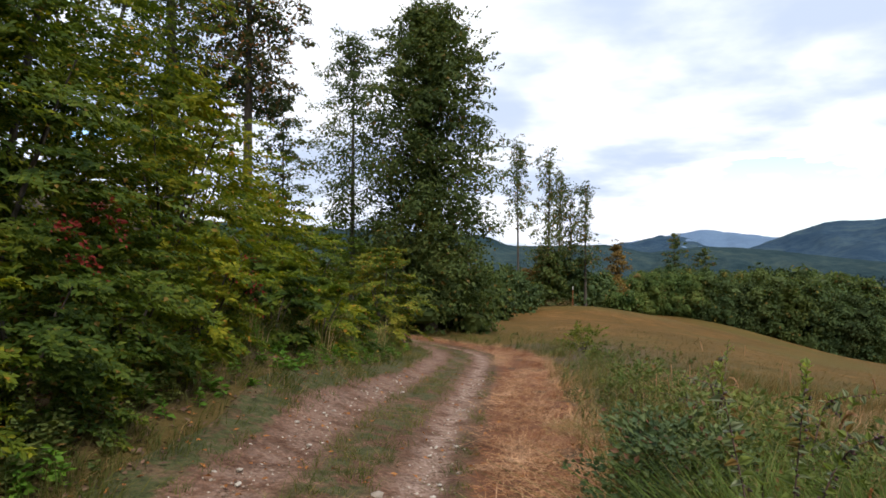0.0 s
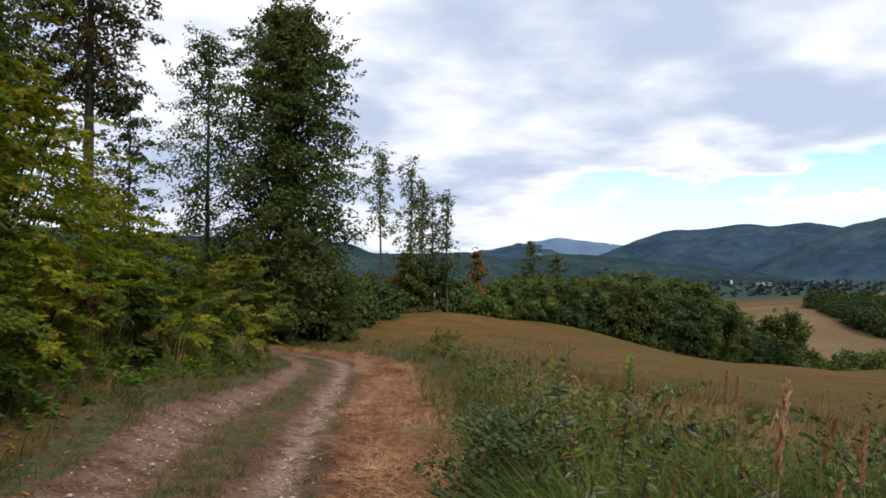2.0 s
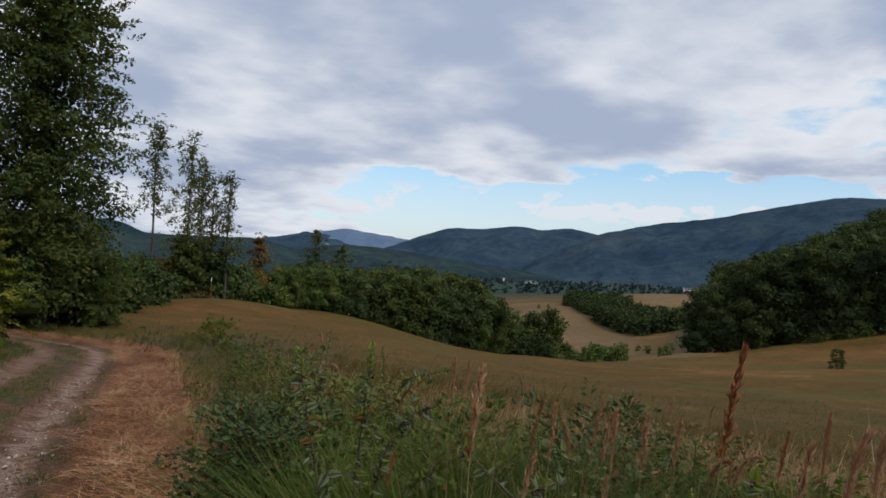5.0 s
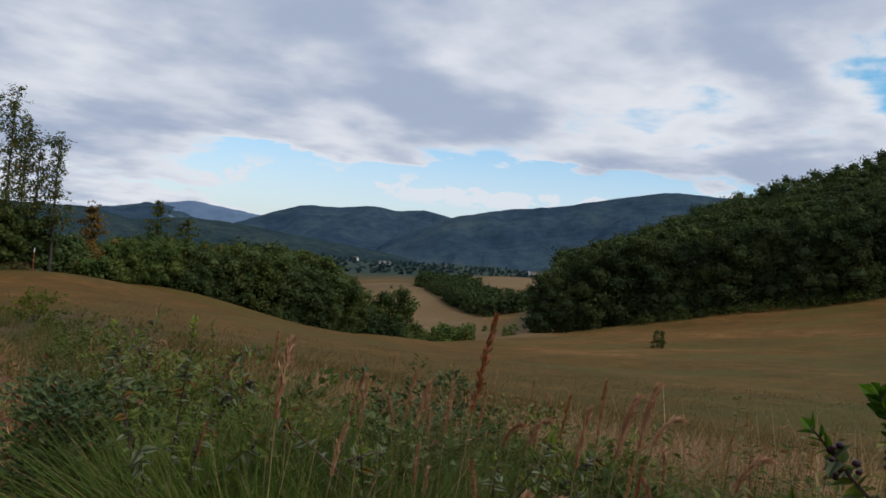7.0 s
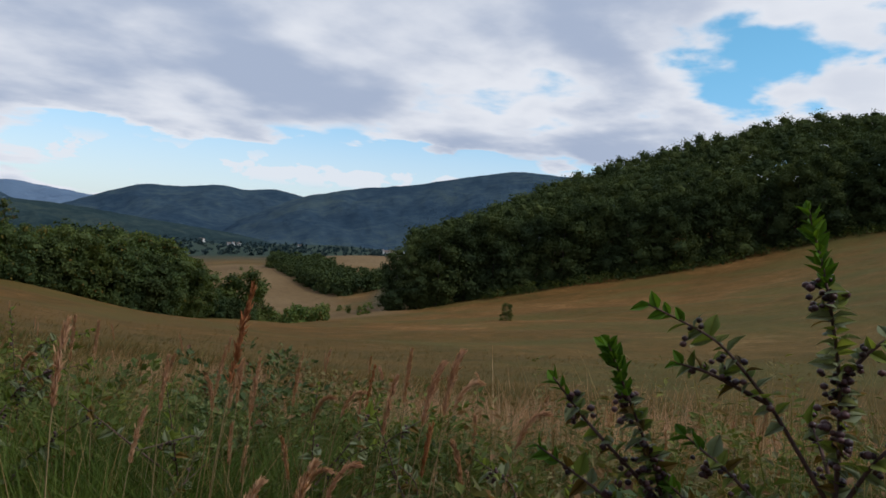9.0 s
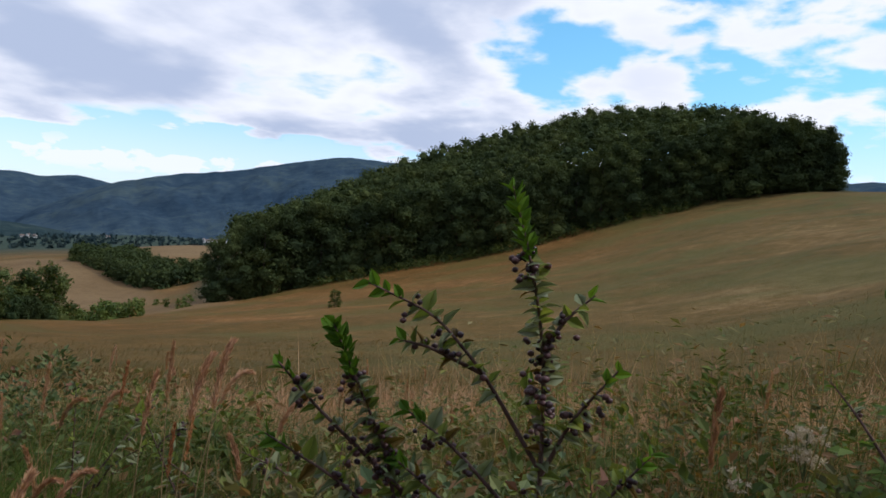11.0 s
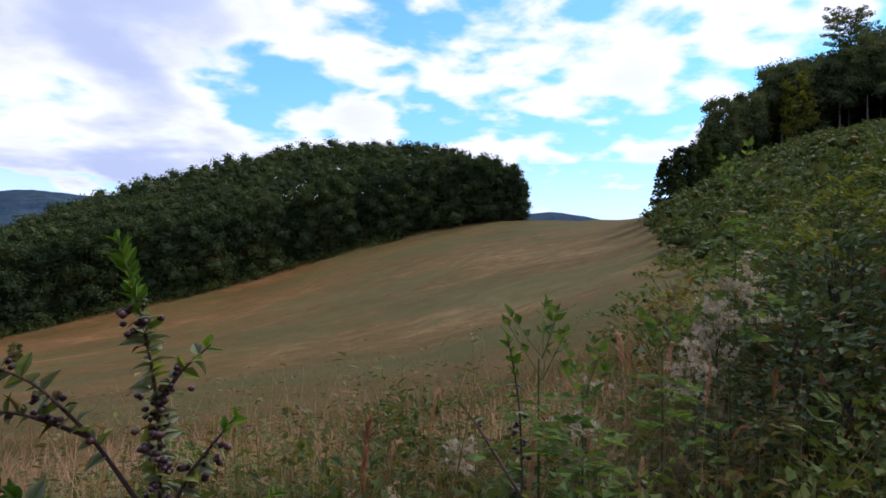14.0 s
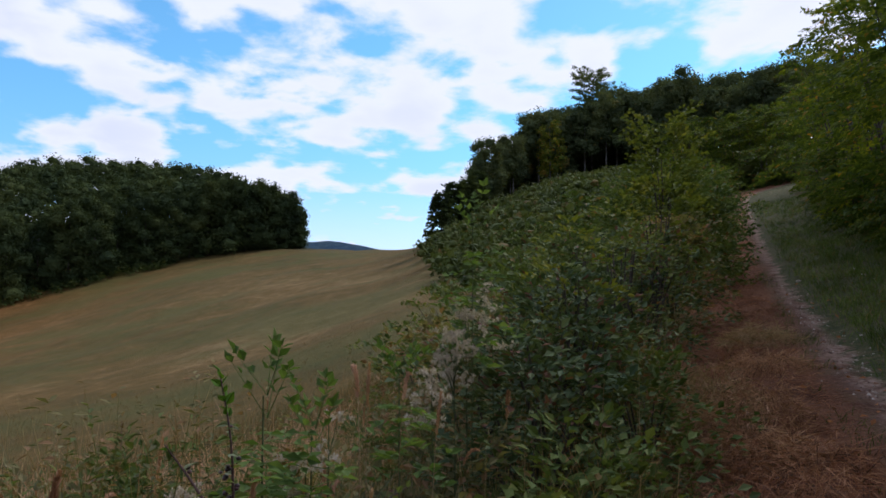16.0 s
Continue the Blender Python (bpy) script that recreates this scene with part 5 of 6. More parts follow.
# ---- verge ----
def band(n, u_lo, u_hi, far=30.0, side=1):
    """Random places beside the track, at u metres from its centre line, denser near the viewer."""
    d = np.hypot(TRACK[:, 0], TRACK[:, 1])
    w = np.where(d < far, 1.0 / (d + 1.5) ** 1.15, 0)
    i = rng.choice(len(TRACK), n, p=w / w.sum())
    u = rng.uniform(u_lo, u_hi, n)
    along = rng.uniform(-0.12, 0.12, n)
    return TRACK[i] + T_OUT[i] * (side * u)[:, None] + T_DIR[i] * along[:, None], u


def clear_of_eye(xy, r=0.75):
    """Keeps the spot where one can stand free."""
    return (np.hypot(xy[:, 0] - 0.2, xy[:, 1] + 0.3) > r) & (np.hypot(xy[:, 0] - 0.4, xy[:, 1] + 0.6) > r)


def grass(name, label, xy, h, w, material, lean=0.35, wind=(0.1, -0.05), category="grass", lift=-0.02, bend=0.5):
    n = len(xy)
    g = Geo()
    hh = h * rng.uniform(0.5, 1.2, n)
    l = rng.normal(0, lean, (n, 2)) * hh[:, None] + np.array(wind)
    blade_geo(g, on_land(xy, lift), hh, w, l, bend)
    return tagged(new(name, g.mesh(name, M[material])), label, category, "", "stuff")


def tufted(xy, per, spread):
    k = np.repeat(np.arange(len(xy)), per)
    return xy[k] + rng.normal(0, spread, (len(k), 2)), k


def herbs(name, label, xy, h, leaf, per, material, slim=0.45):
    """Upright leafy stems in a mass."""
    n = len(xy)
    h = np.broadcast_to(h, n) * rng.uniform(0.6, 1.25, n)
    base = on_land(xy, -0.02)
    lean = rng.normal(0, 0.12, (n, 2)) * h[:, None]
    g = Geo()
    blade_geo(g, base, h, 0.008, lean, 0.2)
    k = np.repeat(np.arange(n), per)
    s = rng.uniform(0.15, 1.0, n * per)
    c = base[k] + np.stack([lean[k, 0] * s ** 1.5, lean[k, 1] * s ** 1.5, h[k] * s], 1)
    a = rng.uniform(0, 6.28, n * per)
    axis = np.stack([np.sin(a), np.cos(a), rng.uniform(-0.3, 0.6, n * per)], 1)
    size = leaf * rng.uniform(0.6, 1.3, n * per) * (1.15 - 0.5 * s)
    leaf_geo(g, c, axis, np.array([0, 0, 1.0]) + rng.normal(0, 0.35, (n * per, 3)), size, size * slim)
    return tagged(new(name, g.mesh(name, M[material])), label, "weeds", "", "stuff")



def drifts(xy, scale, seed, lo=-0.1, hi=0.25):
    """Chance of growing here: plants stand in drifts."""
    v = np.array([noise.noise(Vector((p[0] * scale + seed, p[1] * scale, seed))) for p in xy])
    return rng.uniform(0, 1, len(xy)) < np.clip((v - lo) / (hi - lo), 0, 1)


def lawn(xy):
    """The stretch of the verge where long grass has the ground to itself."""
    b, d = np.degrees(np.arctan2(xy[:, 0], xy[:, 1])), np.hypot(xy[:, 0], xy[:, 1])
    return (b > 14) & (b < 55) & (d < 3.2)


def RISE(u, y=0.0):
    """Height of the growth across the verge: fuller beside the bend, falling off sooner along the straight."""
    u, full = np.asarray(u, float), np.clip((3.6 - np.asarray(y, float)) / 2.2, 0, 1)
    steps = [1.95, 2.25, 2.7, 3.3, 4.5, 6.5, 8]
    return np.interp(u, steps, [0.3, 0.65, 0.98, 0.82, 0.5, 0.36, 0.3]) * (1 - full) + np.interp(u, steps, [0.3, 0.65, 0.98, 0.92, 0.74, 0.42, 0.3]) * full


def low(xy):
    """Growth gets shorter along the track, away from the bend."""
    return np.interp(xy[:, 1], [3, 6, 10, 18], [1.0, 0.85, 0.55, 0.35])


# long grass in drifts
xy, u = band(4200, 2.0, 5.0)
m = drifts(xy, 0.9, 3.0)
xy, u = xy[m], u[m]
xy, k = tufted(xy, 22, 0.10)
m = clear_of_eye(xy)
grass("verge_grass", "long green grass on the verge, bent by wind", xy[m], 0.95 * RISE(u[k][m], xy[m][:, 1]) * low(xy[m]), 0.007, "grass", 0.55)
xy, u = band(1200, 2.05, 6.5)
m = drifts(xy, 1.1, 11.0)
xy, u = xy[m], u[m]
xy, k = tufted(xy, 12, 0.09)
m = clear_of_eye(xy)
grass("dry_grass", "dry straw-coloured grass among the weeds", xy[m], 1.05 * RISE(u[k][m], xy[m][:, 1]) * low(xy[m]), 0.005, "dry", 0.3)
for seed, label, h, leaf, per, mat, slim, n in ((21.0, "mixed green weeds crowding the verge", 0.95, 0.06, 25, "weed", 0.45, 2600), (31.0, "dull grey-green fading weeds on the verge", 1.0, 0.05, 30, "weed_grey", 0.32, 3600), (41.0, "fresh yellow-green herbs low on the verge", 0.85, 0.065, 30, "thicket", 0.5, 2600), (51.0, "brown dried-up weeds on the verge", 1.0, 0.035, 30, "russet", 0.35, 1500)):
    xy, u = band(n, 2.1, 6.5, 26)
    m = drifts(xy, 0.8, seed) & clear_of_eye(xy) & ~lawn(xy)
    herbs("weeds", label, xy[m], h * RISE(u[m], xy[m][:, 1]) * low(xy[m]), leaf, per, mat, slim)
xy, u = band(2400, 3.4, 6.2, 14)
m = drifts(xy, 0.6, 5.0, -0.3, 0.1)
xy, k = tufted(xy[m], 9, 0.1)
grass("pink_grass", "pinkish dry seeding grass at the verge's back", xy, 0.66 * low(xy), 0.006, "plume", 0.25)
# leafy clumps standing out of the verge
xy, u = band(60, 2.35, 4.6, 16)
m = clear_of_eye(xy, 1.25) & ~lawn(xy)
for (x, y), uu in zip(xy[m], u[m]):
    mat = ("weed", "thicket", "weed_grey", "weed")[int(rng.integers(4))]
    ob = shrub("verge_bush", "low tangle of leafy green herbs on the verge", "herbs", 0.98 * float(RISE(uu, y)) * float(low(np.array([[x, y]]))[0]) * rng.uniform(0.75, 1.1), rng.uniform(0.18, 0.32), 46, 16, 0.052, 0.3, mat, "verge herb clumps", stems=4, rise=0.7, droop=0.35, lumps=0.5)
    ob.matrix_basis = pose(x, y, float(height(x, y)) - 0.03)
for x, y, top, R, mat in ((1.75, 2.75, 0.82, 0.32, "weed"), (2.0, 3.9, 0.68, 0.32, "thicket"), (2.1, 3.3, 0.75, 0.36, "weed_grey"), (2.35, 2.3, 0.95, 0.28, "bramble"), (2.75, 1.7, 0.95, 0.28, "weed"), (1.95, 5.0, 0.55, 0.3, "weed"), (1.12, 3.45, 0.86, 0.26, "bramble"), (1.3, 3.55, 0.84, 0.26, "bramble"), (1.22, 3.9, 0.8, 0.3, "bramble"), (1.6, 3.5, 0.84, 0.28, "weed"), (1.62, 0.28, 1.05, 0.26, "weed_grey"), (1.78, -0.1, 1.08, 0.28, "bramble"), (1.95, -0.5, 1.08, 0.26, "weed"), (1.7, 0.62, 0.95, 0.26, "weed"), (2.15, 0.1, 1.0, 0.3, "bramble"), (2.75, 2.75, 1.0, 0.42, "bramble"), (3.05, 2.45, 0.95, 0.36, "weed_grey")):
    ob = shrub("verge_bush", "dense dark low bush with bramble leaves on the verge", "bush", top, R, 150, 18, 0.04, 0.28, mat, "verge bushes", stems=5, rise=0.6, droop=0.35, lumps=0.5)
    ob.matrix_basis = pose(x, y, float(height(x, y)) - 0.03)
ob = shrub("meadow_bush", "small bright green bush alone in the mown meadow", "bush", 0.66, 0.36, 70, 14, 0.075, 0.3, "fresh", stems=6, rise=0.8, droop=0.3, lumps=0.6, inner=0.3, ragged=0.5)
ob.matrix_basis = pose(3.9, 19.6, float(height(3.9, 19.6)) - 0.03)
# the broad verge on the outside of the bend
BEND = lambda d: np.interp(d, [2.0, 2.6, 3.6, 4.8, 6.5], [0.7, 0.97, 0.92, 0.66, 0.42])
for mat, n, h, leaf, per, label in (("weed_grey", 1300, 1.0, 0.056, 26, "dull fading weeds on the outside of the bend"), ("weed", 800, 0.95, 0.06, 24, "green weeds on the outside of the bend"), ("russet", 420, 1.0, 0.035, 30, "brown dried-up weeds on the outside of the bend"), ("thicket", 500, 0.9, 0.06, 24, "fresh herbs on the outside of the bend")):
    az, d = rng.uniform(44, 106, n), rng.uniform(2.1, 4.9, n)
    xy = bearing(az, d)
    m = drifts(xy, 0.8, leaf * 900 + per, -0.35, 0.15) & (off_track(xy)[0] > 2.0) & clear_of_eye(xy, 1.2) & ~lawn(xy)
    herbs("weeds", label, xy[m], h * BEND(d[m]) * np.interp(az[m], [58, 74, 98], [1, 1.18, 1.32]), leaf, per, mat, 0.42)
for az, d, top, R, mat in ((62, 2.7, 0.72, 0.22, "weed"), (67, 3.2, 0.8, 0.26, "weed_grey"), (72, 2.6, 0.78, 0.2, "thicket"), (76, 3.4, 0.95, 0.26, "weed"), (80, 2.8, 0.9, 0.22, "weed_grey"), (84, 3.5, 1.0, 0.28, "thicket"), (88, 2.9, 0.95, 0.24, "weed"), (92, 3.6, 1.1, 0.28, "weed_grey"), (95, 2.9, 1.0, 0.22, "weed"), (99, 3.4, 1.1, 0.26, "thicket"), (56, 3.1, 0.7, 0.24, "weed"), (51, 2.7, 0.7, 0.22, "weed_grey")):
    ob = shrub("verge_bush", "low leafy herbs crowding the outside of the bend", "herbs", top, R, 90, 14, 0.045, 0.26, mat, "herbs at the bend", stems=5, rise=0.7, droop=0.35, lumps=0.5, inner=0.1)
    put(ob, az, d, 0, -0.03)
for mat, n, h, w, lean, label in (("dry", 190, 1.1, 0.005, 0.3, "pale dry grass on the outside of the bend"), ("plume", 900, 1.15, 0.006, 0.25, "pinkish seeding grass on the outside of the bend"), ("reed", 200, 0.95, 0.007, 0.5, "grey-green grass on the outside of the bend")):
    az, d = rng.uniform(48, 106, n), rng.uniform(4.2 if mat == "plume" else 2.1, 7.4 if mat == "plume" else 6.2, n)
    xy = bearing(az, d)
    m = (off_track(xy)[0] > 2.0) & clear_of_eye(xy, 1.2)
    xy, k = tufted(xy[m], 14, 0.09)
    grass("verge_grass", label, xy, h * BEND(d[m][k]) * np.interp(az[m][k], [58, 74, 98], [1, 1.15, 1.25]), w, mat, lean)
# single pale stalks in front of the weeds
xy, u = band(420, 2.0, 3.6, 14)
xy2 = bearing(rng.uniform(48, 108, 150), rng.uniform(2.0, 4.5, 150))
xy = np.vstack([xy, xy2[off_track(xy2)[0] > 2.0]])
xy = xy[clear_of_eye(xy, 1.0)]
xy, k = tufted(xy, 7, 0.07)
grass("dry_grass", "thin pale stalks standing among the weeds", xy, 0.98 * low(xy), 0.0045, "dry", 0.22)
# uncut strip of the meadow behind the verge, then the mown meadow
az, d = rng.uniform(8, 112, 30000), np.sqrt(rng.uniform(4.0 ** 2, 15 ** 2, 30000))
xy = bearing(az, d)
off, _ = off_track(xy)
m = (off > 4.6) & (d > 5.6)
grass("meadow_grass", "reddish dry meadow grass behind the verge", xy[m], np.interp(off[m], [4.6, 7, 10, 14], [0.55, 0.36, 0.24, 0.16]), 0.006, "field", 0.35)
az, d = rng.uniform(6, 116, 15000), 10 * (34 / 10.0) ** rng.uniform(0, 1, 15000)
xy = bearing(az, d)
off, _ = off_track(xy)
grass("meadow_grass", "dry mown meadow grass with green patches", xy[off > 5], 0.13, np.interp(d[off > 5], [10, 34], [0.008, 0.016]), "field", 0.8)

# ---- track side: straw, middle strip, bank ----
def strewn(name, label, xy, length, width, material, lift, category, tilt=0.25):
    """Loose stalks lying about."""
    n = len(xy)
    a = rng.uniform(0, 6.28, n)
    axis = np.stack([np.sin(a), np.cos(a), rng.normal(0, tilt, n)], 1)
    g = Geo()
    c = on_land(xy)
    c[:, 2] += lift * rng.uniform(0, 1, n) ** 1.5 + 0.01
    leaf_geo(g, c, axis, np.array([0, 0, 1.0]) + rng.normal(0, 0.4, (n, 3)), length * rng.uniform(0.5, 1.5, n), width)
    return tagged(new(name, g.mesh(name, M[material])), label, category, "", "stuff")


xy, u = band(34000, 0.9, 2.1, 32)
m = (rng.uniform(0, 1, len(xy)) < np.interp(u, [0.9, 1.2, 1.9, 2.1], [0.25, 1, 1, 0.5])) & drifts(xy, 2.2, 81.0, -0.55, 0.1)
def hummocks(name, label, xy, per, spread, length, material):
    """Matted tufts of bent stalks."""
    n = len(xy)
    k = np.repeat(np.arange(n), per)
    c = on_land(xy[k] + rng.normal(0, spread, (n * per, 2)))
    r2 = ((c[:, :2] - xy[k]) ** 2).sum(1)
    c[:, 2] += 0.17 * np.exp(-r2 / spread ** 2) * rng.uniform(0, 1, n * per)
    comb = rng.uniform(0, 6.28, n)[k] + rng.normal(0, 0.9, n * per)
    long = length * rng.uniform(0.5, 1.4, n * per)
    lean = np.stack([np.sin(comb), np.cos(comb)], 1) * long[:, None]
    g = Geo()
    blade_geo(g, c, long * rng.uniform(-0.05, 0.35, n * per), 0.0052, lean, rng.uniform(-0.3, 0.3))
    return tagged(new(name, g.mesh(name, M[material])), label, "straw", "", "stuff")


strewn("straw", "loose reddish straw strewn along the track's edge", xy[m], 0.15, 0.0055, "straw", 0.10, "straw")
hx, u = band(800, 1.0, 2.2, 26)
north = hx[:, 1] > 2.2
hummocks("straw", "matted hummocks of bleached cut grass along the track", hx[north][:470], 66, 0.12, 0.26, "pale")
hummocks("straw", "matted hummocks of reddish cut grass along the track", np.vstack([hx[north][470:], hx[~north]]), 66, 0.13, 0.26, "straw")
xy, u = band(260, 1.9, 2.3, 16)
xy, k = tufted(xy, 16, 0.05)
m = clear_of_eye(xy) & ((xy[:, 1] > 2.0) | (xy[:, 1] < -1.5))
grass("dry_tufts", "pale dead grass standing at the verge's edge", xy[m], 0.3, 0.006, "pale", 0.6)
xy = bearing(rng.uniform(13, 60, 1100), rng.uniform(1.9, 3.3, 1100))
off, _ = off_track(xy)
xy, k = tufted(xy[off > 2.0], 30, 0.07)
grass("long_grass", "long lush green grass arching over on the verge", xy, 0.82, 0.009, "long", 0.6)
xy = bearing(rng.uniform(98, 116, 46), rng.uniform(2.9, 4.4, 46))
xy, k = tufted(xy, 26, 0.07)
grass("long_grass", "long grey-green grass tufts below the brambles", xy, 0.75, 0.007, "reed", 0.55)
xy = bearing(rng.uniform(105, 128, 80), rng.uniform(3.2, 7.5, 80))
off, _ = off_track(xy)
xy, k = tufted(xy[(off > 1.9) & (off < 3.2)], 16, 0.1)
grass("dead_stalks", "brown dead stalks at the brambles' foot", xy, 0.45, 0.006, "russet", 0.5)
xy, u = band(330, 1.45, 2.25, 26)
xy, k = tufted(xy, 18, 0.06)
grass("dry_tufts", "bleached dry grass tufts along the straw", xy, 0.17, 0.006, "straw", 0.7)
for lo, hi, n, h, seed in ((-0.32, 0.26, 2300, 0.13, 61.0), (0.76, 0.95, 420, 0.11, 63.0), (-1.05, -0.85, 500, 0.09, 65.0)):
    xy, u = band(n, lo, hi, 34)
    m = drifts(xy, 1.6, seed, -0.35, 0.15)
    xy, k = tufted(xy[m], 11, 0.05)
    grass("middle_grass", "low green grass between the wheel ruts", xy, h, 0.006, "grass", 0.8, (0, 0))
xy, u = band(3600, 0.92, 2.2, 32, -1)
xy, k = tufted(xy[drifts(xy, 1.3, 17.0, -0.4, 0.1)], 10, 0.06)
grass("edge_grass", "short green grass at the foot of the bank", xy, 0.19, 0.007, "grass", 0.6)
for seed, mat, label, lo, hi, n, h, leaf in ((71.0, "weed", "green weeds and bramble covering the bank's foot", 1.35, 3.6, 2800, 0.62, 0.085), (73.0, "lush", "broad lush green leaves along the bank", 1.4, 3.2, 1700, 0.45, 0.11), (75.0, "hedge", "low hornbeam sprouts on the bank", 1.9, 4.4, 1500, 0.9, 0.085)):
    xy, u = band(n, lo, hi, 30, -1)
    m = drifts(xy, 0.7, seed, -0.3, 0.1)
    herbs("bank_weeds", label, xy[m], h * np.interp(u[m], [1.35, 1.8, 2.2, 4.2], [0.3, 0.55, 0.75, 1.3]), leaf * 0.85, 20, mat, 0.6)
xy, u = band(500, 1.9, 3.4, 30, -1)
xy, k = tufted(xy, 10, 0.06)
m = np.hypot(xy[:, 0], xy[:, 1]) > 9
grass("bank_grass", "pale grass on the bank beyond the shrubs", xy[m], 0.7, 0.009, "dry", 0.35)
xy, u = band(1500, 1.9, 3.4, 30, -1)
xy, k = tufted(xy, 12, 0.06)
m = np.hypot(xy[:, 0], xy[:, 1]) > 8
grass("bank_grass", "green grass on the bank beyond the shrubs", xy[m], 0.65, 0.009, "grass", 0.35)
for mat, leaf, h, n, label in (("lush", 0.11, 0.55, 150, "bright leafy sprouts at the hedge's foot"), ("hedge", 0.08, 0.9, 220, "yellow-green sprouts at the hedge's foot"), ("weed", 0.085, 0.6, 320, "green weeds at the hedge's foot")):
    xy = bearing(rng.uniform(-36, -16, n), rng.uniform(4.7, 7.5, n))
    off, _ = off_track(xy)
    m = (off < -1.75) & drifts(xy, 0.9, leaf * 300, -0.3, 0.1)
    herbs("bank_weeds", label, xy[m], h * np.interp(-off[m], [1.7, 2.3, 4], [0.45, 0.9, 1.2]), leaf, 22, mat, 0.6)
for lo, hi, n, h in ((-1.6, 0.35, 1700, 0.17),):
    xy, u = band(n * 3, lo, hi, 34)
    m = xy[:, 1] < -4.5
    xy, k = tufted(xy[m], 14, 0.07)
    grass("middle_grass", "low dark green grass on the upper track", xy, h, 0.008, "long", 0.7, (0, 0))
xy, u = band(6500, 1.2, 3.4, 16, -1)
strewn("leaf_litter", "brown leaf litter under the hedge", xy, 0.06, 0.035, "litter", 0.04, "leaves")
xy, u = band(1700, -1.6, 2.0, 14)
strewn("fallen_leaves", "fallen brown leaves on the track", xy, 0.055, 0.032, "dead", 0.02, "leaves")

# ---- single plants on the verge ----
def leaf_mesh(name, length, width, material, curl=0.15):
    """One ovate leaf, folded along its midrib and curling down, with its stalk at the origin, along +y."""
    g = Geo()
    s = np.array([0.0, 0.12, 0.4, 0.72, 1.0])
    w = np.array([0.02, 0.55, 1.0, 0.6, 0.0]) * width / 2
    z = -curl * length * s ** 2
    v = [(0, a * length, b) for a, b in zip(s, z)] + [(q, a * length, b + 0.35 * q) for a, q, b in zip(s[:4], w[:4], z[:4])] + [(-q, a * length, b + 0.35 * q) for a, q, b in zip(s[:4], w[:4], z[:4])]
    f = []
    for side in (5, 9):
        for i in range(3):
            f += [(i, i + 1, side + i + 1), (i, side + i + 1, side + i)]
        f.append((3, 4, side + 3))
    return g.add(v, f).mesh(name, M[material], True)


def ball_mesh(name, r, material):
    bm = bmesh.new()
    bmesh.ops.create_icosphere(bm, subdivisions=1, radius=r)
    bmesh.ops.transform(bm, matrix=Matrix.Diagonal((1, 1, 0.88, 1)), verts=bm.verts)
    me = bpy.data.meshes.new(name)
    bm.to_mesh(me), bm.free()
    for p in me.polygons:
        p.use_smooth = True
    me.materials.append(M[material])
    return me


def aim(at, axis, normal):
    """A pose with +y along axis and +z near normal."""
    y = Vector(axis).normalized()
    x = y.cross(Vector(normal)).normalized()
    return Matrix.Translation(at) @ Matrix((x, y, x.cross(y))).transposed().to_4x4()


M["herb_leaf"] = leafy("broad herb leaves", (0.085, 0.117, 0.032), (0.159, 0.202, 0.054), (0.254, 0.291, 0.081), None, 0, 6.0, 0.5, 0.45)
M["herb_pale"] = leafy("grey-green herb leaves", (0.106, 0.136, 0.077), (0.180, 0.211, 0.126), (0.265, 0.287, 0.180), None, 0, 6.0, 0.5, 0.35)
HERB = [leaf_mesh("leaf", 0.054, 0.036, "herb_leaf", 0.25), leaf_mesh("leaf", 0.048, 0.031, "herb_pale", 0.45), leaf_mesh("leaf", 0.036, 0.025, "herb_leaf", 0.1), leaf_mesh("leaf", 0.042, 0.026, "russet", 0.6)]
TIP = leaf_mesh("leaf", 0.052, 0.033, "lush", 0.05)
BERRY = ball_mesh("berry", 0.0064, "berry")


def curve(points, n=14):
    p = np.array(points, float)
    t = np.linspace(0, 1, len(p))
    u = np.linspace(0, 1, n)
    q = np.stack([np.interp(u, t, p[:, i]) for i in range(3)], 1)
    for _ in range(2):
        q[1:-1] = (q[:-2] + 2 * q[1:-1] + q[2:]) / 4
    return q


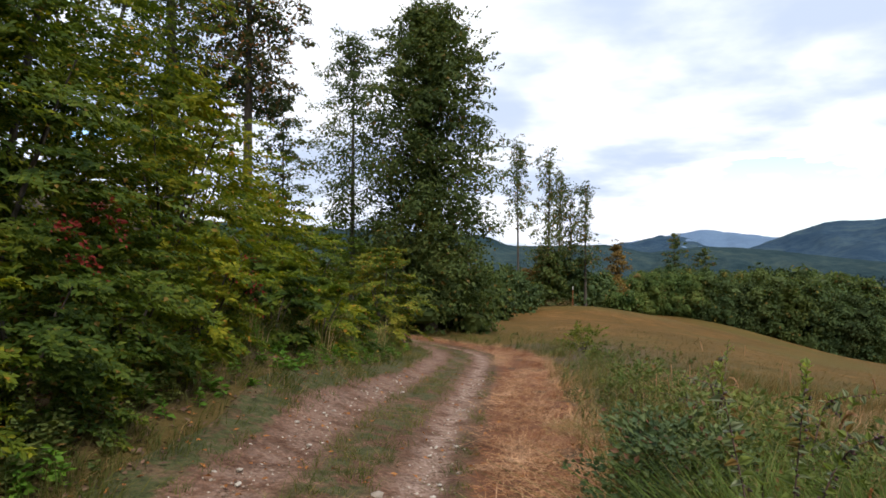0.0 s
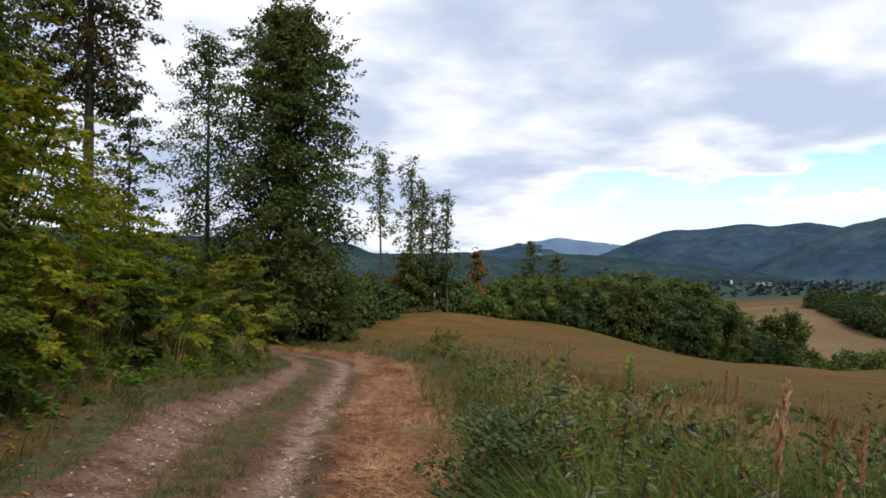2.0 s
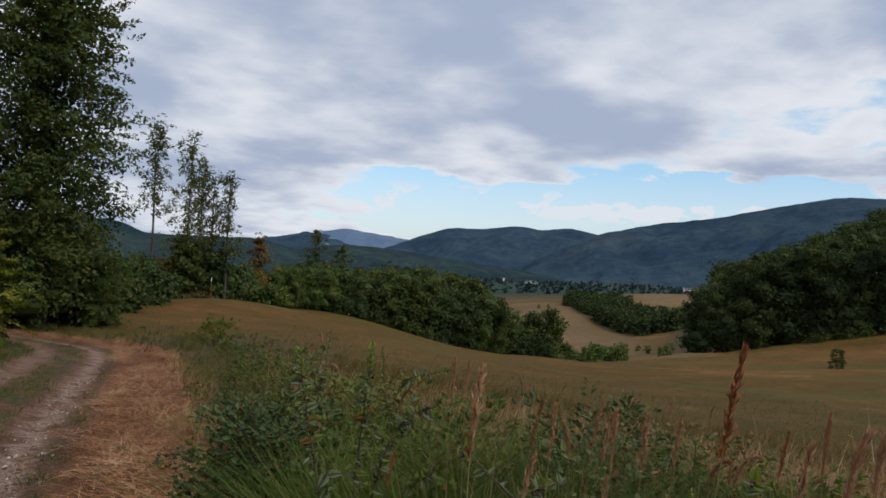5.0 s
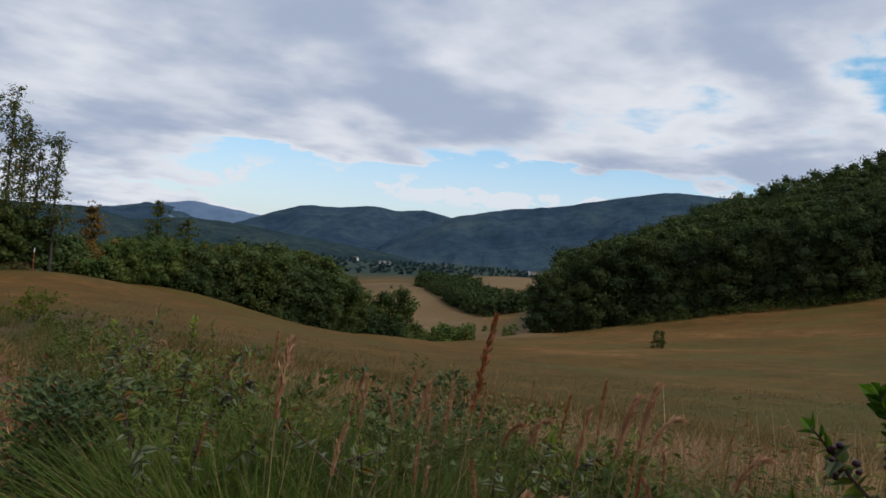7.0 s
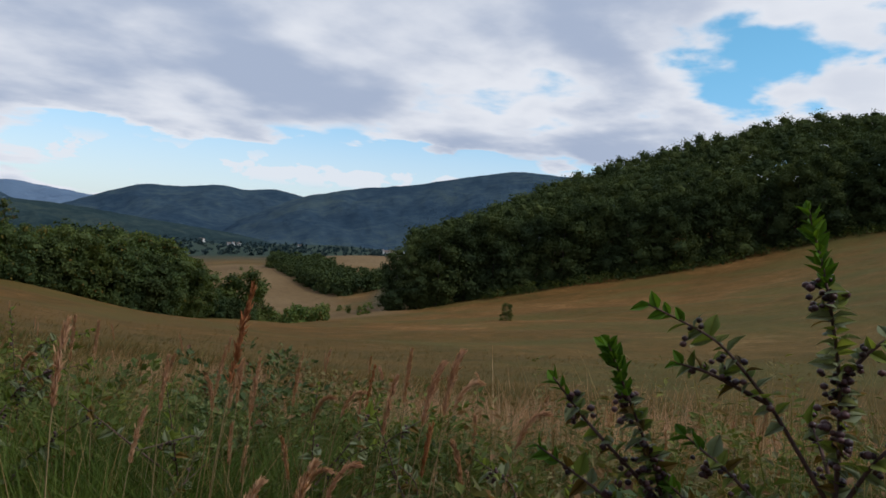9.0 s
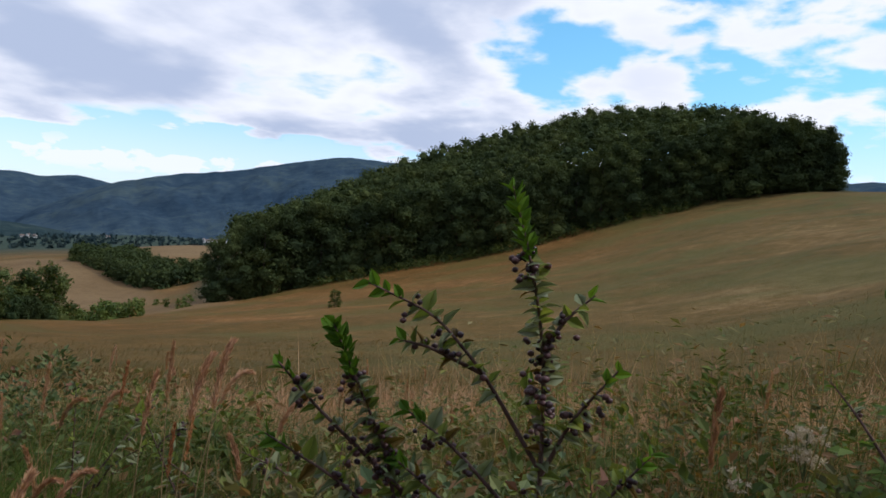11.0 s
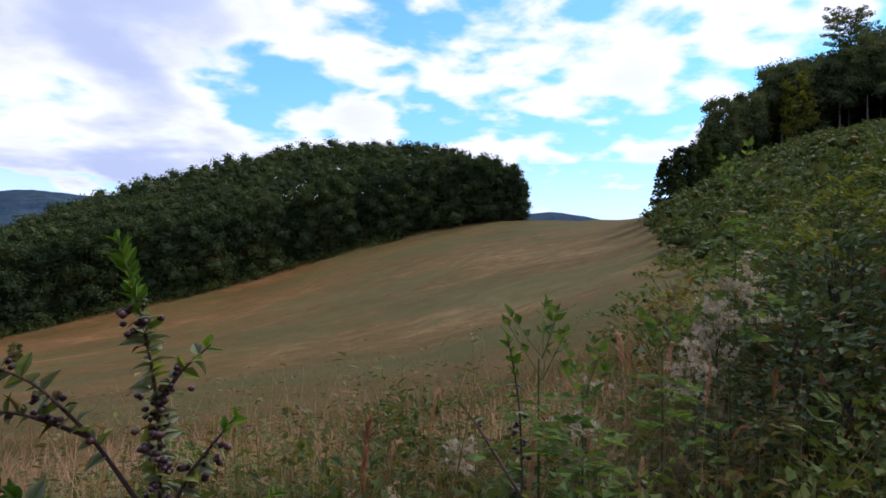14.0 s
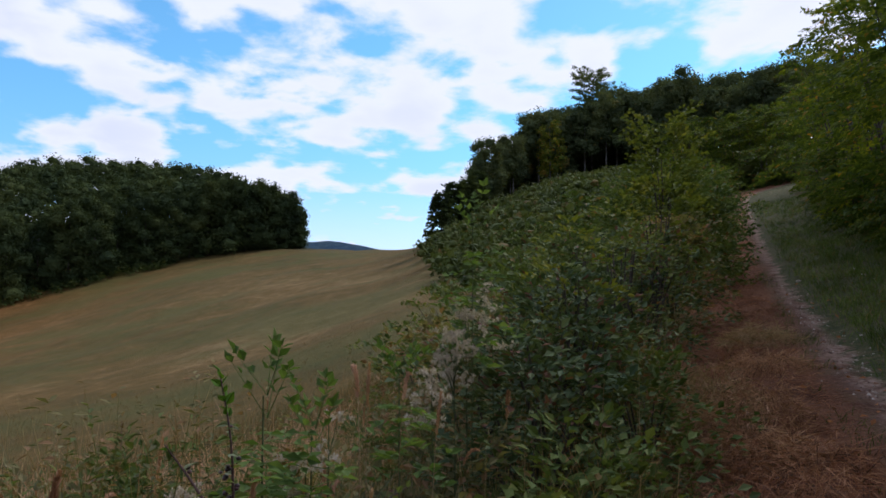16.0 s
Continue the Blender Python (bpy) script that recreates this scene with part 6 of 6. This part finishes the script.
def berry_herb(root, stems, group="berry plants", leaves=1.7, size=0.66, fruit=0.5, dull=False):
    """A branching herb with dark stems, ovate leaves and black berries. stems: lists of places, in the world."""
    ob = thing("berry_plant", "wild berry herb with dark stems and black berries", "plant", group, at=root)
    r0 = np.array(root)
    for j, pts in enumerate(stems):
        q = curve(pts, 16) - r0
        length = np.linalg.norm(np.diff(q, axis=0), axis=1).sum()
        g = Geo()
        tube(g, q, np.linspace(0.0056 if j == 0 else 0.0040, 0.0014, len(q)), 6)
        part("stem", g, M["stem"], ob, smooth=True)
        count = int(max(6, length / 0.02 * leaves))
        for i in range(count):
            s = 0.25 + 0.75 * (i + rng.uniform(0, 1)) / count
            f = s * (len(q) - 1)
            a = min(int(f), len(q) - 2)
            at = q[a] + (q[a + 1] - q[a]) * (f - a)
            along = unit(q[a + 1] - q[a])
            turn = i * 2.4 + rng.uniform(-0.4, 0.4)
            out = unit(np.cross(along, [math.sin(turn), math.cos(turn), 0.3]))
            if s > 0.82:
                o = part("leaf", HERB[2] if dull else TIP, None, ob)
                axis = out * 0.8 + along * 0.8
            else:
                o = part("leaf", HERB[int(rng.choice(4, p=[0.22, 0.48, 0.18, 0.12]))], None, ob)
                axis = out + along * 0.35
                if axis[2] < -0.4:
                    axis[2] *= 0.3
            k = rng.uniform(0.7, 1.25) * size * (0.8 if s > 0.82 else 1.0)
            o.matrix_basis = aim(at, axis, (rng.uniform(-1.1, 0.5), rng.uniform(-0.8, 0.8), 0.75)) @ Matrix.Scale(k, 4)
            if s < 0.86 and rng.uniform() < fruit * (1.0 if math.sin(s * 23 + j) > -0.3 else 0.3):
                for _ in range(rng.integers(1, 5)):
                    b = part("berry", BERRY, None, ob)
                    b.matrix_basis = Matrix.Translation(at + out * rng.uniform(0.006, 0.018) + rng.normal(0, 0.006, 3) + [0, 0, -0.01]) @ Matrix.Scale(rng.uniform(0.7, 1.15), 4)
    return ob


def ground_at(x, y):
    return float(height(x, y))


berry_herb((1.478, -0.165, ground_at(1.478, -0.165)), [
    [(1.478, -0.165, -0.020), (1.460, -0.165, 0.805), (1.460, -0.156, 1.184), (1.460, -0.156, 1.377), (1.451, -0.129, 1.527), (1.434, -0.094, 1.650)],
    [(1.460, -0.156, 1.219), (1.434, -0.068, 1.360), (1.398, 0.003, 1.448), (1.354, 0.099, 1.492)],
    [(1.460, -0.156, 1.210), (1.460, -0.200, 1.307), (1.478, -0.261, 1.386)],
    [(1.460, -0.156, 1.113), (1.416, -0.033, 1.245), (1.390, 0.038, 1.298)],
    [(1.460, -0.147, 1.404), (1.469, -0.182, 1.457), (1.486, -0.217, 1.492)],
    [(1.460, -0.138, 1.025), (1.434, -0.006, 1.157), (1.407, 0.073, 1.219)],
    [(1.460, -0.156, 1.025), (1.486, -0.244, 1.175), (1.504, -0.314, 1.263)],
    [(1.460, -0.156, 1.245), (1.513, -0.121, 1.307), (1.566, -0.094, 1.333)],
    [(1.434, -0.068, 1.360), (1.416, 0.020, 1.395), (1.398, 0.064, 1.404)],
])
berry_herb((1.425, 0.003, ground_at(1.425, 0.003)), [
    [(1.425, 0.003, -0.020), (1.434, 0.038, 0.805), (1.416, 0.064, 1.184), (1.390, 0.117, 1.307), (1.363, 0.161, 1.421)],
    [(1.425, 0.055, 1.157), (1.354, 0.179, 1.289), (1.319, 0.231, 1.360)],
    [(1.425, 0.038, 1.069), (1.372, 0.143, 1.175), (1.319, 0.249, 1.245)],
])
berry_herb((2.02, -0.78, ground_at(2.02, -0.78)), [
    [(2.02, -0.78, 0), (2.02, -0.75, 0.7), (2.02, -0.75, 1.16), (2.02, -0.74, 1.33), (2.02, -0.71, 1.47)],
    [(2.02, -0.75, 1.1), (2.05, -0.65, 1.25), (2.08, -0.6, 1.31)],
], leaves=0.6)
berry_herb((1.42, 2.45, ground_at(1.42, 2.45)), [
    [(1.3, 2.5, 0), (1.28, 2.45, 0.5), (1.33, 2.42, 0.8), (1.42, 2.4, 0.94), (1.6, 2.3, 0.99)],
    [(1.2, 2.5, 0), (1.12, 2.55, 0.6), (1.05, 2.6, 1.0), (1.03, 2.62, 1.16)],
    [(1.2, 2.5, 0), (1.22, 2.45, 0.6), (1.24, 2.42, 1.0), (1.25, 2.4, 1.2)],
    [(1.3, 2.5, 0.3), (1.4, 2.35, 0.65), (1.52, 2.2, 0.8)],
    [(1.2, 2.5, 0.3), (1.1, 2.4, 0.65), (1.05, 2.3, 0.82)],
], leaves=0.9, size=1.05, fruit=0.5, dull=True)
for x, y, h in ((1.75, 1.95, 1.0), (1.95, 1.5, 1.02), (1.72, 3.3, 1.05), (1.7, 4.4, 1.0), (2.15, 1.15, 0.98), (1.9, 0.55, 1.05), (2.3, -0.1, 1.0), (2.5, -1.05, 1.15)):
    berry_herb((x, y, ground_at(x, y)), [[(x, y, 0), (x + 0.03, y - 0.02, h * 0.5), (x + rng.uniform(-0.15, 0.15), y + rng.uniform(-0.15, 0.15), h)]] + [[(x + 0.02, y, h * f), (x + rng.uniform(-0.2, 0.2), y + rng.uniform(-0.2, 0.2), h * (f + 0.22)), (x + rng.uniform(-0.35, 0.35), y + rng.uniform(-0.35, 0.35), h * (f + 0.34))] for f in (0.35, 0.5, 0.6)], size=0.95, fruit=0.35, leaves=0.9, dull=True)


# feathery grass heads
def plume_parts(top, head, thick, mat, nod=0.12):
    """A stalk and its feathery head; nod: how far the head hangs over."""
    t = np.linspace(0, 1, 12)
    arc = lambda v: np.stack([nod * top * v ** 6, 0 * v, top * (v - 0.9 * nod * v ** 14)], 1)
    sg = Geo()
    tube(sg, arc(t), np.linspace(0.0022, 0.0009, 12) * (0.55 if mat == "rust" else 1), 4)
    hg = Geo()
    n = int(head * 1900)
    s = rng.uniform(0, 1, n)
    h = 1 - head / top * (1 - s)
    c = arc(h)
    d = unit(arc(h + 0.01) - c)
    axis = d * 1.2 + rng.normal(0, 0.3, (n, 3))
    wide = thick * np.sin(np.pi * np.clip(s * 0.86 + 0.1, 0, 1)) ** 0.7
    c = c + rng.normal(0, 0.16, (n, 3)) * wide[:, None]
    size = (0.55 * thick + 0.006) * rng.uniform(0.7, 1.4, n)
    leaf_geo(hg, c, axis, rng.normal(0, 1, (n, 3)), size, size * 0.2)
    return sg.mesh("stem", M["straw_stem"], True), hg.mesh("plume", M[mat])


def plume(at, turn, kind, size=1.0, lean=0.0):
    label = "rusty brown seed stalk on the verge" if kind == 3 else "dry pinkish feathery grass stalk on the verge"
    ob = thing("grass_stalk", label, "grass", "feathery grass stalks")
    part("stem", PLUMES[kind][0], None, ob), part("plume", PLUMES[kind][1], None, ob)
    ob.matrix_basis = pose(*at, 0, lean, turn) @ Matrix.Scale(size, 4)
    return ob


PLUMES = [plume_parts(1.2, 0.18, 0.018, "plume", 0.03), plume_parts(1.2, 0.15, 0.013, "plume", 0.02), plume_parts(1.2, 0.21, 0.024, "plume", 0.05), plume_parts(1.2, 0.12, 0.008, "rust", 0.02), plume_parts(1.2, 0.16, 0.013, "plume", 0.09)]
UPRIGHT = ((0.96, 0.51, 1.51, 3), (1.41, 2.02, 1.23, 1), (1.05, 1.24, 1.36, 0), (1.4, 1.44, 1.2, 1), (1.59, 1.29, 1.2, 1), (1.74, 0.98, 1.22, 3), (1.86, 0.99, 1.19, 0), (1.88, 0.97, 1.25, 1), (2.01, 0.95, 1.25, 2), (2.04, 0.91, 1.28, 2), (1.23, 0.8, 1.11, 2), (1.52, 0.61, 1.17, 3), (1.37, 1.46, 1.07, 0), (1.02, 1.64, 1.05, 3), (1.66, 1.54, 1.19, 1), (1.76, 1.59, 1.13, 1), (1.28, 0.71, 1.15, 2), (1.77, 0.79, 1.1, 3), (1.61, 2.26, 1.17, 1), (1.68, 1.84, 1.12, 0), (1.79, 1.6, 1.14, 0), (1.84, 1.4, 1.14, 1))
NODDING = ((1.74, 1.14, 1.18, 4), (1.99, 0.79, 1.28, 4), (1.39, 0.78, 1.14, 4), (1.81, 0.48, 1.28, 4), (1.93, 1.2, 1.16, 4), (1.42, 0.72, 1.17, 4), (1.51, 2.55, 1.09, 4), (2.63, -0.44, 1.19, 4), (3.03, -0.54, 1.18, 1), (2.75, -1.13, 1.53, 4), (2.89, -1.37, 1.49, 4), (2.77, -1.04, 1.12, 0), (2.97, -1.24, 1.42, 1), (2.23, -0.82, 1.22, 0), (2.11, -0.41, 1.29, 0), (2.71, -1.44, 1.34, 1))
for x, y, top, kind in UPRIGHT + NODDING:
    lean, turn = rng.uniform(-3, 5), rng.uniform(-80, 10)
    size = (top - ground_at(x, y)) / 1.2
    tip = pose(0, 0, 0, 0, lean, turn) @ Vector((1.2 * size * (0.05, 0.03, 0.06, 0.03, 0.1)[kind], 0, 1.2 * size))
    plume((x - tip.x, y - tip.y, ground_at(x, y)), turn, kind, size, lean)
xy, u = band(130, 2.3, 5.0, 10)
for (x, y), _ in zip(xy, u):
    if clear_of_eye(np.array([[x, y]]), 1.3)[0]:
        plume((x, y, ground_at(x, y)), rng.uniform(0, 360), int(rng.choice(5, p=[0.3, 0.28, 0.14, 0.04, 0.24])), rng.uniform(0.72, 0.95), rng.uniform(-8, 8))


# pale woolly seed heads
def tuft_mesh():
    """A loose panicle of woolly tufts."""
    g = Geo()
    n = 11
    t = rng.uniform(0, 1, n)
    c = np.stack([rng.normal(0, 0.02, n), rng.normal(0, 0.02, n), 0.045 * t], 1)
    lump_geo(g, c, 0.0065, 22, 0.012, 1.0, 0.2, 0.3, core=0.05)
    return g.mesh("seed_head", M["fluff"])


TUFTS = [tuft_mesh() for _ in range(5)]


def fluff_herb(x, y, top, spread, heads):
    ob = thing("fluffy_weed", "tall weed with pale woolly seed heads", "weed", "woolly weeds", at=(x, y, ground_at(x, y)))
    g = Geo()
    t = np.linspace(0, 1, 6)
    tube(g, np.stack([0.05 * t ** 2, 0 * t, top * 0.95 * t], 1), np.linspace(0.006, 0.002, 6), 5)
    part("stem", g, M["green_stem"], ob, smooth=True)
    for i in range(heads):
        a, r, h = rng.uniform(0, 6.28), spread * rng.uniform(0.05, 1), top * (1 - 0.2 * rng.uniform(0, 1) ** 1.2)
        c = np.array([0.05 + r * math.sin(a), r * math.cos(a), h - r * 0.7 - 0.03])
        sg = Geo()
        tube(sg, [(0.04, 0, c[2] - 0.12), (c[0] * 0.6, c[1] * 0.6, c[2] - 0.04), tuple(c)], [0.002, 0.0015, 0.001], 4)
        part("twig", sg, M["green_stem"], ob)
        o = part("seed_head", TUFTS[i % 5], None, ob)
        o.matrix_basis = pose(*c, rng.uniform(-35, 35), rng.uniform(-35, 35), rng.uniform(0, 360)) @ Matrix.Scale(rng.uniform(0.75, 1.3), 4)
    lg = Geo()
    n = 60
    s = rng.uniform(0.1, 0.85, n)
    a = rng.uniform(0, 6.28, n)
    leaf_geo(lg, np.stack([0.05 * s ** 2, 0 * s, top * s], 1), np.stack([np.sin(a), np.cos(a), rng.uniform(-0.3, 0.4, n)], 1), np.array([0, 0, 1.0]) + rng.normal(0, 0.3, (n, 3)), 0.1 * (1.2 - s), 0.03)
    part("foliage", lg, M["weed_grey"], ob)


for x, y, top, spread, heads in ((3.23, -1.66, 1.58, 0.12, 13), (3.08, -1.52, 1.44, 0.1, 10), (3.6, -1.98, 1.76, 0.1, 7), (3.36, -1.76, 1.64, 0.1, 8), (2.66, -0.62, 1.12, 0.1, 4), (2.24, -0.46, 1.1, 0.08, 3), (3.0, -1.1, 1.25, 0.1, 4), (2.4, -0.95, 1.2, 0.09, 4)):
    fluff_herb(x, y, top - ground_at(x, y), spread, heads)


# young elder-like shoots with feathered leaves
def feather_shoot(x, y, top, tiers):
    ob = thing("sapling", "bright green feather-leaved sapling on the verge", "sapling", "feather-leaved saplings", at=(x, y, ground_at(x, y)))
    g = Geo()
    tube(g, [(0, 0, 0), (0.02, 0.01, top * 0.5), (0, 0.02, top)], [0.007, 0.005, 0.002], 6)
    part("stem", g, M["green_stem"], ob, smooth=True)
    for i in range(tiers):
        z = top * (1 - 0.042 * i)
        for side in range(3 + (i > 1)):
            a = i * 1.57 + side * 2.2 + rng.uniform(-0.5, 0.5)
            out = np.array([math.sin(a), math.cos(a), rng.uniform(0.1, 0.7) + 1.6 * (i < 2)])
            L = (0.085 + 0.014 * i) * rng.uniform(0.7, 1.25)
            s = np.append(np.repeat([0.4, 0.68, 0.9], 2), 0.95)
            sign = np.array([1.0, -1.0, 1.0, -1.0, 1.0, -1.0, 0.0])
            across = np.cross(out, [0, 0, 1.0])
            c = np.array([0, 0.01, z]) + out * (s * L)[:, None] - np.array([0, 0, 1.0]) * (0.5 * L * s ** 2)[:, None]
            lg = Geo()
            tube(lg, [(0, 0.01, z), tuple(c[-1])], [0.0015, 0.0008], 3)
            size = (0.038 + 0.003 * i) * rng.uniform(0.75, 1.2, 7)
            leaf_geo(lg, c, out[None] * (0.55 + (sign == 0))[:, None] + across[None] * sign[:, None] + rng.normal(0, 0.2, (7, 3)) - [0, 0, 0.25], np.tile([0, 0, 1.0], (7, 1)) + rng.normal(0, 0.45, (7, 3)), size, size * 0.58)
            part("frond", lg, M["shoot"], ob)


for x, y, top, tiers in ((2.31, -0.84, 1.38, 9), (2.42, -0.98, 1.27, 8), (3.43, -1.82, 2.0, 9), (2.9, -1.35, 1.35, 7)):
    feather_shoot(x, y, top - ground_at(x, y), tiers)


# dark drying weeds and a young conifer among the grass
def spire(x, y, top, label, mat, R=0.12):
    ob = thing("weed", label, "weed", "drying weeds", at=(x, y, ground_at(x, y)))
    g = Geo()
    tube(g, [(0, 0, 0), (0.01, 0, top * 0.5), (0.02, 0.01, top)], [0.006, 0.004, 0.001], 5)
    part("stem", g, M["stem"], ob, smooth=True)
    n = 260
    s = rng.uniform(0.2, 0.97, n)
    a = rng.uniform(0, 6.28, n)
    d = np.stack([np.sin(a), np.cos(a), rng.uniform(0.1, 0.8, n)], 1)
    lg = Geo()
    leaf_geo(lg, np.stack([0 * s, 0 * s, top * s], 1) + d * (R * (1.05 - s) * rng.uniform(0.1, 1, n))[:, None], d, rng.normal(0, 1, (n, 3)), 0.06, 0.016)
    part("foliage", lg, M[mat], ob)


for x, y, top, mat in ((3.64, -0.33, 1.12, "tree"), (3.2, 0.4, 0.85, "weed_grey"), (3.4, -1.0, 1.05, "russet")):
    spire(x, y, top - ground_at(x, y), "dark drying weed standing in the verge", mat)

# heaps of cut dry grass beside the straw
def heap(x, y, R, top, mat="dry"):
    g = Geo()
    n = 1500
    a, r = rng.uniform(0, 6.28, n), np.sqrt(rng.uniform(0, 1, n))
    c = np.stack([np.sin(a) * r * R, np.cos(a) * r * R, top * (1 - r ** 2) * rng.uniform(0.4, 1, n)], 1)
    out = np.stack([np.sin(a), np.cos(a), -0.7 * np.ones(n)], 1) + rng.normal(0, 1.0, (n, 3))
    leaf_geo(g, c, out, rng.normal(0, 1, (n, 3)), 0.15 * rng.uniform(0.5, 1.3, n), 0.005)
    ob = new("grass_heap", g.mesh("grass_heap", M[mat]))
    ob.matrix_basis = pose(x, y, ground_at(x, y))
    tagged(ob, "heap of cut dry grass beside the track", "grass heap", "", "stuff")


heap(4.62, -4.05, 0.4, 0.45)
heap(4.3, -4.15, 0.34, 0.34, "pale")
heap(3.9, -3.75, 0.36, 0.18, "pale")
heap(3.45, -3.8, 0.45, 0.12, "straw")
heap(5.4, -5.25, 0.4, 0.16, "pale")
heap(1.25, 4.6, 0.4, 0.16)
heap(1.5, 7.5, 0.45, 0.16)
heap(6.3, -6.0, 0.4, 0.22)

# a red bramble spray and a red-leaved bush in the hedge
for x, y, z, n in ((-3.0, 5.5, 1.75, 14), (-2.45, 8.4, 1.2, 8)):
    g = Geo()
    b = np.array([x, y, z]) + rng.normal(0, 0.13, (n, 3))
    sprays(g, b, rng.normal(0, 1, (n, 3)) + [0.6, -0.2, 0], 0.3, 12, 0.05, 0.4)
    tagged(new("creeper", g.mesh("creeper", M["red"])), "reddened creeper leaves climbing in the hedge", "creeper")

# ---- small things on the far side ----
post = thing("marker_post", "thin orange marker post with a white top", "post")
put(post, 10.4, 47)
g = Geo()
tube(g, [(0, 0, -0.2), (0, 0, 0.5), (0, 0, 1.1)], [0.02, 0.02, 0.02], 8)
part("shaft", g, M["orange"], post)
g = Geo()
tube(g, [(0, 0, 1.1), (0, 0, 1.2), (0, 0, 1.34)], [0.03, 0.03, 0.02], 8)
part("cap", g, M["wall"], post, "white cap")
hx, hy = bearing(9.3, 46.5)
heap(hx, hy, 1.3, 0.6)

def house(az, d, w, l, h, turn):
    xy = bearing(az, d)
    ob = thing("house", "white house with a tiled gable roof in the valley", "house", "valley houses", at=(xy[0], xy[1], ground_at(*xy)), turn=turn)
    g = Geo()
    x, y = w / 2, l / 2
    v = [(-x, -y, -1), (x, -y, -1), (x, y, -1), (-x, y, -1), (-x, -y, h), (x, -y, h), (x, y, h), (-x, y, h), (0, -y, h + w * 0.45), (0, y, h + w * 0.45)]
    g.add(v, [(0, 1, 5), (0, 5, 4), (1, 2, 6), (1, 6, 5), (2, 3, 7), (2, 7, 6), (3, 0, 4), (3, 4, 7), (4, 5, 8), (6, 7, 9)])
    part("wall", g, M["wall"], ob)
    e, o = 0.4, 0.15
    for s in (-1, 1):
        r = Geo()
        a = [(s * (x + e), -y - e, h - e * 0.9), (s * (x + e), y + e, h - e * 0.9), (0, y + e, h + w * 0.45), (0, -y - e, h + w * 0.45)]
        up = [(p[0], p[1], p[2] + 0.25) for p in a]
        r.add(a + up, [(0, 1, 2), (0, 2, 3), (4, 5, 6), (4, 6, 7), (0, 1, 5), (0, 5, 4), (1, 2, 6), (1, 6, 5), (2, 3, 7), (2, 7, 6), (3, 0, 4), (3, 4, 7)])
        part("roof", r, M["roof"], ob)
    for i in range(3):
        wg = Geo()
        cx = -x + w * (i + 0.5) / 3
        wg.add([(cx - 0.6, -y - 0.04, 1.2), (cx + 0.6, -y - 0.04, 1.2), (cx + 0.6, -y - 0.04, 2.7), (cx - 0.6, -y - 0.04, 2.7)], [(0, 1, 2), (0, 2, 3)])
        part("window", wg, M["glass"], ob)


for az, d, w, l, h, turn in ((35.4, 1130, 5, 7, 3, 30), (35.8, 1140, 6, 7, 4, 100), (36.2, 1135, 5, 7, 4, 0), (40.9, 1100, 6, 8, 4, 60), (33.4, 1180, 7, 9, 5, 20), (48.0, 1080, 8, 9, 5, 10), (48.4, 1090, 8, 10, 5, 50), (48.8, 1085, 8, 9, 5, 80), (47.6, 1110, 8, 9, 5, 120), (49.2, 1110, 8, 9, 5, 0), (48.5, 1150, 8, 9, 5, 30)):
    house(az, d, w * 0.75, l * 0.75, h * 0.75, turn)

# loose gravel, thickest in the ruts
def gravel(n):
    xy, u = band(n, -1.15, 1.0, 13)
    keep = rng.uniform(0, 1, n) < 0.25 + np.exp(-((u - 0.54) / 0.2) ** 2) + 0.5 * np.exp(-((u + 0.6) / 0.3) ** 2)
    xy, u = xy[keep], u[keep]
    m = len(xy)
    c = on_land(xy)
    c[:, 2] -= 0.018 * (np.exp(-((u - 0.56) / 0.22) ** 2) + np.exp(-((u + 0.6) / 0.26) ** 2))
    octa = np.array([(1, 0, 0), (0, 1, 0), (-1, 0, 0), (0, -1, 0), (0.2, 0.1, 0.8), (0, 0, -0.8)])
    s = 0.005 + 0.015 * rng.uniform(0, 1, m) ** 2.5
    v = c[:, None] + octa[None] * s[:, None, None] * rng.uniform(0.6, 1.35, (m, 6, 3))
    f = np.array([(0, 1, 4), (1, 2, 4), (2, 3, 4), (3, 0, 4), (1, 0, 5), (2, 1, 5), (3, 2, 5), (0, 3, 5)])
    g = Geo().add(v.reshape(-1, 3), (f[None] + np.arange(m)[:, None, None] * 6).reshape(-1, 3))
    tagged(new("gravel", g.mesh("gravel", M["gravel"])), "loose pale and reddish gravel lying on the track", "gravel", "", "stuff")


gravel(22000)

# stones of the track
STONES = []
for k in range(5):
    bm = bmesh.new()
    bmesh.ops.create_icosphere(bm, subdivisions=1, radius=1.0)
    for v in bm.verts:
        v.co = Vector((v.co.x * rng.uniform(0.75, 1.2), v.co.y * rng.uniform(0.75, 1.2), v.co.z * rng.uniform(0.4, 0.65)))
    me = bpy.data.meshes.new("stone")
    bm.to_mesh(me), bm.free()
    me.materials.append(M["stone"])
    STONES.append(me)
xy, u = band(240, -1.1, 0.95, 14)
for i, (x, y) in enumerate(xy):
    s = 0.055 if i == 0 else rng.uniform(0.009, 0.03) * (1.7 if rng.uniform() < 0.16 else 1)
    if i == 0:
        x, y = -0.48, 4.85
    o = part("stone", STONES[i % 5], None, road)
    o.matrix_basis = pose(x, y, ground_at(x, y) - 0.005 + s * 0.2, rng.uniform(-20, 20), rng.uniform(-20, 20), rng.uniform(0, 360)) @ Matrix.Scale(s, 4)
